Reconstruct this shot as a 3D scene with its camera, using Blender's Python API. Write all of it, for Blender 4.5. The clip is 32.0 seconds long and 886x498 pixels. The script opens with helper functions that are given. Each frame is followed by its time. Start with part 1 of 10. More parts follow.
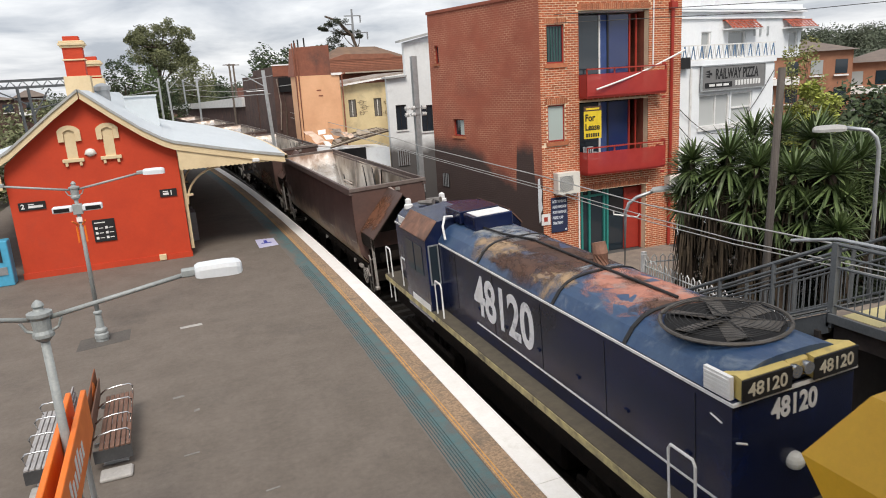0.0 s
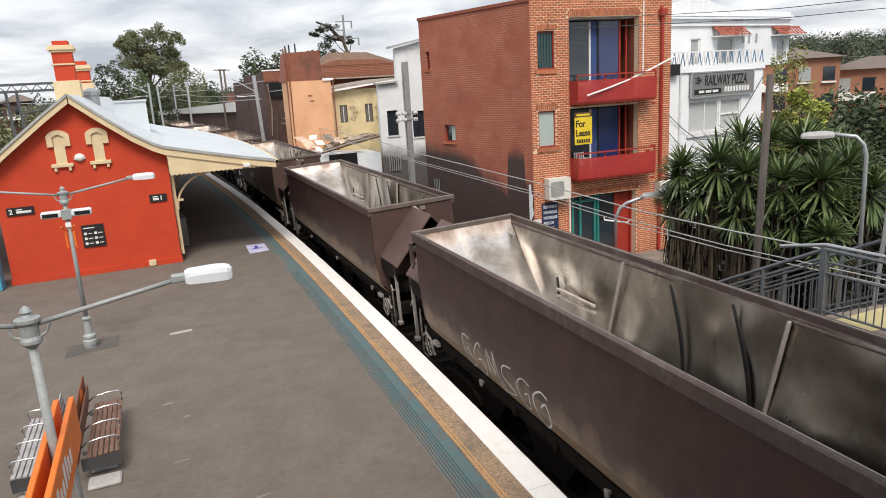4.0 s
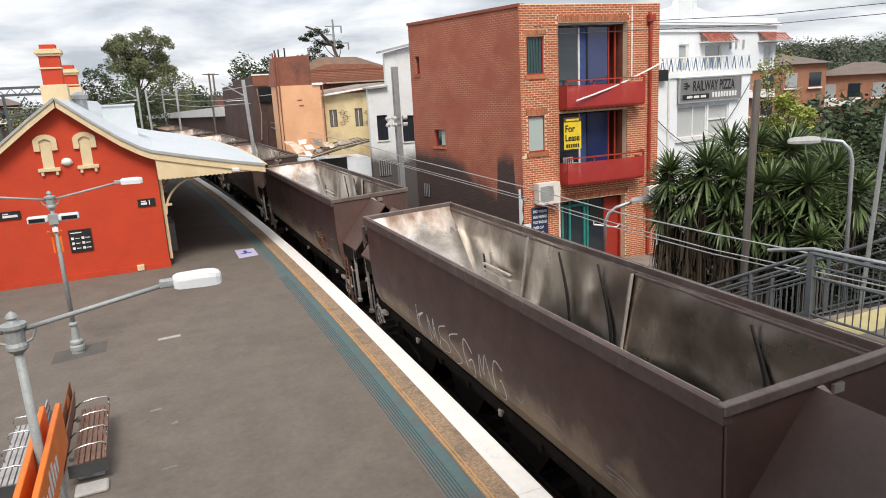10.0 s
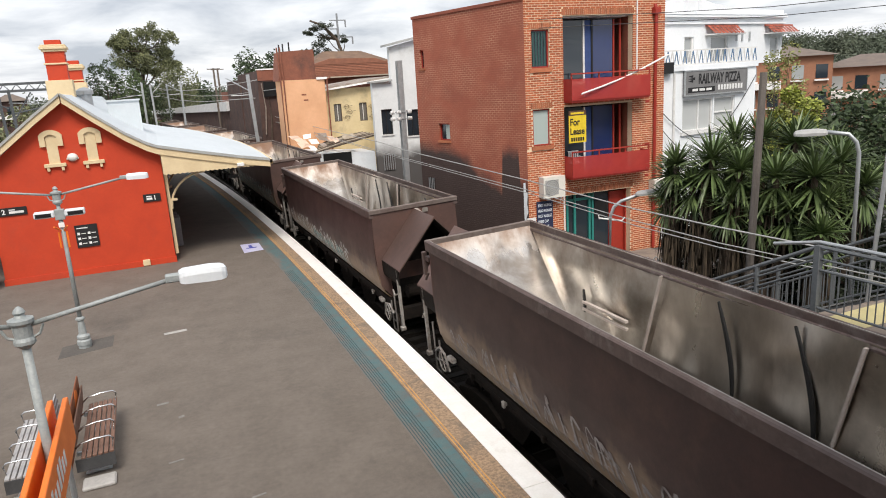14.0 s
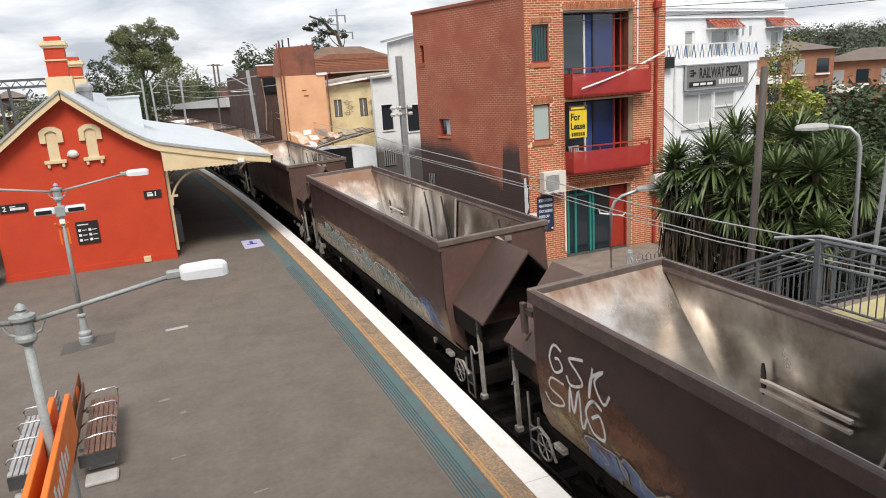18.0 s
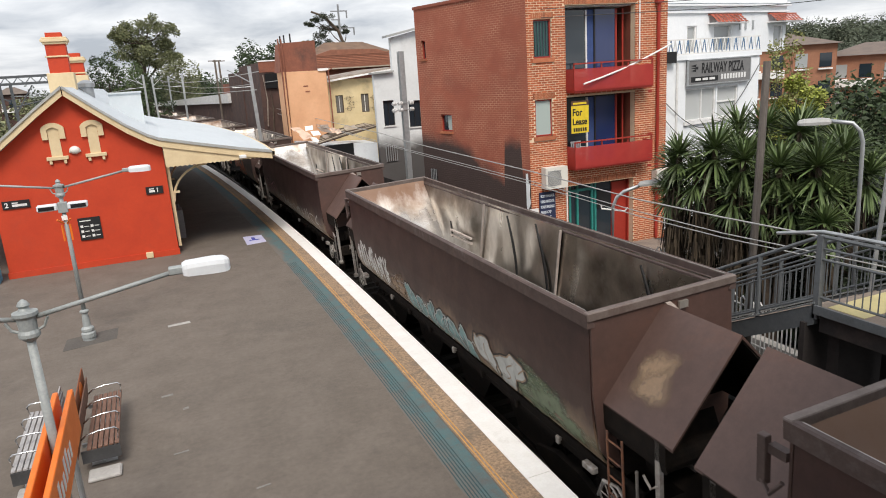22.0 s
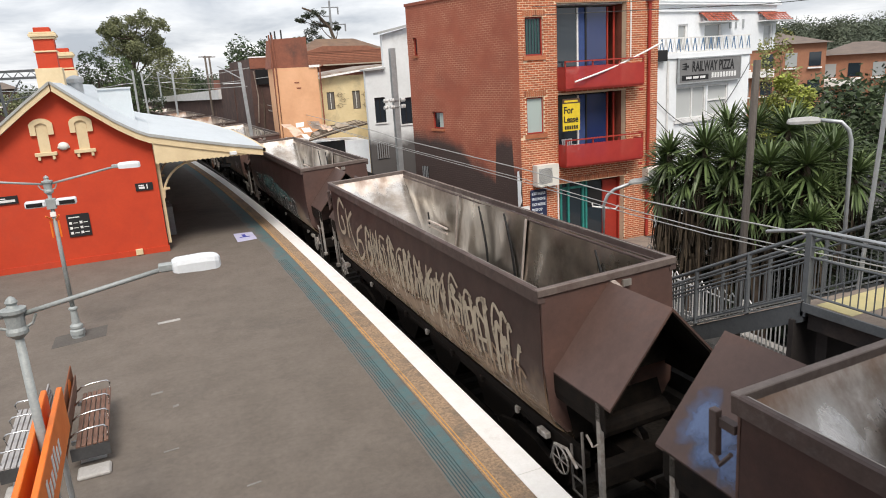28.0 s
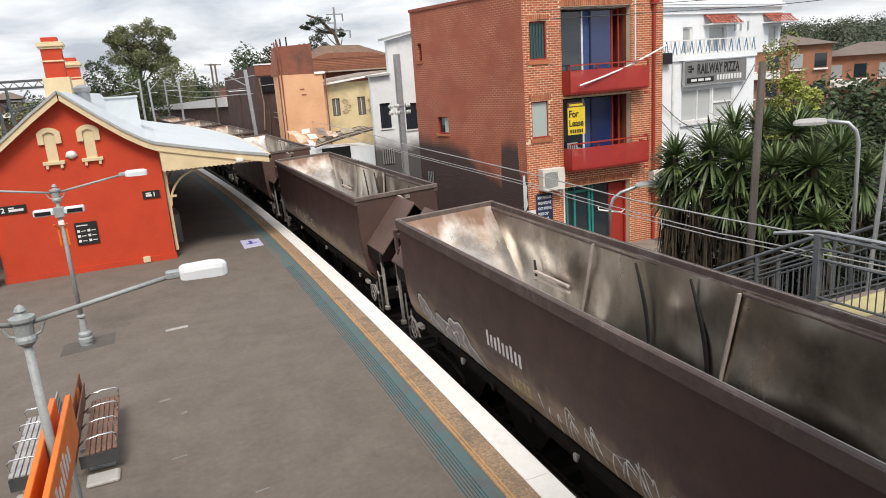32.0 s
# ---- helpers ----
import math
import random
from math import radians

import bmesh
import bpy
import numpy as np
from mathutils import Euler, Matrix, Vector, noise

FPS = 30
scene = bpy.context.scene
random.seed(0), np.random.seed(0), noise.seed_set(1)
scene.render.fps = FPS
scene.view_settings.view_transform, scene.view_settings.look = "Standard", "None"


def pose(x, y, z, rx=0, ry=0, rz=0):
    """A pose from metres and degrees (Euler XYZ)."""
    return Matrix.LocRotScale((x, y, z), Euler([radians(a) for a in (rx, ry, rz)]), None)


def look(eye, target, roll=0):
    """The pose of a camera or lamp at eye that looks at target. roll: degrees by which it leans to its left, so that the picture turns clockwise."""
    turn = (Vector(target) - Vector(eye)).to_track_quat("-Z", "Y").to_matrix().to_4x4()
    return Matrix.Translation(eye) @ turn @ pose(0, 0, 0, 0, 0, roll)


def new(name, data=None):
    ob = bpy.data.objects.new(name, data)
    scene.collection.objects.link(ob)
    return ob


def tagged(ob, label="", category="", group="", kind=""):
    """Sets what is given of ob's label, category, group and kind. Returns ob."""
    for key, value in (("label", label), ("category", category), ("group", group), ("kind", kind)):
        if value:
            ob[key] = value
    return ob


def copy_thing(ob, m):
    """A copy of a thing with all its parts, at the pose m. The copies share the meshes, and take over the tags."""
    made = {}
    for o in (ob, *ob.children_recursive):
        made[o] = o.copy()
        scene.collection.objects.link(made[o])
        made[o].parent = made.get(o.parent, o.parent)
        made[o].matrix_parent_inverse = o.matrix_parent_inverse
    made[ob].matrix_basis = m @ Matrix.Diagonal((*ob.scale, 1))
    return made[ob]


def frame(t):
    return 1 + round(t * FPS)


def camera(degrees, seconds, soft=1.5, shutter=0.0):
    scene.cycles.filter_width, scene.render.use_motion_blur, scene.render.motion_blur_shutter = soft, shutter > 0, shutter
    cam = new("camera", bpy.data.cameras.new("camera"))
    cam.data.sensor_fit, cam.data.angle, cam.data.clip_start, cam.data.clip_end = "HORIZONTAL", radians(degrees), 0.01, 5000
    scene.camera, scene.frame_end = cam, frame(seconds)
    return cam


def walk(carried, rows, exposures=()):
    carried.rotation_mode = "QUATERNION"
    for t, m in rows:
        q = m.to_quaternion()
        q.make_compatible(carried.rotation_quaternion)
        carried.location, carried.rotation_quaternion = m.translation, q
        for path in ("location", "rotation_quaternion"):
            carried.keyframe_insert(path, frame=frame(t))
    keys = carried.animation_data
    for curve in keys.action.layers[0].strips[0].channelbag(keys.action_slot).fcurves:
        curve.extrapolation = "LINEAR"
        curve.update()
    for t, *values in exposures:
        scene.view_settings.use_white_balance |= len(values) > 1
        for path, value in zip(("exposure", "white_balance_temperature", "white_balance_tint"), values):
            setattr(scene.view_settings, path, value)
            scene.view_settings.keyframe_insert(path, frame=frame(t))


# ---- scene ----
from functools import lru_cache

# camera: held by hand on a footbridge above the platform, it only turns a little
EYE = (0.0, 0.0, 6.8)
cam = camera(65.5, 32.0, soft=1.0, shutter=0.03)
TURNS = [  # seconds, yaw, pitch, roll
    (0.0, -22.45, -14.08, 3.40),
    (0.5, -22.57, -13.90, 3.41),
    (1.0, -22.54, -13.97, 3.41),
    (1.5, -22.63, -13.87, 3.41),
    (2.0, -22.67, -13.89, 3.35),
    (2.5, -22.87, -13.90, 3.28),
    (3.0, -22.96, -13.85, 3.29),
    (3.5, -23.07, -13.70, 3.28),
    (5.5, -23.29, -13.63, 3.20),
    (6.0, -23.31, -13.53, 3.30),
    (6.5, -23.36, -13.60, 3.27),
    (7.0, -23.43, -13.64, 3.17),
    (7.5, -23.54, -13.62, 3.16),
    (8.0, -23.55, -13.56, 3.20),
    (8.5, -23.67, -13.40, 3.22),
    (9.0, -23.67, -13.38, 3.20),
    (9.5, -23.95, -13.32, 3.03),
    (10.0, -23.99, -13.33, 3.10),
    (10.5, -23.90, -13.33, 3.18),
    (11.0, -24.00, -13.52, 3.24),
    (11.5, -23.69, -13.64, 3.27),
    (12.0, -23.90, -13.69, 3.15),
    (12.5, -23.92, -13.50, 3.31),
    (13.0, -23.85, -13.54, 3.37),
    (13.5, -23.74, -13.60, 3.41),
    (14.0, -23.63, -13.80, 3.35),
    (14.5, -23.65, -13.87, 3.36),
    (16.5, -23.82, -13.44, 3.50),
    (17.0, -23.69, -13.74, 3.54),
    (17.5, -23.59, -13.98, 3.59),
    (18.0, -23.61, -14.17, 3.53),
    (18.5, -23.44, -14.16, 3.58),
    (19.0, -23.44, -14.42, 3.56),
    (19.5, -23.49, -14.44, 3.57),
    (20.0, -23.38, -14.49, 3.67),
    (20.5, -23.32, -14.52, 3.73),
    (21.0, -23.29, -14.68, 3.66),
    (21.5, -23.35, -14.71, 3.58),
    (22.0, -23.48, -14.52, 3.64),
    (22.5, -23.31, -14.72, 3.53),
    (23.0, -23.33, -15.03, 3.55),
    (23.5, -23.34, -15.22, 3.45),
    (24.0, -23.53, -15.19, 3.40),
    (24.5, -23.43, -15.23, 3.55),
    (25.0, -23.40, -15.06, 3.54),
    (25.5, -23.62, -14.80, 3.47),
    (27.5, -24.49, -14.56, 3.22),
    (28.0, -24.16, -14.78, 3.36),
    (28.5, -24.18, -14.65, 3.39),
    (29.0, -24.34, -14.41, 3.34),
    (29.5, -24.21, -14.55, 3.42),
    (30.0, -24.42, -14.43, 3.45),
    (30.5, -24.26, -14.22, 3.52),
    (31.0, -23.82, -14.57, 3.67),
    (31.5, -23.71, -14.42, 3.87),
    (32.0, -23.78, -14.35, 3.97),
]
walk(cam, [(t, pose(*EYE, 90 + pitch, roll, yaw)) for t, yaw, pitch, roll in TURNS],
     [(0.0, 0.28), (3.0, 0.32), (6.0, 0.42), (10.0, 0.42), (14.0, 0.42), (18.0, 0.4), (20.0, 0.38), (22.0, 0.32), (23.0, 0.22), (25.0, 0.23), (28.0, 0.4), (32.0, 0.4)])

# ---------------------------------------------------------------- world and light
SUN_EL, SUN_AZ = 52.0, 196.0
world = bpy.data.worlds.new("sky")
scene.world = world
world.use_nodes = True
wt = world.node_tree
wt.nodes.clear()
w_out = wt.nodes.new("ShaderNodeOutputWorld")
w_bg = wt.nodes.new("ShaderNodeBackground")
w_sky = wt.nodes.new("ShaderNodeTexSky")
w_sky.sky_type = "NISHITA"
w_sky.sun_disc = False
w_sky.sun_elevation, w_sky.sun_rotation = radians(SUN_EL), radians(SUN_AZ)
w_sky.dust_density, w_sky.ozone_density = 2.0, 1.0
w_co = wt.nodes.new("ShaderNodeTexCoord")
w_sep = wt.nodes.new("ShaderNodeSeparateXYZ")
w_max = wt.nodes.new("ShaderNodeMath")
w_max.operation, w_max.inputs[1].default_value = "MAXIMUM", 0.0
w_add = wt.nodes.new("ShaderNodeMath")
w_add.inputs[1].default_value = 0.16
w_dx = wt.nodes.new("ShaderNodeMath")
w_dy = wt.nodes.new("ShaderNodeMath")
w_dx.operation = w_dy.operation = "DIVIDE"
w_com = wt.nodes.new("ShaderNodeCombineXYZ")
w_n = wt.nodes.new("ShaderNodeTexNoise")
w_n.inputs["Scale"].default_value, w_n.inputs["Detail"].default_value = 1.15, 7.0
w_n.inputs["Roughness"].default_value, w_n.inputs["Distortion"].default_value = 0.55, 0.35
w_ramp = wt.nodes.new("ShaderNodeValToRGB")
w_ramp.color_ramp.elements[0].position, w_ramp.color_ramp.elements[0].color = 0.34, (4.2, 4.5, 5.1, 1)
w_ramp.color_ramp.elements[1].position, w_ramp.color_ramp.elements[1].color = 0.66, (9.6, 9.6, 9.7, 1)
w_mix = wt.nodes.new("ShaderNodeMix")
w_mix.data_type = "RGBA"
w_mix.inputs[0].default_value = 0.86
link = wt.links.new
link(w_co.outputs["Generated"], w_sep.inputs[0])
link(w_sep.outputs["Z"], w_max.inputs[0])
link(w_max.outputs[0], w_add.inputs[0])
link(w_sep.outputs["X"], w_dx.inputs[0])
link(w_sep.outputs["Y"], w_dy.inputs[0])
link(w_add.outputs[0], w_dx.inputs[1])
link(w_add.outputs[0], w_dy.inputs[1])
link(w_dx.outputs[0], w_com.inputs["X"])
link(w_dy.outputs[0], w_com.inputs["Y"])
link(w_com.outputs[0], w_n.inputs["Vector"])
link(w_n.outputs["Fac"], w_ramp.inputs[0])
# an overcast sky is brightest overhead
w_top = wt.nodes.new("ShaderNodeMapRange")
w_top.data_type = "FLOAT_VECTOR"
w_top.inputs[8].default_value = (0.08, 0.08, 0.08)
w_top.inputs[9].default_value = (1.0, 1.0, 1.0)
w_top.inputs[10].default_value = (1.0, 1.0, 1.0)
w_top.inputs[11].default_value = (3.1, 2.95, 2.75)
w_mul = wt.nodes.new("ShaderNodeVectorMath")
w_mul.operation = "MULTIPLY"
w_zzz = wt.nodes.new("ShaderNodeCombineXYZ")
for _i in range(3):
    link(w_max.outputs[0], w_zzz.inputs[_i])
link(w_zzz.outputs[0], w_top.inputs[6])
link(w_ramp.outputs[0], w_mul.inputs[0])
link(w_top.outputs[1], w_mul.inputs[1])
link(w_sky.outputs[0], w_mix.inputs[6])
link(w_mul.outputs[0], w_mix.inputs[7])
link(w_mix.outputs[2], w_bg.inputs["Color"])
w_bg.inputs["Strength"].default_value = 0.1
link(w_bg.outputs[0], w_out.inputs["Surface"])

sun = new("sun", bpy.data.lights.new("sun", "SUN"))
sun.data.energy, sun.data.angle, sun.data.color = 2.5, radians(24), (1.0, 0.925, 0.84)
_a = radians(SUN_AZ)
sun.matrix_world = look((0, 0, 0), (-math.sin(_a) * math.cos(radians(SUN_EL)), -math.cos(_a) * math.cos(radians(SUN_EL)), -math.sin(radians(SUN_EL))))


# ---------------------------------------------------------------- materials
def surface(name, c1, c2=None, scale=3.0, rough=0.7, metal=0.0, bump=0.15, grain=60.0, stain=None, amount=0.0, stain_scale=0.6,
            stretch=(1, 1, 1), coat=0.0, each=0.0, rough2=None, trans=0.0, spec=0.5, speck=None):
    """A surface of two tones at one scale, fine grain relief, and stains with soft uneven outlines at a larger one."""
    m = bpy.data.materials.new(name)
    m.use_nodes = True
    nt = m.node_tree
    b = nt.nodes["Principled BSDF"]
    lk = nt.links.new
    co = nt.nodes.new("ShaderNodeTexCoord")
    mp = nt.nodes.new("ShaderNodeMapping")
    mp.inputs["Scale"].default_value = stretch
    lk(co.outputs["Object"], mp.inputs[0])
    n1 = nt.nodes.new("ShaderNodeTexNoise")
    n1.inputs["Scale"].default_value, n1.inputs["Detail"].default_value = scale, 6.0
    n1.inputs["Roughness"].default_value = 0.62
    lk(mp.outputs[0], n1.inputs["Vector"])
    c2 = c2 or tuple(v * 0.8 for v in c1)
    r1 = nt.nodes.new("ShaderNodeValToRGB")
    r1.color_ramp.elements[0].position, r1.color_ramp.elements[0].color = 0.35, (*c1, 1)
    r1.color_ramp.elements[1].position, r1.color_ramp.elements[1].color = 0.68, (*c2, 1)
    lk(n1.outputs["Fac"], r1.inputs[0])
    out = r1.outputs[0]
    if stain:
        n2 = nt.nodes.new("ShaderNodeTexNoise")
        n2.inputs["Scale"].default_value, n2.inputs["Detail"].default_value = stain_scale, 8.0
        n2.inputs["Roughness"].default_value, n2.inputs["Distortion"].default_value = 0.66, 0.4
        lk(mp.outputs[0], n2.inputs["Vector"])
        r2 = nt.nodes.new("ShaderNodeValToRGB")
        r2.color_ramp.elements[0].position, r2.color_ramp.elements[0].color = 0.62 - 0.3 * amount, (0, 0, 0, 1)
        r2.color_ramp.elements[1].position, r2.color_ramp.elements[1].color = 0.86 - 0.3 * amount, (1, 1, 1, 1)
        lk(n2.outputs["Fac"], r2.inputs[0])
        mx = nt.nodes.new("ShaderNodeMix")
        mx.data_type = "RGBA"
        lk(r2.outputs[0], mx.inputs[0])
        lk(out, mx.inputs[6])
        mx.inputs[7].default_value = (*stain, 1)
        out = mx.outputs[2]
    if each:
        oi = nt.nodes.new("ShaderNodeObjectInfo")
        ge = nt.nodes.new("ShaderNodeNewGeometry")
        ad = nt.nodes.new("ShaderNodeMath")
        lk(oi.outputs["Random"], ad.inputs[0])
        lk(ge.outputs["Random Per Island"], ad.inputs[1])
        fr = nt.nodes.new("ShaderNodeMath")
        fr.operation = "FRACT"
        lk(ad.outputs[0], fr.inputs[0])
        mr = nt.nodes.new("ShaderNodeMapRange")
        mr.inputs["To Min"].default_value, mr.inputs["To Max"].default_value = 1 - each, 1 + each
        lk(fr.outputs[0], mr.inputs[0])
        hs = nt.nodes.new("ShaderNodeHueSaturation")
        lk(mr.outputs[0], hs.inputs["Value"])
        lk(out, hs.inputs["Color"])
        out = hs.outputs[0]
    speck = speck if speck is not None else (0.14 if max(c1) < 0.45 and metal < 0.5 else 0.04)
    if speck and bump:
        n3 = nt.nodes.new("ShaderNodeTexNoise")
        n3.inputs["Scale"].default_value, n3.inputs["Detail"].default_value, n3.inputs["Roughness"].default_value = max(6.0, scale * 7), 6.0, 0.75
        lk(mp.outputs[0], n3.inputs["Vector"])
        m3 = nt.nodes.new("ShaderNodeMapRange")
        m3.inputs["From Min"].default_value, m3.inputs["From Max"].default_value = 0.3, 0.7
        m3.inputs["To Min"].default_value, m3.inputs["To Max"].default_value = 1 - speck, 1 + speck
        lk(n3.outputs["Fac"], m3.inputs[0])
        h3 = nt.nodes.new("ShaderNodeHueSaturation")
        lk(m3.outputs[0], h3.inputs["Value"])
        lk(out, h3.inputs["Color"])
        out = h3.outputs[0]
    lk(out, b.inputs["Base Color"])
    b.inputs["Metallic"].default_value = metal
    b.inputs["Specular IOR Level"].default_value = spec
    rr = nt.nodes.new("ShaderNodeMapRange")
    rr.inputs["To Min"].default_value, rr.inputs["To Max"].default_value = rough, rough2 if rough2 is not None else min(1.0, rough + 0.18)
    lk(n1.outputs["Fac"], rr.inputs[0])
    lk(rr.outputs[0], b.inputs["Roughness"])
    b.inputs["Coat Weight"].default_value = coat
    b.inputs["Transmission Weight"].default_value = trans
    if bump:
        ng = nt.nodes.new("ShaderNodeTexNoise")
        ng.inputs["Scale"].default_value, ng.inputs["Detail"].default_value = grain, 4.0
        lk(co.outputs["Object"], ng.inputs["Vector"])
        bp = nt.nodes.new("ShaderNodeBump")
        bp.inputs["Strength"].default_value, bp.inputs["Distance"].default_value = bump, 0.02
        lk(ng.outputs["Fac"], bp.inputs["Height"])
        lk(bp.outputs[0], b.inputs["Normal"])
    return m


def glass(name, colour=(0.02, 0.03, 0.04), rough=0.05):
    m = bpy.data.materials.new(name)
    m.use_nodes = True
    b = m.node_tree.nodes["Principled BSDF"]
    b.inputs["Base Color"].default_value = (*colour, 1)
    b.inputs["Roughness"].default_value = rough
    b.inputs["Specular IOR Level"].default_value = 0.8
    return m


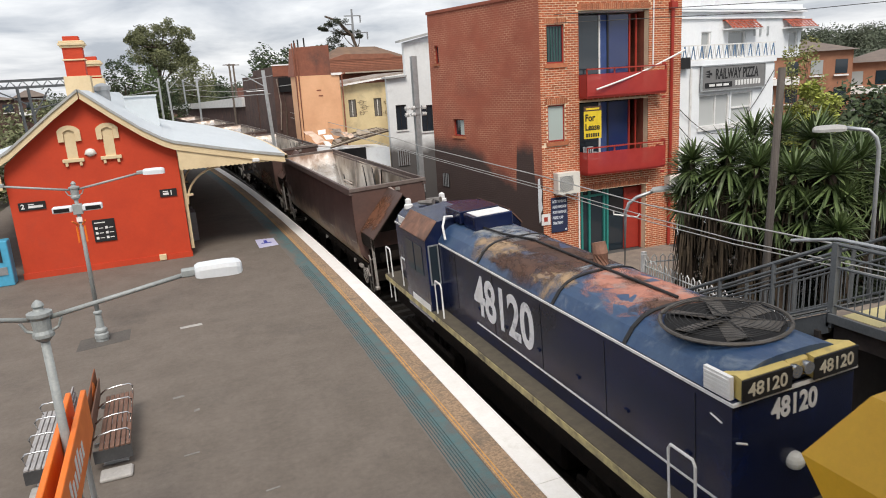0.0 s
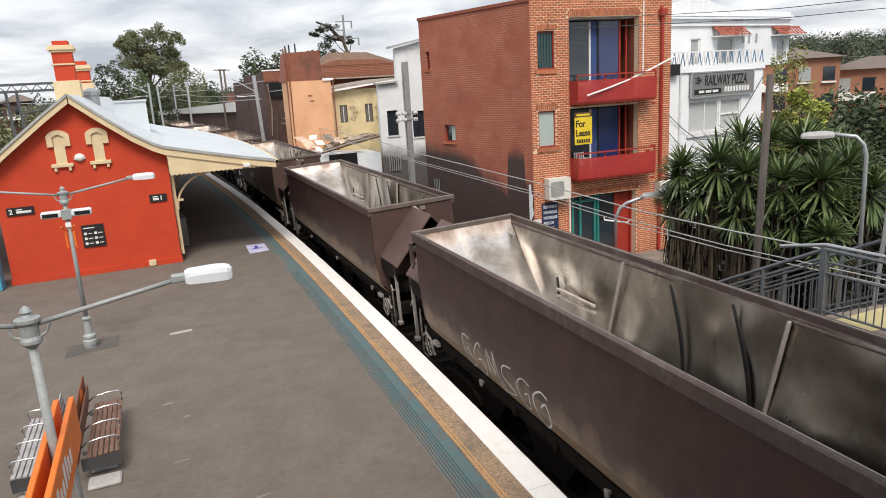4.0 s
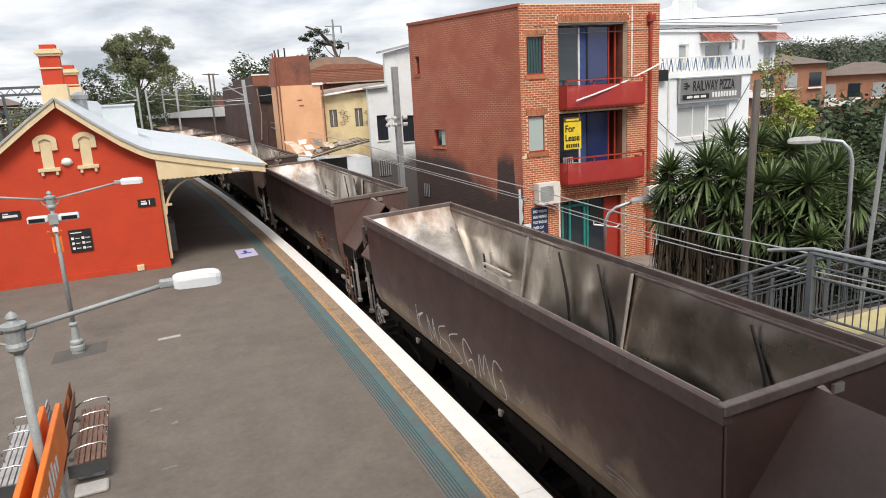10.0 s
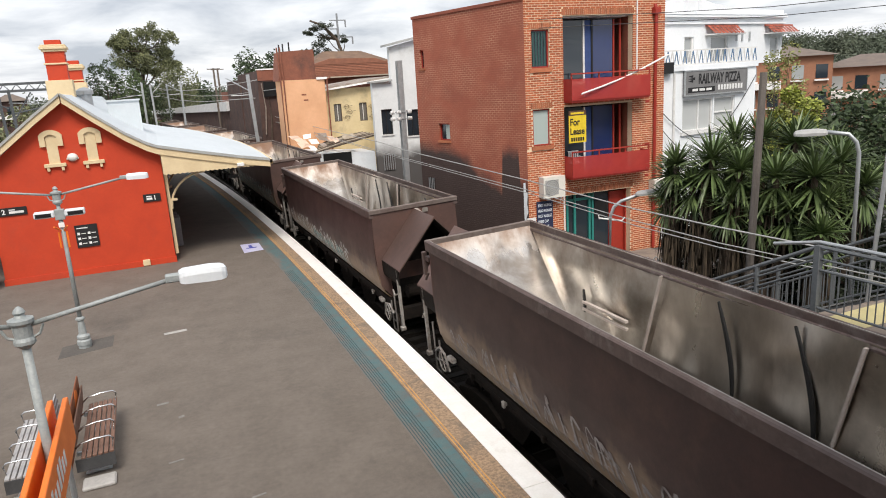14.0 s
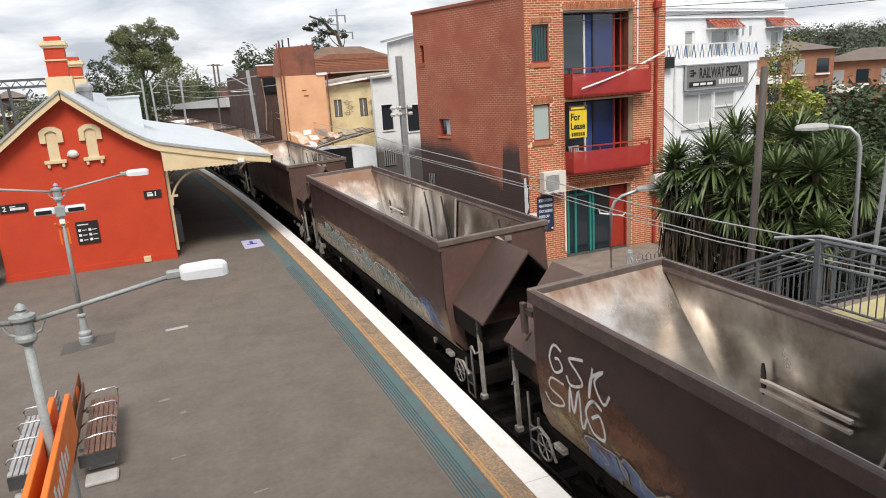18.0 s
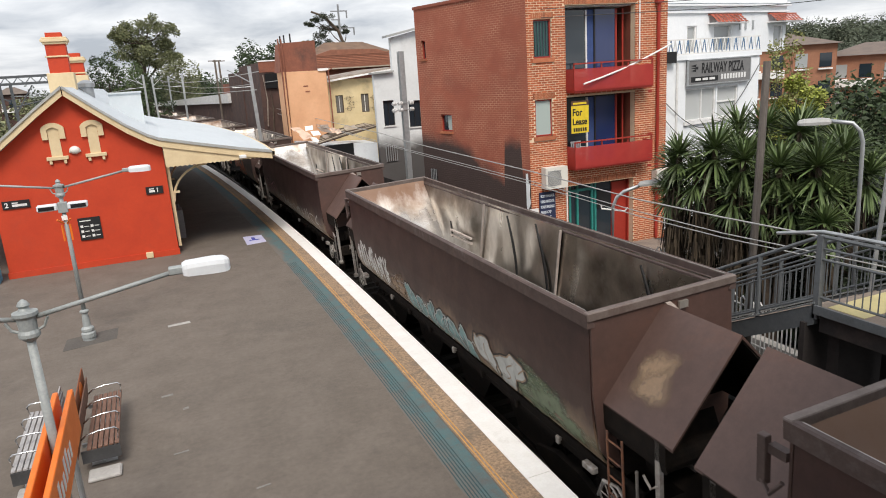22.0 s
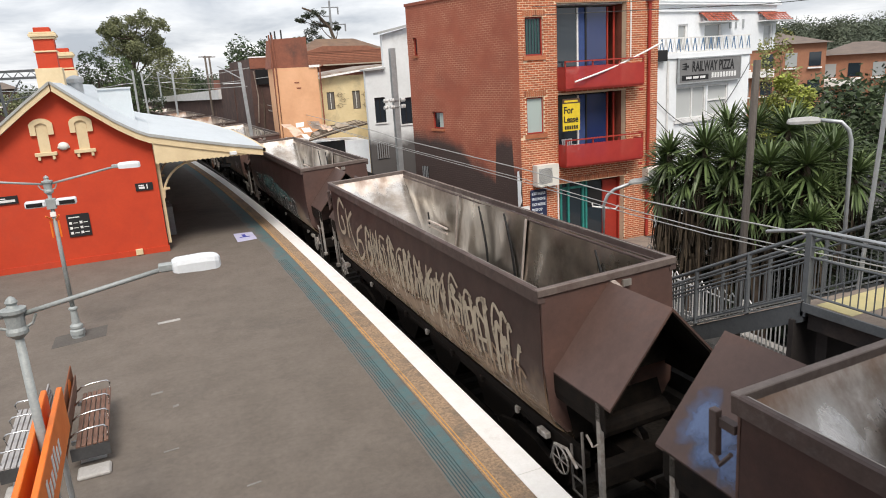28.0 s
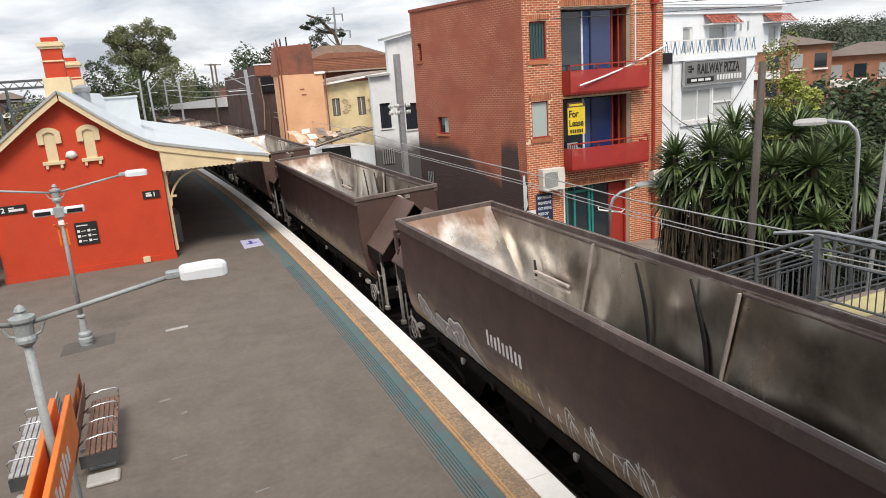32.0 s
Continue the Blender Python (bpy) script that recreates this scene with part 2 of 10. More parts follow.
M = {
    "asphalt": surface("asphalt", (0.138, 0.116, 0.096), (0.173, 0.147, 0.124), 1.1, 0.85, bump=0.5, grain=110, stain=(0.098, 0.085, 0.073), amount=0.26, stain_scale=0.3),
    "road": surface("road", (0.06, 0.06, 0.06), (0.09, 0.088, 0.085), 2.0, 0.85, bump=0.3, grain=90),
    # near-black ballast colour carries the shade under and between the wagons
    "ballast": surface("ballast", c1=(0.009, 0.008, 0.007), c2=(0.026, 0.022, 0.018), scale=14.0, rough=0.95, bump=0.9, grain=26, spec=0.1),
    "earth": surface("earth", (0.05, 0.042, 0.03), (0.09, 0.075, 0.05), 1.2, 0.95, bump=0.6, grain=12, stain=(0.04, 0.055, 0.02), amount=0.5, stain_scale=0.15),
    "coping": surface("coping_paint", (0.86, 0.85, 0.83), (0.8, 0.78, 0.75), 2.5, 0.6, bump=0.12, stain=(0.6, 0.57, 0.52), amount=0.08, stain_scale=1.2),
    "edge_brick": surface("platform_face", (0.05, 0.042, 0.036), (0.025, 0.022, 0.02), 3.0, 0.9, bump=0.4),
    "grit": surface("edge_grit", (0.44, 0.3, 0.19), (0.2, 0.145, 0.1), 16.0, 0.9, bump=0.8, grain=45, stain=(0.14, 0.12, 0.1), amount=0.45, stain_scale=1.5),
    "teal": surface("teal_paint", (0.075, 0.15, 0.16), (0.11, 0.155, 0.155), 5.0, 0.7, bump=0.2, stain=(0.12, 0.115, 0.11), amount=0.55, stain_scale=2.2),
    "yellow_line": surface("yellow_line", (0.62, 0.34, 0.09), (0.5, 0.26, 0.08), 6.0, 0.7, stain=(0.15, 0.12, 0.1), amount=0.2, stain_scale=3.0),
    "concrete": surface("concrete", (0.44, 0.42, 0.4), (0.34, 0.33, 0.31), 2.0, 0.85, bump=0.25, stain=(0.16, 0.15, 0.14), amount=0.25),
    "rail": surface("rail_steel", (0.12, 0.1, 0.09), (0.06, 0.045, 0.035), 8, 0.4, 0.9),
    # sleeper colour is darkened likewise for the shaded gap between wagons
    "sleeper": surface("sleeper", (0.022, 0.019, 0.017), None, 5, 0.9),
    "station_red": surface("station_red", (0.54, 0.05, 0.012), (0.48, 0.042, 0.011), 1.2, 0.6, bump=0.15, stain=(0.42, 0.05, 0.022), amount=0.28, stain_scale=0.5),
    "cream": surface("cream_paint", (0.72, 0.58, 0.36), (0.64, 0.5, 0.3), 2.0, 0.55, bump=0.08),
    "roof_metal": surface("roof_metal", (0.64, 0.69, 0.72), (0.58, 0.63, 0.66), 0.8, 0.45, 0.2, bump=0.05, stretch=(1, 0.2, 1)),
    "gutter": surface("gutter_grey", (0.42, 0.43, 0.42), None, 2, 0.5),
    # near-black colour puts the shade of openings into the surface
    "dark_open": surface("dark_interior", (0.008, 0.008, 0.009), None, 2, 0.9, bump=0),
    "brick": surface("orange_brick", (0.47, 0.125, 0.048), (0.38, 0.095, 0.04), 6, 0.8, bump=0.3, each=0.22),
    "mortar": surface("mortar", (0.84, 0.68, 0.48), (0.76, 0.6, 0.42), 4, 0.9, bump=0.3),
    "soldier": surface("soldier_brick", (0.42, 0.15, 0.07), (0.34, 0.11, 0.055), 6, 0.8, bump=0.3, each=0.25),
    "painted_brick": surface("painted_brick", (0.29, 0.085, 0.05), (0.24, 0.07, 0.042), 1.5, 0.75, bump=0.1, stain=(0.2, 0.062, 0.04), amount=0.3, stain_scale=0.5),
    "soot": surface("soot_and_shade", (0.04, 0.033, 0.031), (0.03, 0.025, 0.024), 1.5, 0.85, bump=0.15, stain=(0.09, 0.06, 0.05), amount=0.3, stain_scale=0.7),
    "red_paint": surface("red_paint", (0.38, 0.035, 0.02), (0.32, 0.03, 0.018), 3, 0.5, bump=0.05),
    "white_wall": surface("white_wall", (0.84, 0.87, 0.89), (0.78, 0.81, 0.84), 1.0, 0.7, bump=0.1, stain=(0.55, 0.55, 0.54), amount=0.16, stain_scale=0.5),
    "white_paint": surface("white_paint", (0.8, 0.8, 0.79), None, 3, 0.45, bump=0.03),
    "grey_paint": surface("grey_paint", (0.3, 0.31, 0.32), (0.24, 0.25, 0.26), 3, 0.5, 0.3, bump=0.05),
    "galv": surface("galvanised_steel", (0.52, 0.54, 0.55), (0.4, 0.42, 0.43), 4, 0.4, 0.7, bump=0.05),
    "orange_wall": surface("peach_wall", (0.74, 0.42, 0.24), (0.66, 0.36, 0.2), 0.8, 0.8, bump=0.15, stain=(0.5, 0.28, 0.17), amount=0.25, stain_scale=0.4),
    "yellow_wall": surface("yellow_wall", (0.72, 0.6, 0.36), (0.64, 0.52, 0.3), 1.0, 0.8, bump=0.15, stain=(0.36, 0.3, 0.2), amount=0.3),
    "old_brick": surface("old_brick", (0.27, 0.1, 0.06), (0.2, 0.075, 0.05), 2, 0.9, bump=0.4, stain=(0.1, 0.055, 0.045), amount=0.35, stain_scale=0.5),
    "dark_brick": surface("dark_brick", (0.1, 0.055, 0.045), (0.06, 0.04, 0.036), 1.2, 0.9, bump=0.4, stain=(0.2, 0.13, 0.09), amount=0.2),
    "tile": surface("roof_tile", (0.3, 0.13, 0.08), (0.22, 0.1, 0.065), 3, 0.8, bump=0.3, each=0.2),
    "window": glass("window_glass"),
    "blue_blind": surface("blue_curtain", (0.04, 0.075, 0.22), (0.03, 0.06, 0.18), 4, 0.6, bump=0.03),
    "pale_blind": surface("pale_blind", (0.5, 0.58, 0.55), None, 3, 0.6, bump=0.03),
    "sign_blue": surface("sign_blue", (0.02, 0.03, 0.08), None, 3, 0.5, bump=0),
    "sign_yellow": surface("sign_yellow", (0.85, 0.62, 0.03), None, 3, 0.5, bump=0),
    "sign_grey": surface("sign_grey", (0.2, 0.2, 0.2), (0.17, 0.17, 0.17), 3, 0.5, bump=0),
    "black": surface("black_paint", (0.012, 0.012, 0.013), None, 3, 0.5, bump=0.02),
    "teal_frame": surface("teal_frame", (0.03, 0.25, 0.22), None, 3, 0.4, bump=0),
    # rolling stock
    "wagon": surface("wagon_brown", (0.054, 0.026, 0.022), (0.038, 0.019, 0.017), 1.6, 0.4, bump=0.08, grain=30, stain=(0.075, 0.04, 0.03), amount=0.28, stain_scale=1.1, each=0.18),
    "wagon_rim": surface("wagon_rim", (0.115, 0.08, 0.071), (0.08, 0.056, 0.05), 3, 0.5, 0.2, bump=0.1, stain=(0.2, 0.17, 0.16), amount=0.25, stain_scale=2.0),
    "wagon_end": surface("wagon_end", (0.092, 0.05, 0.04), (0.066, 0.038, 0.032), 1.0, 0.5, bump=0.1, stain=(0.16, 0.068, 0.038), amount=0.3, stain_scale=0.5, each=0.3),
    "bare_steel": surface("bare_steel", (0.56, 0.53, 0.48), (0.25, 0.22, 0.19), 0.8, 0.22, 1.0, bump=0.2, grain=1.2, stain=(0.13, 0.09, 0.06), amount=0.42, stain_scale=0.6, rough2=0.38, each=0.15),
    # pale blotches in mid_steel and dark_steel are painted-in sky highlights
    "mid_steel": surface("mid_steel", (0.78, 0.74, 0.68), (0.3, 0.265, 0.23), 0.6, 0.2, 1.0, bump=0.25, grain=1.2, stain=(0.84, 0.8, 0.74), amount=0.35, stain_scale=0.5, stretch=(1, 1, 0.5), rough2=0.4, each=0.15),
    "dark_steel": surface("dark_steel", (0.6, 0.55, 0.49), (0.25, 0.22, 0.19), 0.7, 0.2, 1.0, bump=0.25, grain=1.2, stain=(0.72, 0.68, 0.62), amount=0.25, stain_scale=0.6, rough2=0.38, each=0.15),
    # lowered to near-black so the shade beneath the wagons sits in the colour
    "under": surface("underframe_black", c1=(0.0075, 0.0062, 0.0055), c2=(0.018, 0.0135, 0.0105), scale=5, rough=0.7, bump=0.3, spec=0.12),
    "silver": surface("silver_gear", (0.3, 0.28, 0.26), (0.18, 0.16, 0.145), 6, 0.45, 0.6),
    "loco_blue": surface("loco_blue", (0.007, 0.014, 0.058), (0.0035, 0.006, 0.02), 0.55, 0.16, bump=0.05, stain=(0.009, 0.01, 0.022), amount=0.35, stain_scale=0.6),
    "loco_roof": surface("loco_roof", (0.018, 0.05, 0.125), (0.05, 0.09, 0.16), 1.6, 0.32, bump=0.1, stain=(0.2, 0.24, 0.28), amount=0.2, stain_scale=2.2),
    "rust_roof": surface("rust_roof", (0.15, 0.075, 0.05), (0.3, 0.16, 0.11), 1.6, 0.7, bump=0.2, stain=(0.06, 0.045, 0.04), amount=0.5, stain_scale=1.2),
    "pink_roof": surface("primer_roof", (0.56, 0.25, 0.18), (0.4, 0.17, 0.12), 4.5, 0.7, bump=0.1, stain=(0.36, 0.34, 0.33), amount=0.4, stain_scale=3.5),
    "loco_yellow": surface("loco_yellow", (0.75, 0.42, 0.02), (0.7, 0.38, 0.02), 2, 0.4, bump=0.03),
    "frame_yellow": surface("frame_cream", (0.5, 0.43, 0.2), (0.3, 0.25, 0.14), 4, 0.6, stain=(0.05, 0.045, 0.04), amount=0.5, stain_scale=2),
    "walk": surface("walkway", (0.1, 0.085, 0.06), (0.07, 0.06, 0.045), 4, 0.8, bump=0.2),
    "lamp_glass": surface("lamp_glass", (0.8, 0.8, 0.75), None, 3, 0.15, bump=0),
    "leaf": surface("leaf_green", (0.055, 0.09, 0.028), (0.09, 0.125, 0.042), 3, 0.6, bump=0, each=0.5),
    "leaf_dark": surface("leaf_dark", (0.032, 0.055, 0.022), (0.056, 0.08, 0.03), 3, 0.6, bump=0, each=0.5),
    "leaf_lime": surface("leaf_lime", (0.36, 0.39, 0.085), (0.24, 0.28, 0.05), 3, 0.6, bump=0, each=0.4),
    "yucca": surface("yucca_leaf", (0.06, 0.095, 0.032), (0.125, 0.17, 0.062), 1.2, 0.34, bump=0, each=0.45),
    "dead_leaf": surface("dead_leaf", (0.085, 0.063, 0.04), (0.045, 0.033, 0.022), 3, 0.9, bump=0, each=0.5),
    "bark": surface("bark", (0.12, 0.09, 0.065), (0.07, 0.05, 0.04), 6, 0.95, bump=0.6, grain=20),
    "pole_wood": surface("pole_wood", (0.17, 0.14, 0.115), (0.1, 0.08, 0.065), 3, 0.9, bump=0.4, grain=15, stretch=(6, 6, 0.5)),
    "orange": surface("orange_panel", (0.85, 0.2, 0.015), (0.75, 0.16, 0.012), 2, 0.4, bump=0.02),
    "bench_wood": surface("bench_wood", (0.21, 0.115, 0.08), (0.14, 0.075, 0.052), 4, 0.55, bump=0.1, stretch=(6, 1, 6)),
    "bench_board": surface("bench_board", (0.25, 0.07, 0.02), (0.18, 0.055, 0.02), 2, 0.5, bump=0.03),
    "chrome": surface("chrome", (0.75, 0.75, 0.75), None, 4, 0.15, 1.0, bump=0),
    "blue_machine": surface("machine_blue", (0.08, 0.4, 0.62), None, 3, 0.4, bump=0),
    "far_brick": surface("far_brick", (0.36, 0.17, 0.1), (0.3, 0.14, 0.085), 1.5, 0.9, bump=0.1),
    "far_roof": surface("far_roof", (0.19, 0.15, 0.125), (0.14, 0.115, 0.1), 1, 0.9, bump=0.1),
    "corrugated": surface("corrugated_iron", (0.4, 0.36, 0.32), (0.26, 0.2, 0.16), 1.5, 0.6, 0.3, stain=(0.2, 0.11, 0.07), amount=0.4),
    "wire": surface("wire", (0.5, 0.5, 0.48), None, 3, 0.5, 0.4, bump=0),
    "wire_dark": surface("wire_dark", (0.06, 0.06, 0.06), None, 3, 0.6, bump=0),
}


# ---------------------------------------------------------------- mesh helpers
def bm_new():
    return bmesh.new()


def box(bm, x0, x1, y0, y1, z0, z1, m=None, bevel=0.0):
    vs = [bm.verts.new((x, y, z)) for x in (x0, x1) for y in (y0, y1) for z in (z0, z1)]
    fs = [bm.faces.new([vs[i] for i in q]) for q in ((0, 1, 3, 2), (4, 6, 7, 5), (0, 4, 5, 1), (2, 3, 7, 6), (0, 2, 6, 4), (1, 5, 7, 3))]
    if bevel:
        es = list({e for f in fs for e in f.edges})
        r = bmesh.ops.bevel(bm, geom=es, offset=bevel, segments=1, affect="EDGES")
        vs = list({v for f in r["faces"] for v in f.verts} | {v for v in vs if v.is_valid})
    if m is not None:
        bmesh.ops.transform(bm, matrix=m, verts=vs)
    return vs


def prism(bm, poly, a0, a1, axis="y"):
    """A polygon given in the two other axes' order (x z for y, y z for x, x y for z), drawn from a0 to a1."""
    def at(p, a):
        return {"y": (p[0], a, p[1]), "x": (a, p[0], p[1]), "z": (p[0], p[1], a)}[axis]
    lo = [bm.verts.new(at(p, a0)) for p in poly]
    hi = [bm.verts.new(at(p, a1)) for p in poly]
    n = len(poly)
    bm.faces.new(lo)
    bm.faces.new(hi[::-1])
    for i in range(n):
        bm.faces.new([lo[i], hi[i], hi[(i + 1) % n], lo[(i + 1) % n]])
    return lo + hi


def tube(bm, points, r, n=8, r_end=None, cap=True):
    """A round bar along points, tapering to r_end."""
    pts = [Vector(p) for p in points]
    rings = []
    for i, p in enumerate(pts):
        d = (pts[min(i + 1, len(pts) - 1)] - pts[max(i - 1, 0)]).normalized()
        side = d.cross(Vector((0, 0, 1)))
        if side.length < 1e-3:
            side = d.cross(Vector((1, 0, 0)))
        side.normalize()
        up = side.cross(d)
        rad = r if r_end is None else r + (r_end - r) * i / (len(pts) - 1)
        rings.append([bm.verts.new(p + side * math.cos(2 * math.pi * k / n) * rad + up * math.sin(2 * math.pi * k / n) * rad) for k in range(n)])
    for a, b in zip(rings, rings[1:]):
        for k in range(n):
            bm.faces.new([a[k], a[(k + 1) % n], b[(k + 1) % n], b[k]])
    if cap:
        bm.faces.new(rings[0][::-1])
        bm.faces.new(rings[-1])
    return [v for ring in rings for v in ring]


def lathe(bm, profile, n=14, centre=(0, 0)):
    """Rings of (radius, z) about a vertical axis."""
    rings = [[bm.verts.new((centre[0] + r * math.cos(2 * math.pi * k / n), centre[1] + r * math.sin(2 * math.pi * k / n), z)) for k in range(n)] for r, z in profile]
    for a, b in zip(rings, rings[1:]):
        for k in range(n):
            bm.faces.new([a[k], a[(k + 1) % n], b[(k + 1) % n], b[k]])
    bm.faces.new(rings[0][::-1])
    bm.faces.new(rings[-1])


def sheet(bm, grid):
    """Faces over a grid of rows of points."""
    vs = [[bm.verts.new(p) for p in row] for row in grid]
    for a, b in zip(vs, vs[1:]):
        for i in range(len(a) - 1):
            bm.faces.new([a[i], a[i + 1], b[i + 1], b[i]])
    return vs


def mesh_of(name, bm, material, smooth=False):
    bmesh.ops.recalc_face_normals(bm, faces=bm.faces)
    me = bpy.data.meshes.new(name)
    bm.to_mesh(me)
    bm.free()
    me.materials.append(M[material] if isinstance(material, str) else material)
    if smooth:
        me.polygons.foreach_set("use_smooth", [True] * len(me.polygons))
    return me


def part(name, bm, material, parent=None, label="", m=None, smooth=False):
    """Links a bmesh as one mesh object under a thing or under a part."""
    ob = new(name, mesh_of(name, bm, material, smooth))
    ob.parent = parent
    if m is not None:
        ob.matrix_basis = m
    if label:
        tagged(ob, label)
    return ob


def thing(name, label, category, m=None, group="", kind=""):
    e = new(name)
    e.empty_display_size = 0.2
    if m is not None:
        e.matrix_basis = m
    return tagged(e, label, category, group, kind)


def structure(name, bm, material, label, category, smooth=False):
    return tagged(part(name, bm, material, smooth=smooth), label, category, kind="structure")


def words(name, text, size, material, parent, m, width=None, depth=0.004, bold=0.0):
    """Lettering as a flat mesh, its left end at the pose's origin, reading along x, standing along y."""
    cu = bpy.data.curves.new(name, "FONT")
    cu.body, cu.size, cu.extrude, cu.offset = text, size, depth, bold
    tmp = bpy.data.objects.new(name, cu)
    me = bpy.data.meshes.new_from_object(tmp)
    bpy.data.objects.remove(tmp)
    bpy.data.curves.remove(cu)
    xs = [v.co.x for v in me.vertices]
    lo, hi = min(xs), max(xs)
    k = (width / (hi - lo)) if width else 1.0
    for v in me.vertices:
        v.co.x = (v.co.x - lo) * k
    me.materials.clear()
    me.materials.append(M[material])
    ob = new(name, me)
    ob.parent = parent
    ob.matrix_basis = m
    return ob


def wall_box(bm, u0, u1, z0, z1, holes, put, t=0.25):
    """A wall of thickness t with openings through it; put(u, d, z) gives a place d behind the face."""
    us = sorted({u0, u1, *[h[0] for h in holes], *[h[1] for h in holes]})
    zs = sorted({z0, z1, *[h[2] for h in holes], *[h[3] for h in holes]})
    solid = lambda i, j: 0 <= i < len(us) - 1 and 0 <= j < len(zs) - 1 and not any(h[0] < (us[i] + us[i + 1]) / 2 < h[1] and h[2] < (zs[j] + zs[j + 1]) / 2 < h[3] for h in holes)
    quad = lambda *ps: bm.faces.new([bm.verts.new(put(*p)) for p in ps])
    for i in range(len(us) - 1):
        for j in range(len(zs) - 1):
            if not solid(i, j):
                continue
            a, b, c, d = us[i], us[i + 1], zs[j], zs[j + 1]
            quad((a, 0, c), (b, 0, c), (b, 0, d), (a, 0, d))
            quad((a, t, d), (b, t, d), (b, t, c), (a, t, c))
            if not solid(i - 1, j):
                quad((a, t, c), (a, 0, c), (a, 0, d), (a, t, d))
            if not solid(i + 1, j):
                quad((b, 0, c), (b, t, c), (b, t, d), (b, 0, d))
            if not solid(i, j - 1):
                quad((a, t, c), (b, t, c), (b, 0, c), (a, 0, c))
            if not solid(i, j + 1):
                quad((a, 0, d), (b, 0, d), (b, t, d), (a, t, d))
    bmesh.ops.remove_doubles(bm, verts=bm.verts, dist=1e-4)


# ---------------------------------------------------------------- the line of the track
def edge_x(y):
    """The platform's edge."""
    return 5.17 + 0.0478 * y - 0.00086 * y * y


TRACK = [(-760, -60.0), (-700, -54.0), (-400, -28.0), (-200, -9.5), (-90, 2.3), (-45, 5.5), (-15, 6.72), (0, 7.09), (10, 7.31), (20, 7.48), (30, 7.57), (45, 7.55), (60, 7.34), (76, 6.75), (93, 5.65), (112, 4.25), (132, 2.4), (170, -2.1), (230, -10.4), (330, -25.0), (700, -80.0)]
CANT = 2.5  # degrees by which the track leans into its curve, towards the platform


def track_x(y):
    """The track's centre line, smooth through its marks."""
    i = max(1, min(len(TRACK) - 3, next((k for k in range(len(TRACK) - 1) if TRACK[k + 1][0] > y), len(TRACK) - 2)))
    (y0, a), (y1, b), (y2, c), (y3, d) = TRACK[i - 1:i + 3]
    u = (y - y1) / (y2 - y1)
    m1, m2 = (c - a) / (y2 - y0) * (y2 - y1), (d - b) / (y3 - y1) * (y2 - y1)
    return (2 * u**3 - 3 * u**2 + 1) * b + (u**3 - 2 * u**2 + u) * m1 + (3 * u**2 - 2 * u**3) * c + (u**3 - u**2) * m2


_YS = np.arange(-699, 690, 0.5)
_XS = np.array([track_x(y) for y in _YS])
_S = np.concatenate([[0], np.cumsum(np.hypot(np.diff(_XS), np.diff(_YS)))])
_S -= np.interp(0, _YS, _S)
RAIL = -1.1


def on_track(s, half=5.0):
    """The pose of a vehicle whose middle is s metres along the line from the bridge."""
    y = [float(np.interp(s + d, _S, _YS)) for d in (-half, half)]
    a, b = Vector((track_x(y[0]), y[0], RAIL)), Vector((track_x(y[1]), y[1], RAIL))
    d = b - a
    return Matrix.Translation((a + b) / 2) @ pose(0, 0, 0, 0, -CANT, math.degrees(math.atan2(-d.x, d.y)))


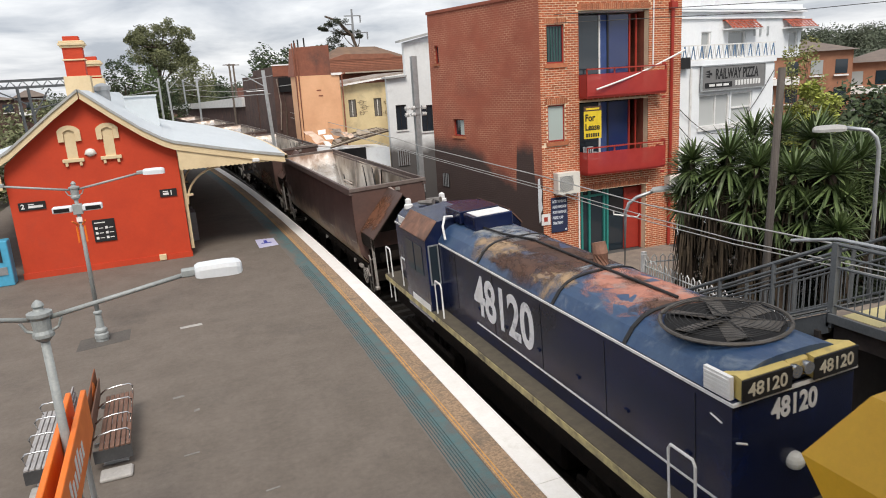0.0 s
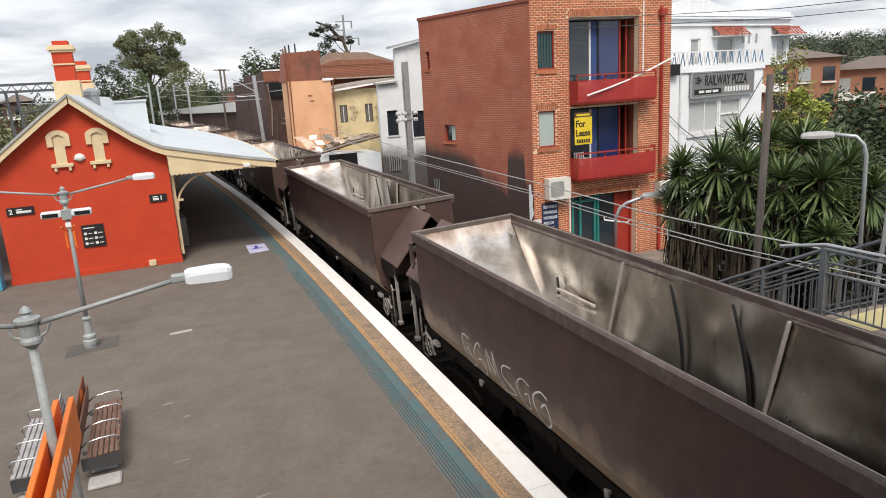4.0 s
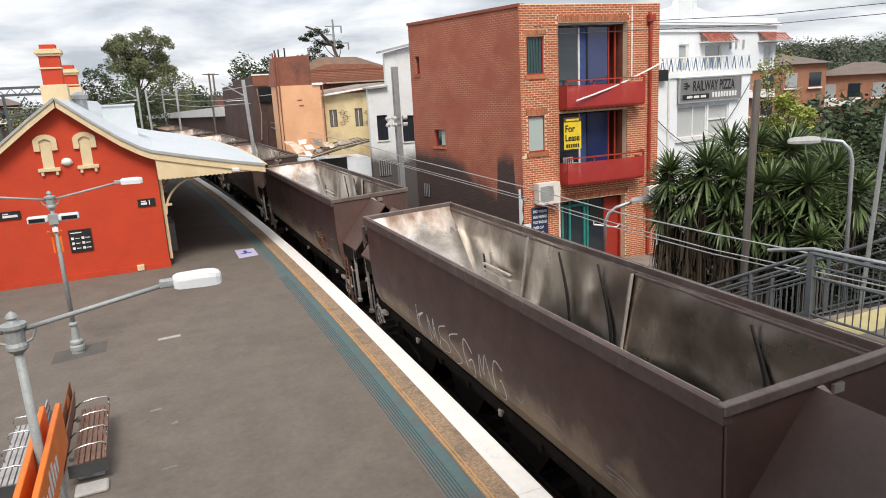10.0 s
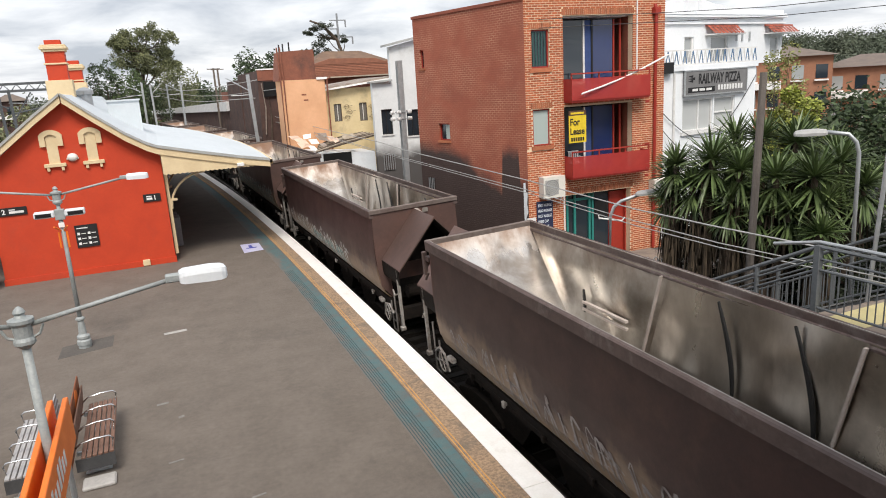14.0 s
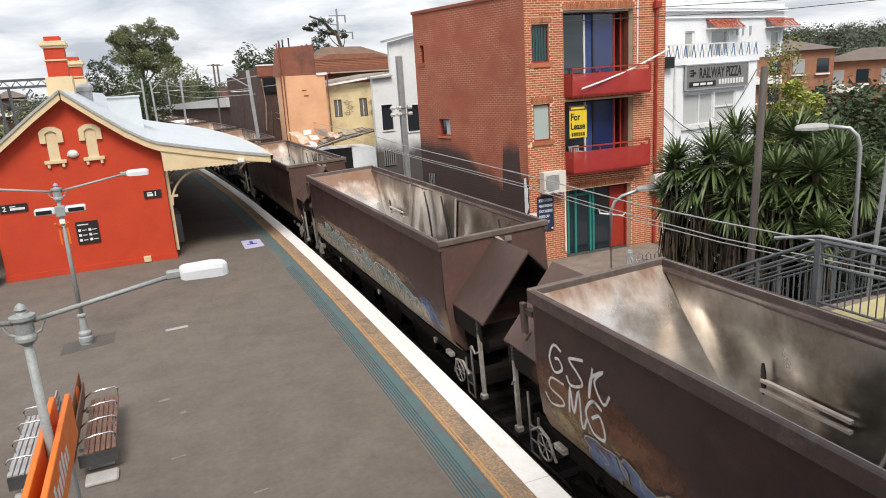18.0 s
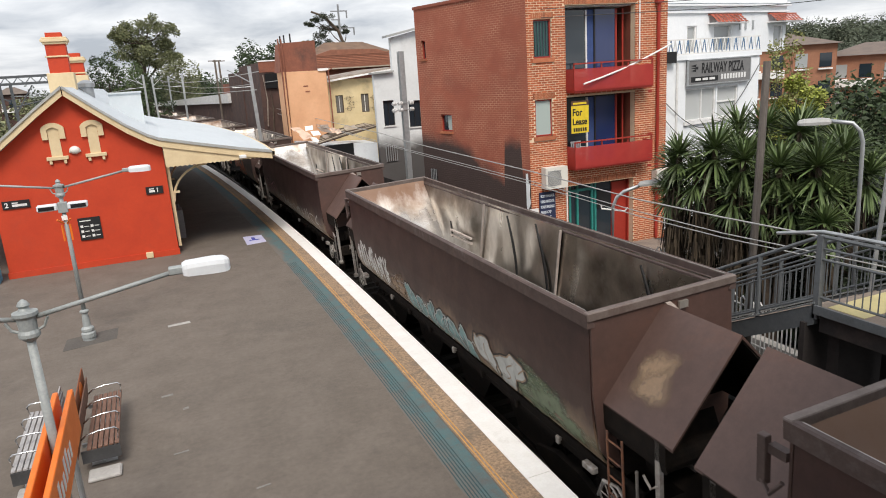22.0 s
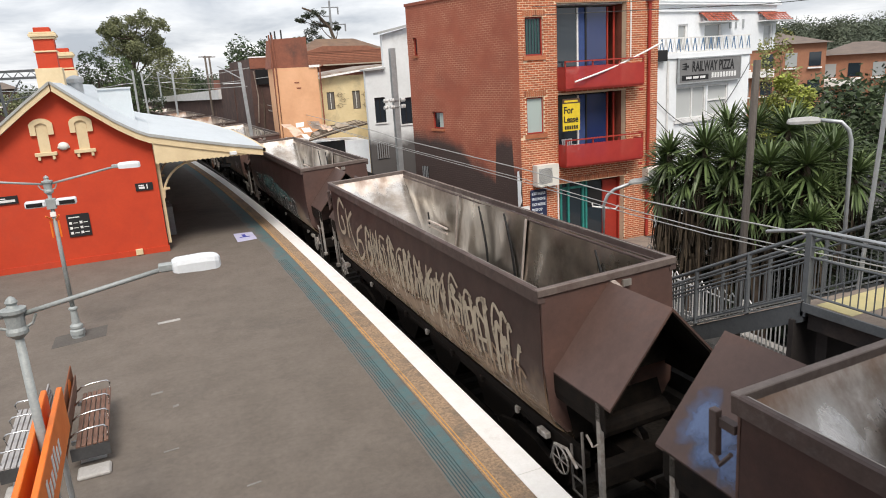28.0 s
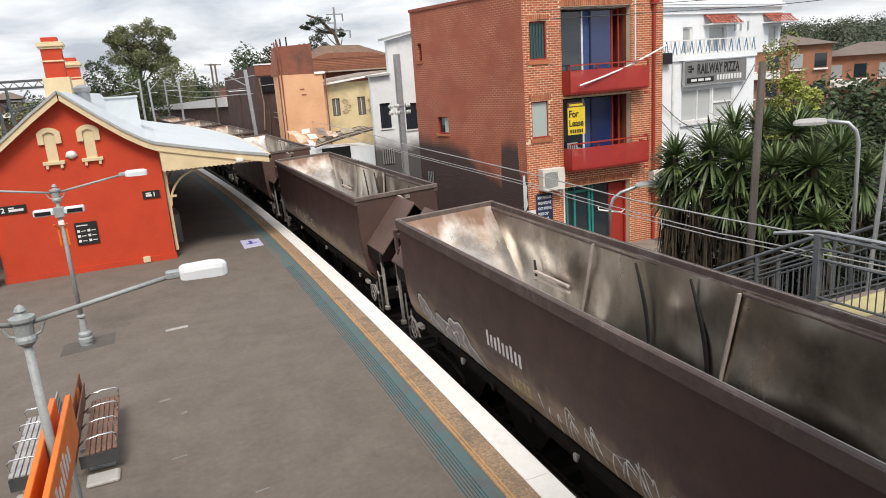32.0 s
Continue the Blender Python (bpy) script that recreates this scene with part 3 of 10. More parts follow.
# ---------------------------------------------------------------- ground, platform, track
def build_ground():
    bm = bm_new()
    xs = [-700, -200, -60, -20, -9.6, 4, 11.5, 16, 30, 80, 250, 700]
    ys = [-300, -60, -20, 0, 12, 30, 60, 110, 200, 400, 900]
    def z(x, y):
        return -1.45 if abs(x) < 250 else -1.45 + (abs(x) - 250) * 0.02
    sheet(bm, [[(x, y, z(x, y)) for x in xs] for y in ys])
    structure("ground", bm, "earth", "dark earth and weeds beside the railway", "ground")
    # ballast bed of the two tracks beside the island platform
    bm = bm_new()
    rows = []
    for y in np.arange(-60, 330, 6.0):
        c = track_x(y)
        rows.append([(c - 2.6, y, -1.4), (c - 1.7, y, -1.3), (c + 1.7, y, -1.3), (c + 3.4, y, -1.38)])
    sheet(bm, rows)
    structure("ballast", bm, "ballast", "near-black railway ballast with the train's shade in its colour", "ballast")
    bm = bm_new()
    rows = [[(track_x(y) + 3.3, y, -1.385), (track_x(y) + 3.3, y, -1.0), (track_x(y) + 3.5, y, -0.98), (track_x(y) + 3.5, y, -1.4)] for y in np.arange(-20, 60, 4.0)]
    sheet(bm, rows)
    structure("track_kerb", bm, "edge_brick", "low sooty concrete kerb along the track", "kerb")
    # street behind the fence
    bm = bm_new()
    prism(bm, [(11.3, -30), (60, -30), (60, 60), (17, 60), (11.0, 22)], -1.4, -0.7, "z")
    structure("street", bm, "road", "grey asphalt street behind the fence", "street")
    bm = bm_new()
    prism(bm, [(11.9, 16.6), (19, 17.6), (19, 22.6), (11.9, 22.8)], -0.7, -0.6, "z")
    structure("pavement", bm, "paving", "worn concrete footpath before the shops", "pavement")
    for side in (-0.72, 0.72):
        bm = bm_new()
        ys = np.arange(-60, 330, 4.0)
        prof = [(-0.07, -0.17), (0.07, -0.17), (0.012, -0.13), (0.035, -0.04), (0.035, 0), (-0.035, 0), (-0.035, -0.04), (-0.012, -0.13)]
        rings = [[bm.verts.new((track_x(y) + side + a, y, RAIL + b + side * math.tan(radians(CANT)))) for a, b in prof] for y in ys]
        for a, b in zip(rings, rings[1:]):
            for k in range(8):
                bm.faces.new([a[k], a[(k + 1) % 8], b[(k + 1) % 8], b[k]])
        structure("rail", bm, "rail", "worn steel running rail", "rail")
    bm = bm_new()
    for y in np.arange(-14, 120, 0.65):
        box(bm, -1.25, 1.25, -0.12, 0.12, -0.265, -0.155, pose(track_x(y), y, RAIL, 0, -CANT, 0))
    tagged(part("sleepers", bm, "sleeper"), "timber railway sleepers darkened for the shade between wagons", "sleepers", kind="stuff")


def left_edge(y):
    return -11.2 + 0.02 * y


def build_platform():
    ys = [float(y) for y in np.arange(-14, 101, 2.5)]
    def strip(name, a, b, z, material, label, category, parent=None, y0=-14, y1=100):
        bm = bm_new()
        rows = [[(edge_x(y) - a, y, z), (edge_x(y) - b, y, z), (edge_x(y) - b, y, z - 0.02), (edge_x(y) - a, y, z - 0.02), (edge_x(y) - a, y, z)] for y in ys if y0 <= y <= y1]
        vs = sheet(bm, rows)
        uv = bm.loops.layers.uv.verify()
        for f in bm.faces:
            for lp in f.loops:
                x, y = lp.vert.co.x, lp.vert.co.y
                lp[uv].uv = ((edge_x(y) - x - a) / (b - a), y)
        ob = part(name, bm, material, parent, label)
        return ob if parent else tagged(ob, label, category, kind="structure")
    bm = bm_new()
    rows = []
    for y in ys:
        e = edge_x(y)
        rows.append([(e - 0.08, y, -1.4), (e - 0.08, y, -0.02), (e - 0.5, y, -0.02), (e - 0.505, y, 0), (0, y, 0.01), (left_edge(y), y, 0), (left_edge(y), y, -1.4)])
    vs = sheet(bm, rows)
    bm.faces.new(vs[0])
    bm.faces.new(vs[-1])
    pf = structure("platform", bm, "asphalt", "grey-brown asphalt island platform with worn patches", "platform")
    # platform face below the coping
    bm = bm_new()
    sheet(bm, [[(edge_x(y) - 0.06, y, -1.4), (edge_x(y) - 0.06, y, -0.1)] for y in ys])
    part("platform_face", bm, "edge_brick", pf, "sooty brick platform face")
    strip("grit_strip", 0.505, 1.0, 0.008, "grit", "rough tan aggregate strip", "strip", pf)
    for d in (0.875, 0.945):
        strip("yellow_line", d, d + 0.022, 0.012, "yellow_line", "worn orange-yellow line", "line", pf)
    strip("teal_band", 1.03, 1.62, 0.006, "teal", "faded teal paint band", "band", pf)
    for k in range(6):
        strip("groove", 1.26 + 0.06 * k, 1.28 + 0.06 * k, 0.009, "groove", "", "line", pf, y1=27)
    # white marks and pads on the asphalt
    bm = bm_new()
    prism(bm, [(-0.24, 20.86), (0.39, 20.92), (0.38, 21.1), (-0.25, 21.04)], 0.0, 0.018, "z")
    tagged(part("cover_plate", bm, "concrete"), "pale rectangular cover plate in the asphalt", "cover plate")
    for x, y, a, b in [(-0.3, 13.05, 0.28, 0.05), (-0.45, 15.9, 0.25, 0.1), (0.95, 11.1, 0.25, 0.05), (-0.1, 15.0, 0.12, 0.1)]:
        bm = bm_new()
        prism(bm, [(x - a / 2, y - b / 2), (x + a / 2, y - b / 2 + 0.03), (x + a / 2, y + b / 2 + 0.03), (x - a / 2, y + b / 2)], 0.0, 0.016, "z")
        part("paint_mark", bm, "patch_pale", pf, "worn pale paint mark")
    bm = bm_new()
    prism(bm, [(3.35, 30.2), (4.2, 30.35), (4.22, 31.9), (3.4, 32.0)], 0.0, 0.016, "z")
    fs = tagged(part("floor_sign", bm, "floor_sign"), "violet-white floor sticker on the platform", "floor sign")
    bm = bm_new()
    box(bm, 3.55, 4.0, 30.95, 31.1, 0.016, 0.02)
    box(bm, 3.7, 3.85, 31.1, 31.6, 0.016, 0.02)
    part("arrow", bm, "sign_blue_bright", fs, "blue arrow")
    # long coping slabs that follow the edge
    n = 14.5
    y = 9.1 - 2 * n
    while y < 95:
        bm = bm_new()
        rows = []
        for k in range(9):
            v = y + 0.008 + (n - 0.016) * k / 8
            e = edge_x(v)
            rows.append([(e - 0.5, v, 0.002), (e - 0.496, v, 0.012), (e - 0.012, v, 0.012), (e, v, 0.0), (e, v, -0.1), (e - 0.5, v, -0.1), (e - 0.5, v, 0.002)])
        vs = sheet(bm, rows)
        bm.faces.new(vs[0][:6])
        bm.faces.new(vs[-1][:6])
        bmesh.ops.remove_doubles(bm, verts=bm.verts, dist=1e-5)
        part("coping_slab", bm, "coping", pf)
        y += n


def worn_band(m, bare):
    """Paint that has gone in ragged patches, most of all towards the band's inner edge."""
    nt = m.node_tree
    lk = nt.links.new
    b = nt.nodes["Principled BSDF"]
    src = b.inputs["Base Color"].links[0].from_socket
    co = nt.nodes.new("ShaderNodeTexCoord")
    sp = nt.nodes.new("ShaderNodeSeparateXYZ")
    lk(co.outputs["UV"], sp.inputs[0])
    mp = nt.nodes.new("ShaderNodeMapping")
    mp.inputs["Scale"].default_value = (1, 0.45, 1)
    lk(co.outputs["Object"], mp.inputs[0])
    ns = nt.nodes.new("ShaderNodeTexNoise")
    ns.inputs["Scale"].default_value, ns.inputs["Detail"].default_value, ns.inputs["Roughness"].default_value = 2.4, 8.0, 0.68
    lk(mp.outputs[0], ns.inputs["Vector"])
    ad = nt.nodes.new("ShaderNodeMath")
    ad.operation = "MULTIPLY_ADD"
    lk(sp.outputs["X"], ad.inputs[0])
    ad.inputs[1].default_value = 0.42
    lk(ns.outputs["Fac"], ad.inputs[2])
    mr = nt.nodes.new("ShaderNodeMapRange")
    mr.inputs["From Min"].default_value, mr.inputs["From Max"].default_value = 0.68, 0.96
    lk(ad.outputs[0], mr.inputs[0])
    mx = nt.nodes.new("ShaderNodeMix")
    mx.data_type = "RGBA"
    lk(mr.outputs[0], mx.inputs[0])
    lk(src, mx.inputs[6])
    mx.inputs[7].default_value = (*bare, 1)
    lk(mx.outputs[2], b.inputs["Base Color"])


worn_band(M["teal"], (0.165, 0.14, 0.12))
M["patch"] = surface("patch_asphalt", (0.09, 0.082, 0.074), (0.11, 0.1, 0.09), 2, 0.88, bump=0.35, grain=140)
M["stair_grey"] = surface("stair_grey", (0.15, 0.163, 0.172), (0.12, 0.13, 0.138), 3, 0.5, 0.2, bump=0.04)
M["paving"] = surface("paving", (0.26, 0.21, 0.17), (0.19, 0.155, 0.13), 2.0, 0.85, bump=0.25, stain=(0.1, 0.09, 0.08), amount=0.3)
M["groove"] = surface("groove", (0.03, 0.07, 0.078), (0.05, 0.08, 0.085), 6, 0.8, bump=0.1)
M["patch_pale"] = surface("pale_mark", (0.24, 0.23, 0.21), (0.16, 0.15, 0.14), 8, 0.85, bump=0.2)
M["floor_sign"] = surface("floor_sign", (0.5, 0.48, 0.7), (0.6, 0.6, 0.75), 3, 0.5, bump=0.05)
M["sign_blue_bright"] = surface("sign_blue_bright", (0.05, 0.06, 0.4), None, 3, 0.5, bump=0)


def build_bridge():
    """The plain footbridge on which the camera stands, unseen; it closes the place behind, its roof added to darken
    reflections.
    """
    bm = bm_new()
    box(bm, -14, 13.5, -3.2, -0.5, 4.95, 5.2)
    # back wall and roof are added to block sky from near wagons' reflections
    box(bm, -14, 13.5, -3.3, -3.15, 5.2, 8.5)
    box(bm, -14, 13.5, -3.6, 1.6, 8.5, 8.62)
    for x in (-14, -9.5, -5, 4.4, 9, 13.4):
        box(bm, x, x + 0.1, -0.55, -0.45, 6.2, 8.5)
    box(bm, -14, 13.5, -0.55, -0.45, 5.2, 6.2)
    structure("footbridge", bm, "stair_grey", "unseen plain grey footbridge with an added sky-blocking roof", "footbridge")


build_ground()
build_platform()
build_bridge()


# ---------------------------------------------------------------- station building
GY = 30.5  # its gable wall


def build_station():
    st = thing("station_building", "red rendered station building with cream trim and grey metal roof", "station building")
    x0, x1, deep = -5.65, 0.58, 26.0
    bm = bm_new()
    prism(bm, [(x0, 0), (x1, 0), (x1, 4.5), (0.38, 4.66), (-2.58, 6.9), (-5.55, 4.5), (x0, 4.0)], GY, GY + deep)
    part("wall", bm, "station_red", st, "red rendered wall")
    bm = bm_new()
    box(bm, x0 - 0.04, x1 + 0.04, GY - 0.05, GY + deep, 0, 0.24)
    part("plinth", bm, "station_red", st)
    # roof skins: steep gable, then flatter awnings over the platform edges
    ends = [GY - 0.38, 33.6, 38, 42.6, 48, 54, 60, 67]
    def bend(x, y):
        """The awning's edge follows the line's curve; the ridge stays nearly straight."""
        return x + (float(np.interp(y, [30, 33.6, 38, 42.6, 48, 54, 60, 67], [4.88, 5.08, 5.2, 5.23, 5.04, 4.7, 4.2, 3.44])) - 4.88) * min(1, max(0, (x + 2.58) / 5))
    def roof(pts, name, label):
        bm = bm_new()
        t = 0.1
        low = [[bm.verts.new((bend(x, y), y, z)) for x, z in pts] for y in ends]
        upp = [[bm.verts.new((bend(x, y), y, z + t)) for x, z in pts] for y in ends]
        for k in range(len(ends) - 1):
            for i in range(len(pts) - 1):
                bm.faces.new([upp[k][i], upp[k][i + 1], upp[k + 1][i + 1], upp[k + 1][i]])
                bm.faces.new([low[k][i], low[k + 1][i], low[k + 1][i + 1], low[k][i + 1]])
            for i in (0, -1):
                bm.faces.new([low[k][i], upp[k][i], upp[k + 1][i], low[k + 1][i]])
        for k in (0, -1):
            for i in range(len(pts) - 1):
                bm.faces.new([low[k][i], low[k][i + 1], upp[k][i + 1], upp[k][i]])
        return part(name, bm, "roof_metal", st, label)
    right = [(-2.58, 7.02), (-1.6, 6.2), (-0.6, 5.42), (0.1, 4.98), (0.5, 4.8), (2.0, 4.45), (3.6, 4.1), (4.88, 3.86)]
    left = [(-2.62, 7.02), (-3.6, 6.3), (-4.6, 5.5), (-5.3, 4.95), (-5.9, 4.6), (-7.4, 4.25), (-9.6, 3.8)]
    roof(right, "roof_slope", "pale blue-grey metal roof sweeping down over the platform")
    roof(left, "roof_slope", "")
    # dark sheet added below the awning to cut light bounced off its underside
    bm = bm_new()
    lining = [(0.62, 4.73), (2.0, 4.41), (3.6, 4.06), (4.8, 3.84)]
    for z in (0.0, -0.03):
        sheet(bm, [[(bend(x, y), y, h - 0.005 + z) for x, h in lining] for y in [GY - 0.28] + ends[1:]])
    part("awning_lining", bm, "awning_shade", st, "dark sheet added under the awning to deepen its shade")
    # barge boards along the gable
    for pts, name in ((right, "barge_board"), (left, "barge_board")):
        bm = bm_new()
        prev = None
        for x, z in pts:
            row = [bm.verts.new(p) for p in ((x, GY - 0.42, z + 0.03), (x, GY - 0.42, z - 0.23), (x, GY - 0.34, z - 0.23), (x, GY - 0.34, z + 0.03))]
            if prev:
                for i in range(4):
                    bm.faces.new([prev[i], row[i], row[(i + 1) % 4], prev[(i + 1) % 4]])
            else:
                bm.faces.new(row)
            prev = row
        bm.faces.new(prev)
        part(name, bm, "cream", st, "cream barge board")
        bm = bm_new()
        prev = None
        for x, z in pts:
            row = [bm.verts.new(p) for p in ((x, GY - 0.47, z + 0.14), (x, GY - 0.47, z + 0.03), (x, GY - 0.3, z + 0.03), (x, GY - 0.3, z + 0.14))]
            if prev:
                for i in range(4):
                    bm.faces.new([prev[i], row[i], row[(i + 1) % 4], prev[(i + 1) % 4]])
            else:
                bm.faces.new(row)
            prev = row
        bm.faces.new(prev)
        part("roof_edge", bm, "gutter", st, "grey metal roof edge")
    # awning end panels with scalloped lower edge
    bm = bm_new()
    zs = lambda x: float(np.interp(x, [p[0] for p in right], [p[1] for p in right]))
    x, n = 0.6, 44
    top = [(0.6 + (4.72 - 0.6) * i / n, zs(0.6 + (4.72 - 0.6) * i / n) - 0.2) for i in range(n + 1)]
    low = [(0.6 + (4.6 - 0.6) * i / n, 3.74 - (0.04 if i % 2 else 0)) for i in range(n, -1, -1)]
    prism(bm, top + low, GY - 0.36, GY - 0.31)
    part("awning_end", bm, "cream", st, "cream boarded awning end with scalloped edge")
    bm = bm_new()
    top = [(-5.7 - 3.6 * i / 20, 4.42 - 0.6 * i / 20) for i in range(21)]
    low = [(-9.3 + 3.6 * i / 20, 3.62 - (0.04 if i % 2 else 0)) for i in range(21)]
    prism(bm, top + low, GY - 0.36, GY - 0.31)
    part("awning_end", bm, "cream", st, "cream boarded awning end with scalloped edge")
    # gutter and fascia along the track side of the awning
    bm = bm_new()
    sheet(bm, [[(bend(4.88, y) + a, y, z) for a, z in ((-0.04, 3.76), (0.12, 3.76), (0.12, 3.94), (-0.04, 3.94), (-0.04, 3.76))] for y in ends])
    part("gutter", bm, "cream", st, "cream awning gutter")
    # awning brackets and posts
    for k in range(6):
        y = GY + 0.25 + k * 4.6
        bm = bm_new()
        box(bm, 0.62, 0.74, y, y + 0.12, 0.3, 3.9)
        prev = None
        for i in range(9):
            a = i / 8 * math.pi / 2
            p = (0.74 + 1.5 * (1 - math.cos(a)), y + 0.06, 2.2 + 1.45 * math.sin(a))
            if prev:
                tube(bm, [prev, p], 0.05, 6)
            prev = p
        box(bm, 0.74, 1.0, y + 0.01, y + 0.11, 2.55, 2.64)
        part("awning_bracket", bm, "cream", st, "cream cast awning bracket")
    bm = bm_new()
    box(bm, 3.3, 3.42, GY + 0.6, GY + 0.72, 3.3, 3.95)
    box(bm, 3.2, 3.6, GY + 0.5, GY + 0.8, 3.2, 3.32)
    part("downpipe", bm, "black", st, "black pipe under the awning")
    bm = bm_new()
    box(bm, 3.5, 3.78, GY - 0.62, GY - 0.36, 3.78, 3.92, bevel=0.02)
    part("floodlight", bm, "white_paint", st, "small white floodlight")
    # blind arched windows in the gable
    for cx in (-3.2, -1.85):
        win = part("blind_window", *(lambda b: (box(b, cx - 0.19, cx + 0.19, GY - 0.03, GY + 0.02, 4.5, 5.72), b)[1:])(bm_new()), "cream", st, "cream blind window with arched hood")
        bm = bm_new()
        arc = [(cx - 0.4, 5.2), (cx - 0.4, 5.62)] + [(cx + 0.4 * math.sin(-math.pi / 3 + i * math.pi / 12) / math.sin(math.pi / 3), 5.62 + 0.2 * (math.cos(-math.pi / 3 + i * math.pi / 12) - 0.5) / 0.5) for i in range(1, 8)] + [(cx + 0.4, 5.62), (cx + 0.4, 5.2), (cx + 0.2, 5.2), (cx + 0.2, 5.56)] + [(cx + 0.2 - 0.4 * i / 6, 5.56 + 0.09 * math.sin(math.pi * i / 6)) for i in range(1, 6)] + [(cx - 0.2, 5.56), (cx - 0.2, 5.2)]
        prism(bm, arc, GY - 0.1, GY + 0.01)
        part("hood", bm, "cream", win)
        bm = bm_new()
        box(bm, cx - 0.38, cx + 0.38, GY - 0.12, GY + 0.01, 4.4, 4.54, bevel=0.015)
        part("sill", bm, "cream", win)
        for s in (-0.25, 0.25):
            bm = bm_new()
            box(bm, cx + s - 0.05, cx + s + 0.05, GY - 0.1, GY + 0.01, 4.25, 4.4, bevel=0.015)
            part("corbel", bm, "cream", win)
    bm = bm_new()
    bmesh.ops.create_uvsphere(bm, u_segments=12, v_segments=8, radius=0.2, matrix=Matrix.Translation((-2.57, GY - 0.02, 4.72)) @ Matrix.Diagonal((1, 0.7, 0.8, 1)))
    box(bm, -2.78, -2.36, GY - 0.05, GY + 0.01, 4.64, 4.7)
    part("bulkhead_light", bm, "lamp_glass", st, "white dome bulkhead light", smooth=True)
    # signs on the gable wall
    for (a, b, c, d, num, nx) in ((-5.38, -4.45, 2.72, 3.03, "2", -5.3), (-0.3, 0.36, 2.66, 2.97, "1", 0.12)):
        bm = bm_new()
        box(bm, a, b, GY - 0.05, GY, c, d)
        sg = part("platform_sign", bm, "black", st, "black platform number sign")
        words("digit", num, 0.26, "white_paint", sg, pose(nx, GY - 0.055, c + 0.07, 90, 0, 0), bold=0.006)
        bm = bm_new()
        q = nx + 0.25 if num == "2" else nx - 0.3
        box(bm, q, q + (0.5 if num == "2" else 0.22), GY - 0.058, GY - 0.05, c + 0.08, c + 0.17)
        box(bm, q, q + 0.2, GY - 0.058, GY - 0.05, c + 0.2, c + 0.24)
        part("text_bar", bm, "white_paint", sg)
    bm = bm_new()
    box(bm, -2.97, -2.16, GY - 0.05, GY, 1.14, 2.04)
    sg = part("notice_board", bm, "black", st, "black notice board with white pictograms")
    bm = bm_new()
    box(bm, -2.9, -2.5, GY - 0.058, GY - 0.05, 1.9, 1.94)
    for i in range(2):
        for j in range(3):
            box(bm, -2.9 + i * 0.37, -2.8 + i * 0.37, GY - 0.058, GY - 0.05, 1.25 + j * 0.2, 1.35 + j * 0.2)
            box(bm, -2.76 + i * 0.37, -2.6 + i * 0.37, GY - 0.058, GY - 0.05, 1.28 + j * 0.2, 1.31 + j * 0.2)
    tagged(part("legend", bm, "white_paint", sg), kind="stuff")
    bm = bm_new()
    box(bm, -0.7, -0.42, GY - 0.14, GY, 0.04, 0.28, bevel=0.015)
    part("power_box", bm, "cream", st, "small cream power box")
    # chimneys
    for cx, cy, top, w in ((-2.98, GY + 5.5, 9.5, 0.4), (-2.75, GY + 11.5, 8.9, 0.4)):
        ch = part("chimney", *(lambda b: (box(b, cx - w, cx + w, cy - w, cy + w, 6.0, top - 0.45), b)[1:])(bm_new()), "station_red", st, "red rendered chimney with cream bands")
        for z0, z1, o, c in ((6.0, 7.78, 0.13, "cream"), (top - 1.05, top - 0.98, 0.06, "cream"), (top - 0.5, top - 0.4, 0.07, "cream"), (top - 0.4, top - 0.28, 0.14, "cream"), (top - 0.28, top - 0.2, 0.09, "cream"), (top - 0.2, top, -0.08, "station_red")):
            bm = bm_new()
            box(bm, cx - w - o, cx + w + o, cy - w - o, cy + w + o, z0, z1, bevel=0.015)
            part("chimney_band", bm, c, ch)
    bm = bm_new()
    lathe(bm, [(0.32, 6.3), (0.32, 7.1), (0.4, 7.12), (0.4, 7.3), (0.2, 7.42), (0.05, 7.46)], 12, (-2.2, GY + 7.5))
    part("roof_vent", bm, "galv", st, "round galvanised roof vent", smooth=False)
    bm = bm_new()
    box(bm, -1.35, 0.15, GY + 8.6, GY + 11, 4.9, 6.75)
    box(bm, -1.42, 0.2, GY + 8.52, GY + 11.06, 6.7, 6.78)
    part("plant_box", bm, "roof_metal", st, "pale metal plant box on the roof")
    # doorways and windows along the platform side, near-black plates for their inner shade
    for k in range(5):
        y = GY + 2.2 + k * 4.6
        bm = bm_new()
        box(bm, x1 - 0.02, x1 + 0.03, y, y + 1.1, 0.0 if k % 2 else 0.9, 2.3)
        part("side_opening", bm, "dark_open", st, "near-black plate for the shade in a doorway")
    for y, h in ((GY + 3.2, 1.35), (GY + 6.5, 1.0)):
        bm = bm_new()
        box(bm, x1 + 0.05, x1 + 0.5, y, y + 0.9, 0, h, bevel=0.03)
        tagged(part("waste_bin", bm, "grey_paint"), "grey bin beside the station wall under the awning", "bin")


M["awning_shade"] = surface("awning_shade", (0.085, 0.078, 0.068), (0.06, 0.055, 0.048), 3, 0.8, bump=0.2, stretch=(8, 0.5, 1))
build_station()


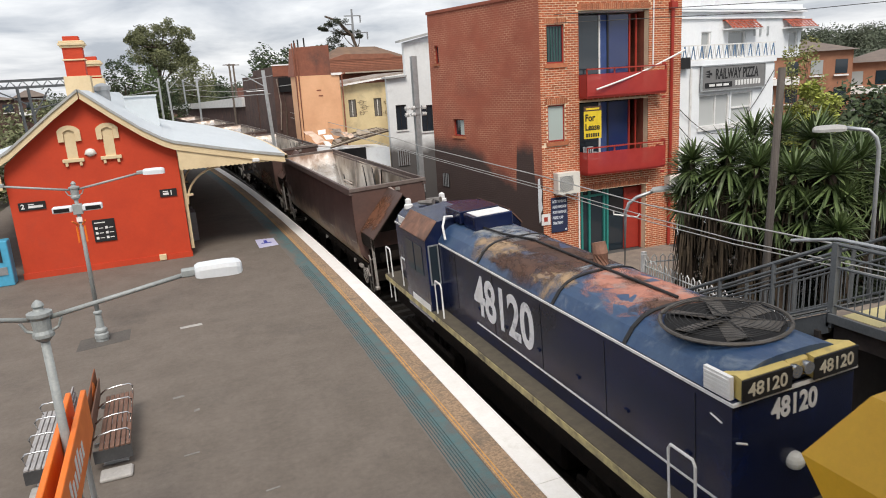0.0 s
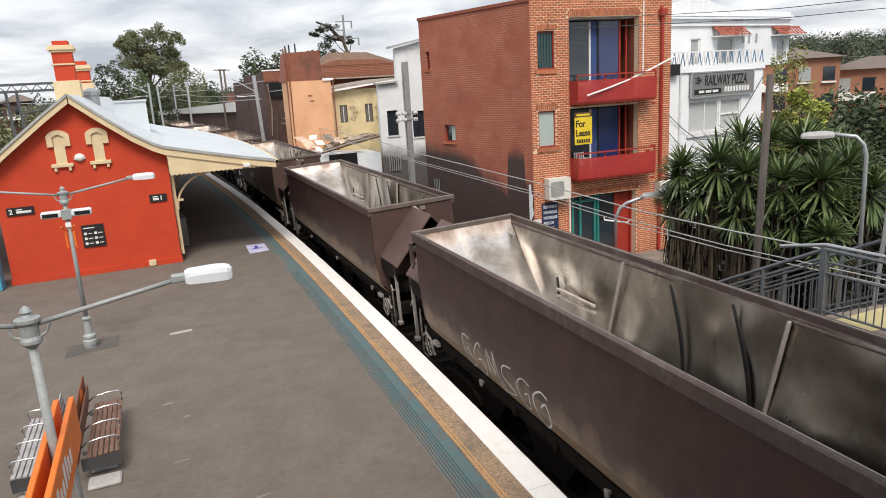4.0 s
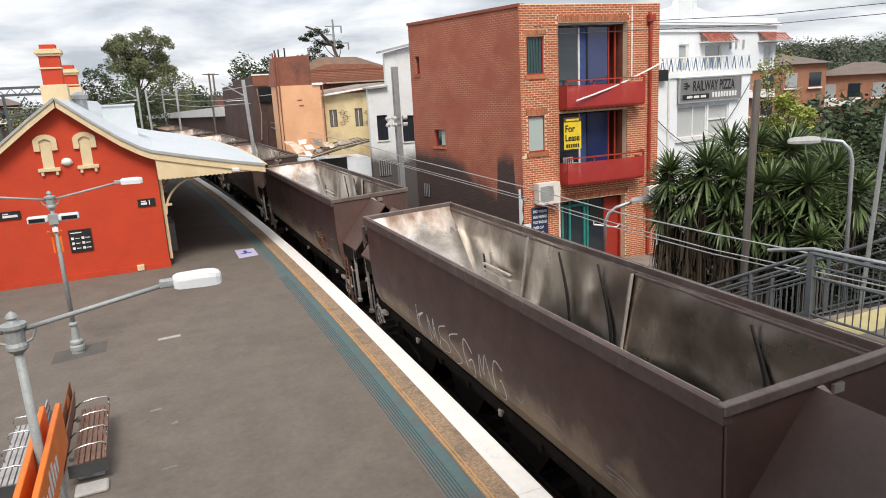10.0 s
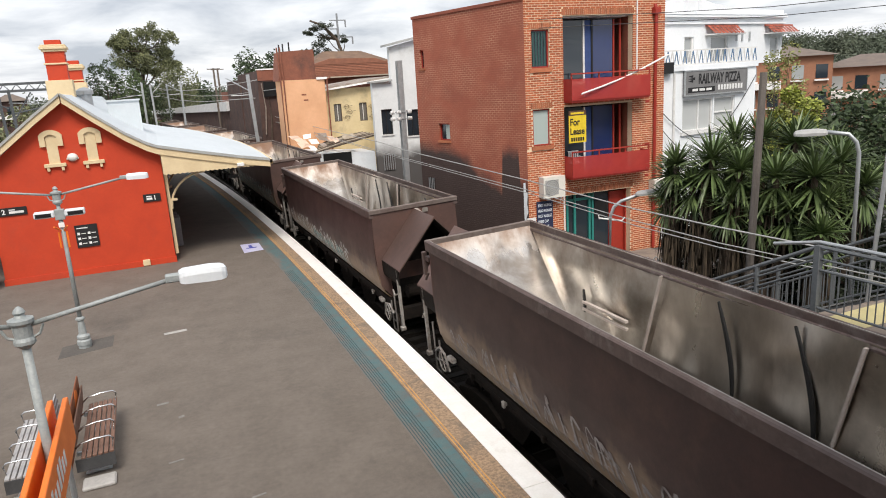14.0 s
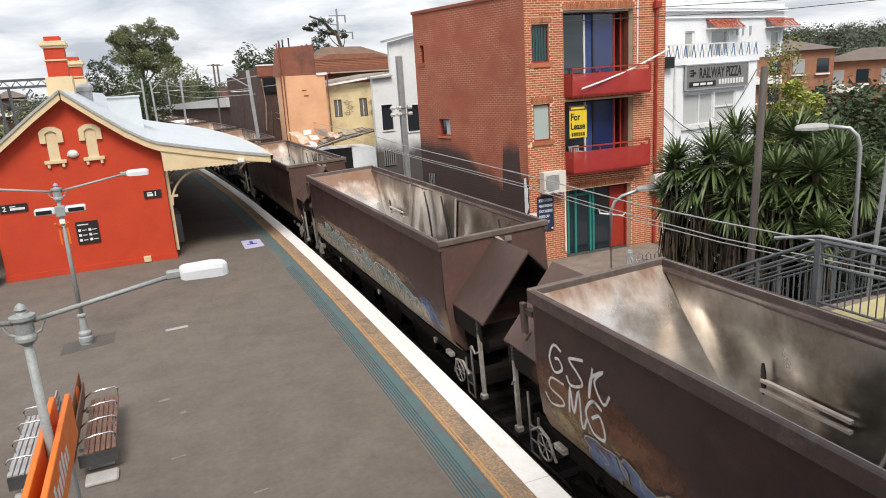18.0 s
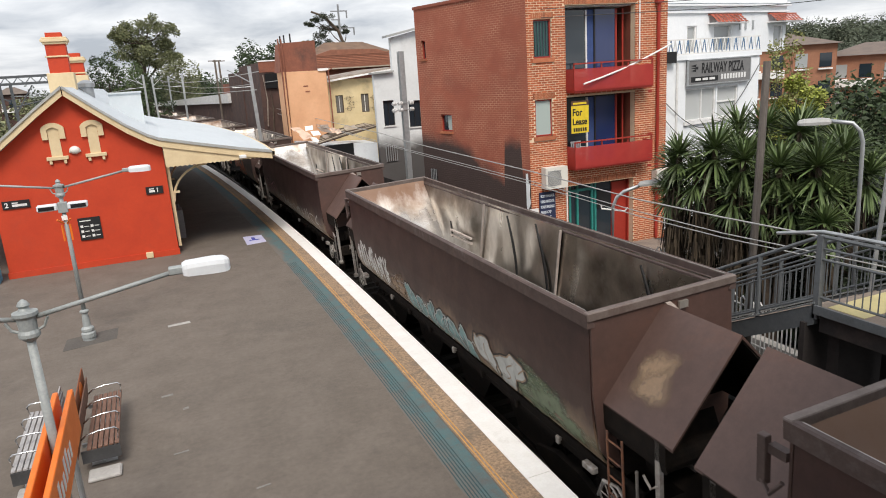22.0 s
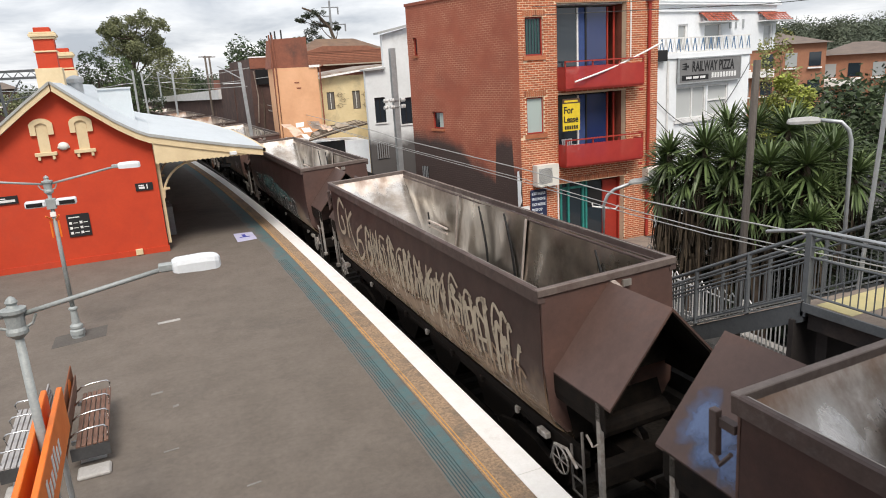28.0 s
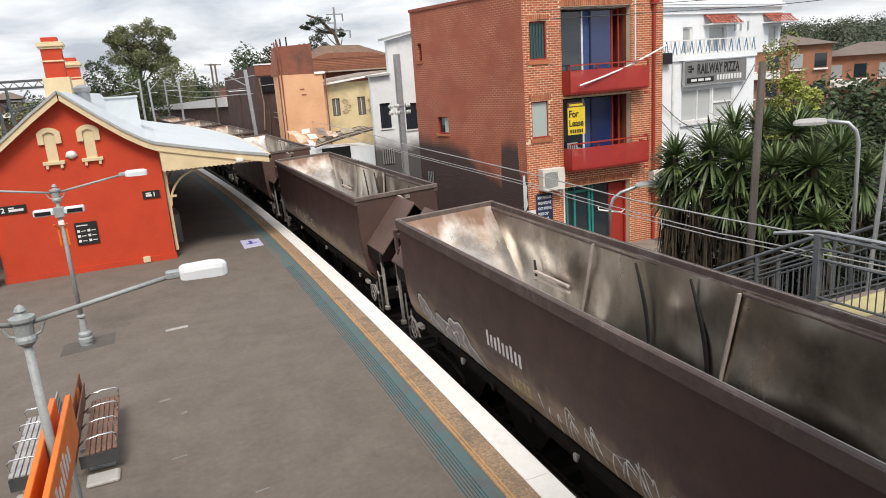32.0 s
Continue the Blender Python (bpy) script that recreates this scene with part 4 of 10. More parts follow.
def build_ticket_machine():
    tm = thing("ticket_machine", "light blue ticket machine beside the station wall", "ticket machine", pose(-6.35, GY - 0.35, 0))
    bm = bm_new()
    box(bm, -0.45, 0.45, -0.3, 0.35, 0, 1.75, bevel=0.03)
    part("body", bm, "blue_machine", tm)
    bm = bm_new()
    box(bm, -0.32, 0.2, -0.33, -0.3, 0.95, 1.5)
    part("screen", bm, "window", tm)
    bm = bm_new()
    box(bm, -0.3, 0.3, -0.34, -0.3, 0.45, 0.75)
    part("slot_panel", bm, "grey_paint", tm, "grey slot panel")


build_ticket_machine()


# ---------------------------------------------------------------- brick flats with balconies
CX, CY = 13.39, 22.99
FRONT, SIDE = radians(92), radians(-14)
FU, SU = Vector((math.sin(FRONT), math.cos(FRONT), 0)), Vector((math.sin(SIDE), math.cos(SIDE), 0))
FN = Vector((-FU.y, FU.x, 0))  # into the building
SN = Vector((SU.y, -SU.x, 0))
BASE, TOP = -0.7, 9.45


def front(u, d, z):
    return Vector((CX, CY, 0)) + FU * u + FN * d + Vector((0, 0, z))


def side(u, d, z):
    return Vector((CX, CY, 0)) + SU * u + SN * d + Vector((0, 0, z))


F_HOLES = [(0.3, 1.05, 7.02, 8.4), (0.28, 1.03, 4.12, 5.5), (1.65, 4.8, 5.75, 8.86), (1.65, 4.8, 2.85, 5.5), (1.65, 4.75, -0.7, 2.05)]
S_HOLES = [(6.3, 6.6, 7.35, 8.12), (4.72, 5.5, 4.22, 4.95)]


def build_flats():
    fl = thing("brick_flats", "three-storey orange brick flats with red balconies and sooty side wall", "apartment building")
    bm = bm_new()
    wall_box(bm, 0, 6.33, BASE, TOP + 0.1, F_HOLES, front, 0.3)
    fw = part("front_wall", bm, "mortar", fl, "orange brick front wall with pale mortar")
    bm = bm_new()
    wall_box(bm, 0, 7.0, BASE, TOP, S_HOLES, side, 0.3)
    part("side_wall", bm, "side_brick", fl, "painted brick side wall with worn courses")
    # remaining walls and roof
    p = [front(0.05, 0.05, 0), front(6.28, 0.05, 0), front(6.28, 0.05, 0) + Vector((0.6, 7.2, 0)), side(6.95, 0.05, 0)]
    bm = bm_new()
    prism(bm, [(v.x, v.y) for v in p], TOP - 0.5, TOP - 0.3, "z")
    part("roof", bm, "concrete", fl)
    bm = bm_new()
    a, b, c = p[1], p[2], p[3]
    for q, r in ((a, b), (b, c)):
        bm.faces.new([bm.verts.new((v.x, v.y, z)) for v, z in ((q, BASE), (r, BASE), (r, TOP), (q, TOP))])
    part("rear_wall", bm, "painted_brick", fl)
    # coping along the side
    bm = bm_new()
    vs = [side(u, d, z) for u, d, z in ((-0.02, -0.05, TOP), (7.03, -0.05, TOP), (7.03, 0.3, TOP), (-0.02, 0.3, TOP))]
    lo, hi = [bm.verts.new(v) for v in vs], [bm.verts.new(v + Vector((0, 0, 0.12))) for v in vs]
    bm.faces.new(lo); bm.faces.new(hi)
    for i in range(4):
        bm.faces.new([lo[i], lo[(i + 1) % 4], hi[(i + 1) % 4], hi[i]])
    part("parapet_coping", bm, "painted_brick", fl)
    # small windows in the side wall
    for i, (u0, u1, z0, z1) in enumerate(S_HOLES):
        w = thing_part("window", fl)
        slab(w, "frame", "red_paint", side, u0, u1, z0, z1, 0.1, 0.16, inner=0.05)
        slab(w, "pane", "window", side, u0, u1, z0, z1, 0.13, 0.14)
        slab(w, "sill", "soldier", side, u0 - 0.06, u1 + 0.06, z0 - 0.1, z0, -0.05, 0.1)
        if i == 1:
            slab(w, "blind", "pale_blind", side, u0 + 0.04, u0 + 0.4, z0 + 0.05, z1 - 0.05, 0.115, 0.125)
    # front windows with louvre blinds
    for z0, kind in ((7.02, 0), (4.12, 1)):
        u0, u1, z1 = 0.3, 1.05, z0 + 1.38
        w = thing_part("window", fl)
        slab(w, "frame", "red_paint", front, u0, u1, z0, z1, 0.08, 0.15, inner=0.05)
        slab(w, "pane", "window", front, u0, u1, z0, z1, 0.12, 0.13) if kind == 0 else slab(w, "pane", "pale_glass", front, u0, u1, z0, z1, 0.12, 0.13)
        if kind == 0:
            for k in range(5):
                slab(w, "blind_slat", "teal_dark", front, u0 + 0.1 + k * 0.12, u0 + 0.15 + k * 0.12, z0 + 0.08, z1 - 0.08, 0.1, 0.11)
        slab(w, "sill", "soldier", front, u0 - 0.1, u1 + 0.1, z0 - 0.16, z0, -0.06, 0.1)
    # balconies
    for z in (5.72, 2.8):
        bal = thing_part("balcony", fl, "red balcony with solid sheet balustrade")
        slab(bal, "floor_slab", "red_paint", front, 1.66, 5.22, z - 0.06, z + 0.1, -0.55, 0.3)
        slab(bal, "balustrade", "red_mesh", front, 1.64, 5.22, z + 0.02, z + 0.82, -0.6, -0.57)
        slab(bal, "balustrade", "red_mesh", front, 1.64, 1.67, z + 0.02, z + 0.82, -0.57, 0.0)
        slab(bal, "balustrade", "red_mesh", front, 5.19, 5.22, z + 0.02, z + 0.82, -0.57, 0.0)
        slab(bal, "top_rail", "red_paint", front, 1.62, 5.24, z + 0.98, z + 1.03, -0.61, -0.56)
        for u in (1.64, 2.85, 4.05, 5.18):
            slab(bal, "rail_post", "red_paint", front, u, u + 0.05, z + 0.0, z + 1.0, -0.56, -0.52)
        for zz in (z - 0.25, z + 1.02):
            slab(bal, "fixing_plate", "red_paint", front, 4.98, 5.16, zz, zz + 0.09, -0.62, -0.6)
        # recess: near-black back wall painted as its inner shade, side walls, ceiling
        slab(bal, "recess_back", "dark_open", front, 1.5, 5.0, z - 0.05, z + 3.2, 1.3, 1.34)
        slab(bal, "recess_cheek", "painted_brick", front, 4.8, 4.84, z, z + 3.1, 0.3, 1.3)
        slab(bal, "recess_cheek", "painted_brick", front, 1.61, 1.65, z, z + 3.1, 0.3, 1.3)
        slab(bal, "recess_soffit", "white_wall", front, 1.6, 4.9, z + 3.08 if z > 4 else z + 2.72, z + 3.14 if z > 4 else z + 2.78, 0.3, 1.3)
        h = 3.0 if z > 4 else 2.62
        d = 0.55
        for u0, u1, mat in ((1.66, 2.85, "window"), (2.95, 3.3, "blue_blind"), (3.3, 4.22, "blue_blind")):
            slab(bal, "glass_door", mat, front, u0, u1, z + 0.1, z + h, d, d + 0.03)
        for u in (1.64, 2.86, 3.24, 4.24, 4.55):
            slab(bal, "door_frame", "white_paint" if u == 2.86 else ("red_paint" if u > 4 else "black"), front, u, u + 0.07, z + 0.1, z + h, d - 0.04, d + 0.02)
        slab(bal, "door_glass", "window_blue", front, 3.3, 4.22, z + 0.1, z + h, d - 0.02, d - 0.01)
    # shopfront at street level
    sh = thing_part("shopfront", fl, "teal-framed glass shopfront")
    slab(sh, "glazing", "window", front, 1.65, 4.0, -0.68, 2.05, 0.5, 0.53)
    for u in (1.65, 1.95, 2.3, 3.0, 3.15):
        slab(sh, "mullion", "teal_frame", front, u, u + 0.09, -0.68, 2.0, 0.42, 0.52)
    slab(sh, "transom", "teal_frame", front, 1.65, 3.2, 1.7, 1.8, 0.43, 0.51)
    slab(sh, "door_leaf", "red_paint", front, 4.0, 4.75, -0.68, 1.9, 0.45, 0.5)
    slab(sh, "recess_side", "red_paint", front, 4.7, 4.78, -0.68, 2.05, 0.3, 0.5)
    slab(sh, "letter_panel", "black", front, 3.3, 3.95, 0.9, 1.6, 0.44, 0.46)
    slab(sh, "lintel", "painted_brick", front, 1.6, 4.8, 2.0, 2.06, 0.3, 0.6)
    # soldier courses, each brick its own
    def soldiers(u0, u1, z0, z1, d=-0.012):
        n = int((u1 - u0) / 0.086)
        for k in range(n):
            slab(fw, "soldier_brick", "soldier", front, u0 + (u1 - u0) * k / n + 0.006, u0 + (u1 - u0) * (k + 1) / n - 0.006, z0, z1, d, 0.05)
    soldiers(0.2, 1.15, 5.52, 5.74)
    soldiers(0.2, 1.15, 8.42, 8.64)
    soldiers(1.6, 4.86, 8.88, 9.1)
    soldiers(1.6, 4.86, 2.08, 2.3)
    # downpipe
    bm = bm_new()
    tube(bm, [front(5.84, -0.1, -0.6), front(5.84, -0.1, 8.9), front(5.84, -0.02, 9.2)], 0.07, 10)
    box(bm, -0.14, 0.14, -0.1, 0.1, -0.13, 0.13, Matrix.Translation(front(5.84, -0.12, 8.95)))
    part("downpipe", bm, "red_paint", fl, "red downpipe with rain head")
    bm = bm_new()
    tube(bm, [front(4.98, -0.04, 6.7), front(4.98, -0.04, 9.4)], 0.03, 8)
    part("conduit", bm, "coping", fl, "thin pale conduit")
    bm = bm_new()
    tube(bm, [front(1.57, -0.05, -0.4), front(1.57, -0.05, 1.95)], 0.03, 8)
    part("conduit", bm, "coping", fl)
    return fl, fw


def thing_part(name, parent, label=""):
    """A part that holds sub-parts: a small mesh is made by slab() on it, so here it is an Empty under the thing."""
    e = new(name)
    e.empty_display_size = 0.1
    e.parent = parent
    if label:
        tagged(e, label)
    return e


def slab(parent, name, material, put, u0, u1, z0, z1, d0, d1, inner=0.0, label=""):
    """A plate on a wall's face, from d0 to d1 behind it; inner: a frame of that width."""
    bm = bm_new()
    if inner:
        bars = ((u0, u1, z0, z0 + inner), (u0, u1, z1 - inner, z1), (u0, u0 + inner, z0 + inner, z1 - inner), (u1 - inner, u1, z0 + inner, z1 - inner))
    else:
        bars = ((u0, u1, z0, z1),)
    for a, b, c, d in bars:
        vs = [bm.verts.new(put(u, e, z)) for u in (a, b) for e in (d0, d1) for z in (c, d)]
        for q in ((0, 1, 3, 2), (4, 6, 7, 5), (0, 4, 5, 1), (2, 3, 7, 6), (0, 2, 6, 4), (1, 5, 7, 3)):
            bm.faces.new([vs[i] for i in q])
    return part(name, bm, material, parent, label)


def side_brick_material():
    m = surface("side_brick", (0.37, 0.108, 0.062), (0.31, 0.092, 0.055), 1.2, 0.75, bump=0.0, stain=(0.25, 0.08, 0.052), amount=0.3, stain_scale=0.4)
    nt = m.node_tree
    lk = nt.links.new
    co = nt.nodes.new("ShaderNodeTexCoord")
    br = nt.nodes.new("ShaderNodeTexBrick")
    br.inputs["Scale"].default_value = 1.0
    br.inputs["Brick Width"].default_value, br.inputs["Row Height"].default_value, br.inputs["Mortar Size"].default_value = 0.24, 0.086, 0.011
    br.inputs["Color1"].default_value = br.inputs["Color2"].default_value = (1, 1, 1, 1)
    br.inputs["Mortar"].default_value = (0, 0, 0, 1)
    sp = nt.nodes.new("ShaderNodeSeparateXYZ")
    cb = nt.nodes.new("ShaderNodeCombineXYZ")
    lk(co.outputs["Object"], sp.inputs[0])
    lk(sp.outputs["Y"], cb.inputs["X"])
    lk(sp.outputs["Z"], cb.inputs["Y"])
    lk(cb.outputs[0], br.inputs["Vector"])
    bp = nt.nodes.new("ShaderNodeBump")
    bp.inputs["Strength"].default_value, bp.inputs["Distance"].default_value = 0.7, 0.01
    lk(br.outputs["Color"], bp.inputs["Height"])
    b = nt.nodes["Principled BSDF"]
    lk(bp.outputs[0], b.inputs["Normal"])
    # pale worn mortar shows in patches
    n = nt.nodes.new("ShaderNodeTexNoise")
    n.inputs["Scale"].default_value, n.inputs["Detail"].default_value = 0.8, 6.0
    lk(cb.outputs[0], n.inputs["Vector"])
    r = nt.nodes.new("ShaderNodeValToRGB")
    r.color_ramp.elements[0].position, r.color_ramp.elements[1].position = 0.38, 0.66
    lk(n.outputs["Fac"], r.inputs[0])
    inv = nt.nodes.new("ShaderNodeMath")
    inv.operation = "SUBTRACT"
    inv.inputs[0].default_value = 1.0
    lk(br.outputs["Color"], inv.inputs[1])
    mu = nt.nodes.new("ShaderNodeMath")
    mu.operation = "MULTIPLY"
    lk(inv.outputs[0], mu.inputs[0])
    lk(r.outputs[0], mu.inputs[1])
    old = b.inputs["Base Color"].links[0].from_socket
    mx = nt.nodes.new("ShaderNodeMix")
    mx.data_type = "RGBA"
    lk(mu.outputs[0], mx.inputs[0])
    lk(old, mx.inputs[6])
    mx.inputs[7].default_value = (0.52, 0.27, 0.17, 1)
    lk(mx.outputs[2], b.inputs["Base Color"])
    return m


def sooted(m, axis, a0, a1, line, soot, rough_edge=0.7, soft=0.35):
    """Old soot-black paint up to an uneven line: heights at even steps along an axis."""
    nt = m.node_tree
    lk = nt.links.new
    b = nt.nodes["Principled BSDF"]
    old = b.inputs["Base Color"].links[0].from_socket
    co = nt.nodes.new("ShaderNodeTexCoord")
    sp = nt.nodes.new("ShaderNodeSeparateXYZ")
    lk(co.outputs["Object"], sp.inputs[0])
    mr = nt.nodes.new("ShaderNodeMapRange")
    mr.inputs["From Min"].default_value, mr.inputs["From Max"].default_value = a0, a1
    lk(sp.outputs[axis], mr.inputs[0])
    rp = nt.nodes.new("ShaderNodeValToRGB")
    el = rp.color_ramp.elements
    while len(el) < len(line):
        el.new(0.5)
    for e, (p, h) in zip(el, line):
        e.position, e.color = p, (h / 10, h / 10, h / 10, 1)
    lk(mr.outputs[0], rp.inputs[0])
    ns = nt.nodes.new("ShaderNodeTexNoise")
    ns.inputs["Scale"].default_value, ns.inputs["Detail"].default_value = 1.1, 9.0
    ns.inputs["Roughness"].default_value = 0.7
    lk(co.outputs["Object"], ns.inputs["Vector"])
    def maths(op, a, b_):
        n = nt.nodes.new("ShaderNodeMath")
        n.operation = op
        for i, v in enumerate((a, b_)):
            if isinstance(v, float):
                n.inputs[i].default_value = v
            else:
                lk(v, n.inputs[i])
        return n.outputs[0]
    h = maths("MULTIPLY", rp.outputs[0], 10.0)
    w = maths("MULTIPLY", maths("SUBTRACT", ns.outputs["Fac"], 0.5), rough_edge * 2)
    d = maths("SUBTRACT", maths("ADD", h, w), sp.outputs["Z"])
    k = nt.nodes.new("ShaderNodeMapRange")
    k.inputs["From Min"].default_value, k.inputs["From Max"].default_value = -soft, soft
    k.inputs["To Max"].default_value = 0.94
    lk(d, k.inputs[0])
    mx = nt.nodes.new("ShaderNodeMix")
    mx.data_type = "RGBA"
    lk(k.outputs[0], mx.inputs[0])
    lk(old, mx.inputs[6])
    mx.inputs[7].default_value = (*soot, 1)
    lk(mx.outputs[2], b.inputs["Base Color"])
    return m


M["side_brick"] = sooted(side_brick_material(), "Y", CY, CY + 6.8, [(0.0, 2.7), (0.06, 2.8), (0.07, 3.85), (0.2, 3.9), (0.215, 2.3), (0.31, 2.6), (0.42, 3.0), (0.52, 3.5), (0.65, 3.8), (1.0, 4.0)], (0.042, 0.034, 0.032), 0.45, 0.3)
M["red_mesh"] = surface("red_mesh", (0.5, 0.05, 0.04), (0.44, 0.04, 0.034), 3, 0.4, bump=0.03)
M["red_mesh"].node_tree.nodes["Principled BSDF"].inputs["Alpha"].default_value = 0.66
M["pale_glass"] = glass("pale_glass", (0.42, 0.5, 0.48), 0.15)
M["window_blue"] = glass("window_blue", (0.02, 0.035, 0.12), 0.06)
M["teal_dark"] = surface("teal_dark", (0.03, 0.1, 0.09), None, 3, 0.5, bump=0)
FLATS, FLATS_FRONT = build_flats()


ZONES = ((0.2, 1.15, 5.5, 5.76), (0.2, 1.15, 8.4, 8.66), (1.6, 4.86, 8.86, 9.12), (1.6, 4.86, 2.06, 2.32), (0.2, 1.15, 6.84, 7.02), (0.2, 1.15, 3.94, 4.12))


def build_front_bricks():
    """Courses of the front wall: the lower storeys' bricks singly, the rest in one mesh."""
    def free(u0, u1, z0, z1):
        if any(u0 < h[1] + 0.0 and u1 > h[0] - 0.0 and z0 < h[3] and z1 > h[2] for h in F_HOLES):
            return False
        if any(u0 < b and u1 > a and z0 < d - 0.03 and z1 > c + 0.03 for a, b, c, d in ((0.2, 1.15, 5.5, 5.76), (0.2, 1.15, 8.4, 8.66), (1.6, 4.86, 8.86, 9.12), (1.6, 4.86, 2.06, 2.32), (0.2, 1.15, 6.84, 7.02), (0.18, 1.15, 3.94, 4.12))):
            return False
        return True
    cells = []
    z, row = BASE, 0
    while z < TOP + 0.02:
        u = -0.12 * (row % 2)
        while u < 6.33:
            a, b = max(u, 0.0), min(u + 0.214, 6.33)
            # trim a brick at an opening
            for h in F_HOLES:
                if z < h[3] and z + 0.076 > h[2]:
                    if a < h[0] < b:
                        b = h[0]
                    if a < h[1] < b:
                        a = h[1]
            for h in ZONES:
                if z < h[3] - 0.01 and z + 0.072 > h[2] + 0.01:
                    if a < h[0] < b:
                        b = h[0]
                    elif a < h[1] < b:
                        a = h[1]
            if b - a > 0.045 and free(a + 1e-3, b - 1e-3, z + 1e-3, z + 0.075):
                cells.append((a, b, z))
            u += 0.24
        z += 0.086
        row += 1
    bm = bm_new()
    def brick(b_, a, b, z, d):
        vs = [b_.verts.new(front(u, e, zz)) for u in (a, b) for e in (d, 0.05) for zz in (z, z + 0.059)]
        for q in ((0, 1, 3, 2), (4, 6, 7, 5), (0, 4, 5, 1), (0, 2, 6, 4), (1, 5, 7, 3)):
            b_.faces.new([vs[i] for i in q])
    whole = mesh_of("brick", (lambda q: (brick2(q), q)[1])(bm_new()), "brick")
    n = 0
    turn = Matrix.Rotation(math.atan2(FU.y, FU.x), 4, "Z")
    for a, b, z in cells:
        if n < 290 and 3.2 < z < 6.6 and a < 1.65 and b - a > 0.21:
            o = new("brick", whole)
            o.parent = FLATS_FRONT
            o.matrix_basis = Matrix.Translation(front(a, -0.011 - 0.003 * random.random(), z)) @ turn
            n += 1
        else:
            brick(bm, a, b, z, -0.011 - 0.003 * random.random())
    tagged(part("brickwork", bm, "brick", FLATS_FRONT), kind="stuff")


def brick2(bm):
    vs = [bm.verts.new((u, e, zz)) for u in (0, 0.214) for e in (0, 0.05) for zz in (0, 0.059)]
    for q in ((0, 1, 3, 2), (4, 6, 7, 5), (0, 4, 5, 1), (0, 2, 6, 4), (1, 5, 7, 3)):
        bm.faces.new([vs[i] for i in q])


# ---------------------------------------------------------------- coal hopper wagons
HL, HW, RIM = 7.125, 1.45, 4.3  # half length and width of the rim, its height above the rail
PITCH = 18.5
SIDE_PROFILE = [(1.375, 4.1), (1.392, 3.5), (1.4, 2.9), (1.385, 2.35), (1.33, 1.95), (1.22, 1.66), (1.06, 1.5)]


def side_at(z):
    return float(np.interp(z, [p[1] for p in SIDE_PROFILE][::-1], [p[0] for p in SIDE_PROFILE][::-1]))


def build_wagon():
    w = thing("hopper_wagon", "rust-brown empty coal hopper wagon with bare steel inside", "hopper wagon", group="coal train")
    # outer skins
    for s in (-1, 1):
        bm = bm_new()
        outer = [(s * x, z) for x, z in SIDE_PROFILE]
        inner = [(s * (x - 0.035), z) for x, z in SIDE_PROFILE][::-1]
        prism(bm, outer + inner, -HL + 0.08, HL - 0.08)
        part("side_sheet", bm, "wagon", w, "rust-brown side sheet with scuffs")
        bm = bm_new()
        prism(bm, [(s * x, z) for x, z in ((HW, RIM - 0.24), (HW + 0.008, RIM - 0.02), (HW - 0.02, RIM), (HW - 0.08, RIM), (HW - 0.095, RIM - 0.02), (HW - 0.095, RIM - 0.13), (HW - 0.14, RIM - 0.2), (HW - 0.14, RIM - 0.24))], -HL, HL)
        part("top_rail", bm, "wagon_rim", w, "worn steel top rail")
        # scoured lip on the rail's inner edge
        bm = bm_new()
        box(bm, s * (HW - 0.092), s * (HW - 0.078), -HL + 0.15, HL - 0.15, RIM - 0.008, RIM + 0.003)
        part("worn_lip", bm, "bright_steel", w, "bright scoured lip")
        bm = bm_new()
        box(bm, s * 1.02, s * 1.14, -HL - 0.7, HL + 0.7, 1.2, 1.5, bevel=0.01)
        part("sill", bm, "under", w)
        # inner wall in three panels, each a little out of line, with pale ribs on the joints
        for (a0, a1, b0, b1, out, skin) in ((-6.98, -2.05, -5.2, -1.5, 0.0, "dark_steel"), (-2.05, 1.85, -1.5, 2.6, 0.03, "mid_steel"), (1.85, 6.98, 2.6, 5.2, 0.0, "bare_steel")):
            bm = bm_new()
            q = [(s * (1.33 - out), a0, 4.16), (s * (1.33 - out * 0.2), a1, 4.16), (s * 1.27, b1, 1.9), (s * (1.27 - out), b0, 1.9)]
            # buckled plate: shallow dents that catch the sky
            A, B, C, D = [Vector(v) for v in q]
            rows = []
            for i in range(19):
                f = i / 18
                row = []
                for j in range(33):
                    g = j / 32
                    p = A.lerp(B, g).lerp(D.lerp(C, g), f)
                    edge = min(1.0, 5 * min(g, 1 - g)) * min(1.0, 4 * min(f, 1 - f))
                    n = noise.noise(Vector((p.y * 0.8 + 3.1 * s, p.z * 0.9, 4.7))) + 0.3 * noise.noise(Vector((p.y * 1.7, p.z * 1.6 + 2 * s, 9.2)))
                    row.append((p.x - s * 0.12 * max(0.0, min(1.0, 0.42 + n)) * edge, p.y, p.z))
                rows.append(row)
            sheet(bm, rows)
            q2 = [(s * (1.27 - out), b0, 1.9), (s * 1.27, b1, 1.9), (s * 0.5, b1, 0.95), (s * 0.5, b0, 0.95)]
            bm.faces.new([bm.verts.new(v) for v in q2])
            part("inner_panel", bm, skin, w, "scoured bare steel panel", smooth=True)
        for a, b in ((-2.05, -1.5), (1.98, 2.73)):
            bm = bm_new()
            d = Vector((0, b - a, -2.2))
            vs = [(s * (1.215 + o), a + t * (b - a) + e, 4.12 - 2.2 * t) for t in (0, 0.9) for o in (0, 0.05) for e in (-0.022, 0.022)]
            p = [bm.verts.new(v) for v in vs]
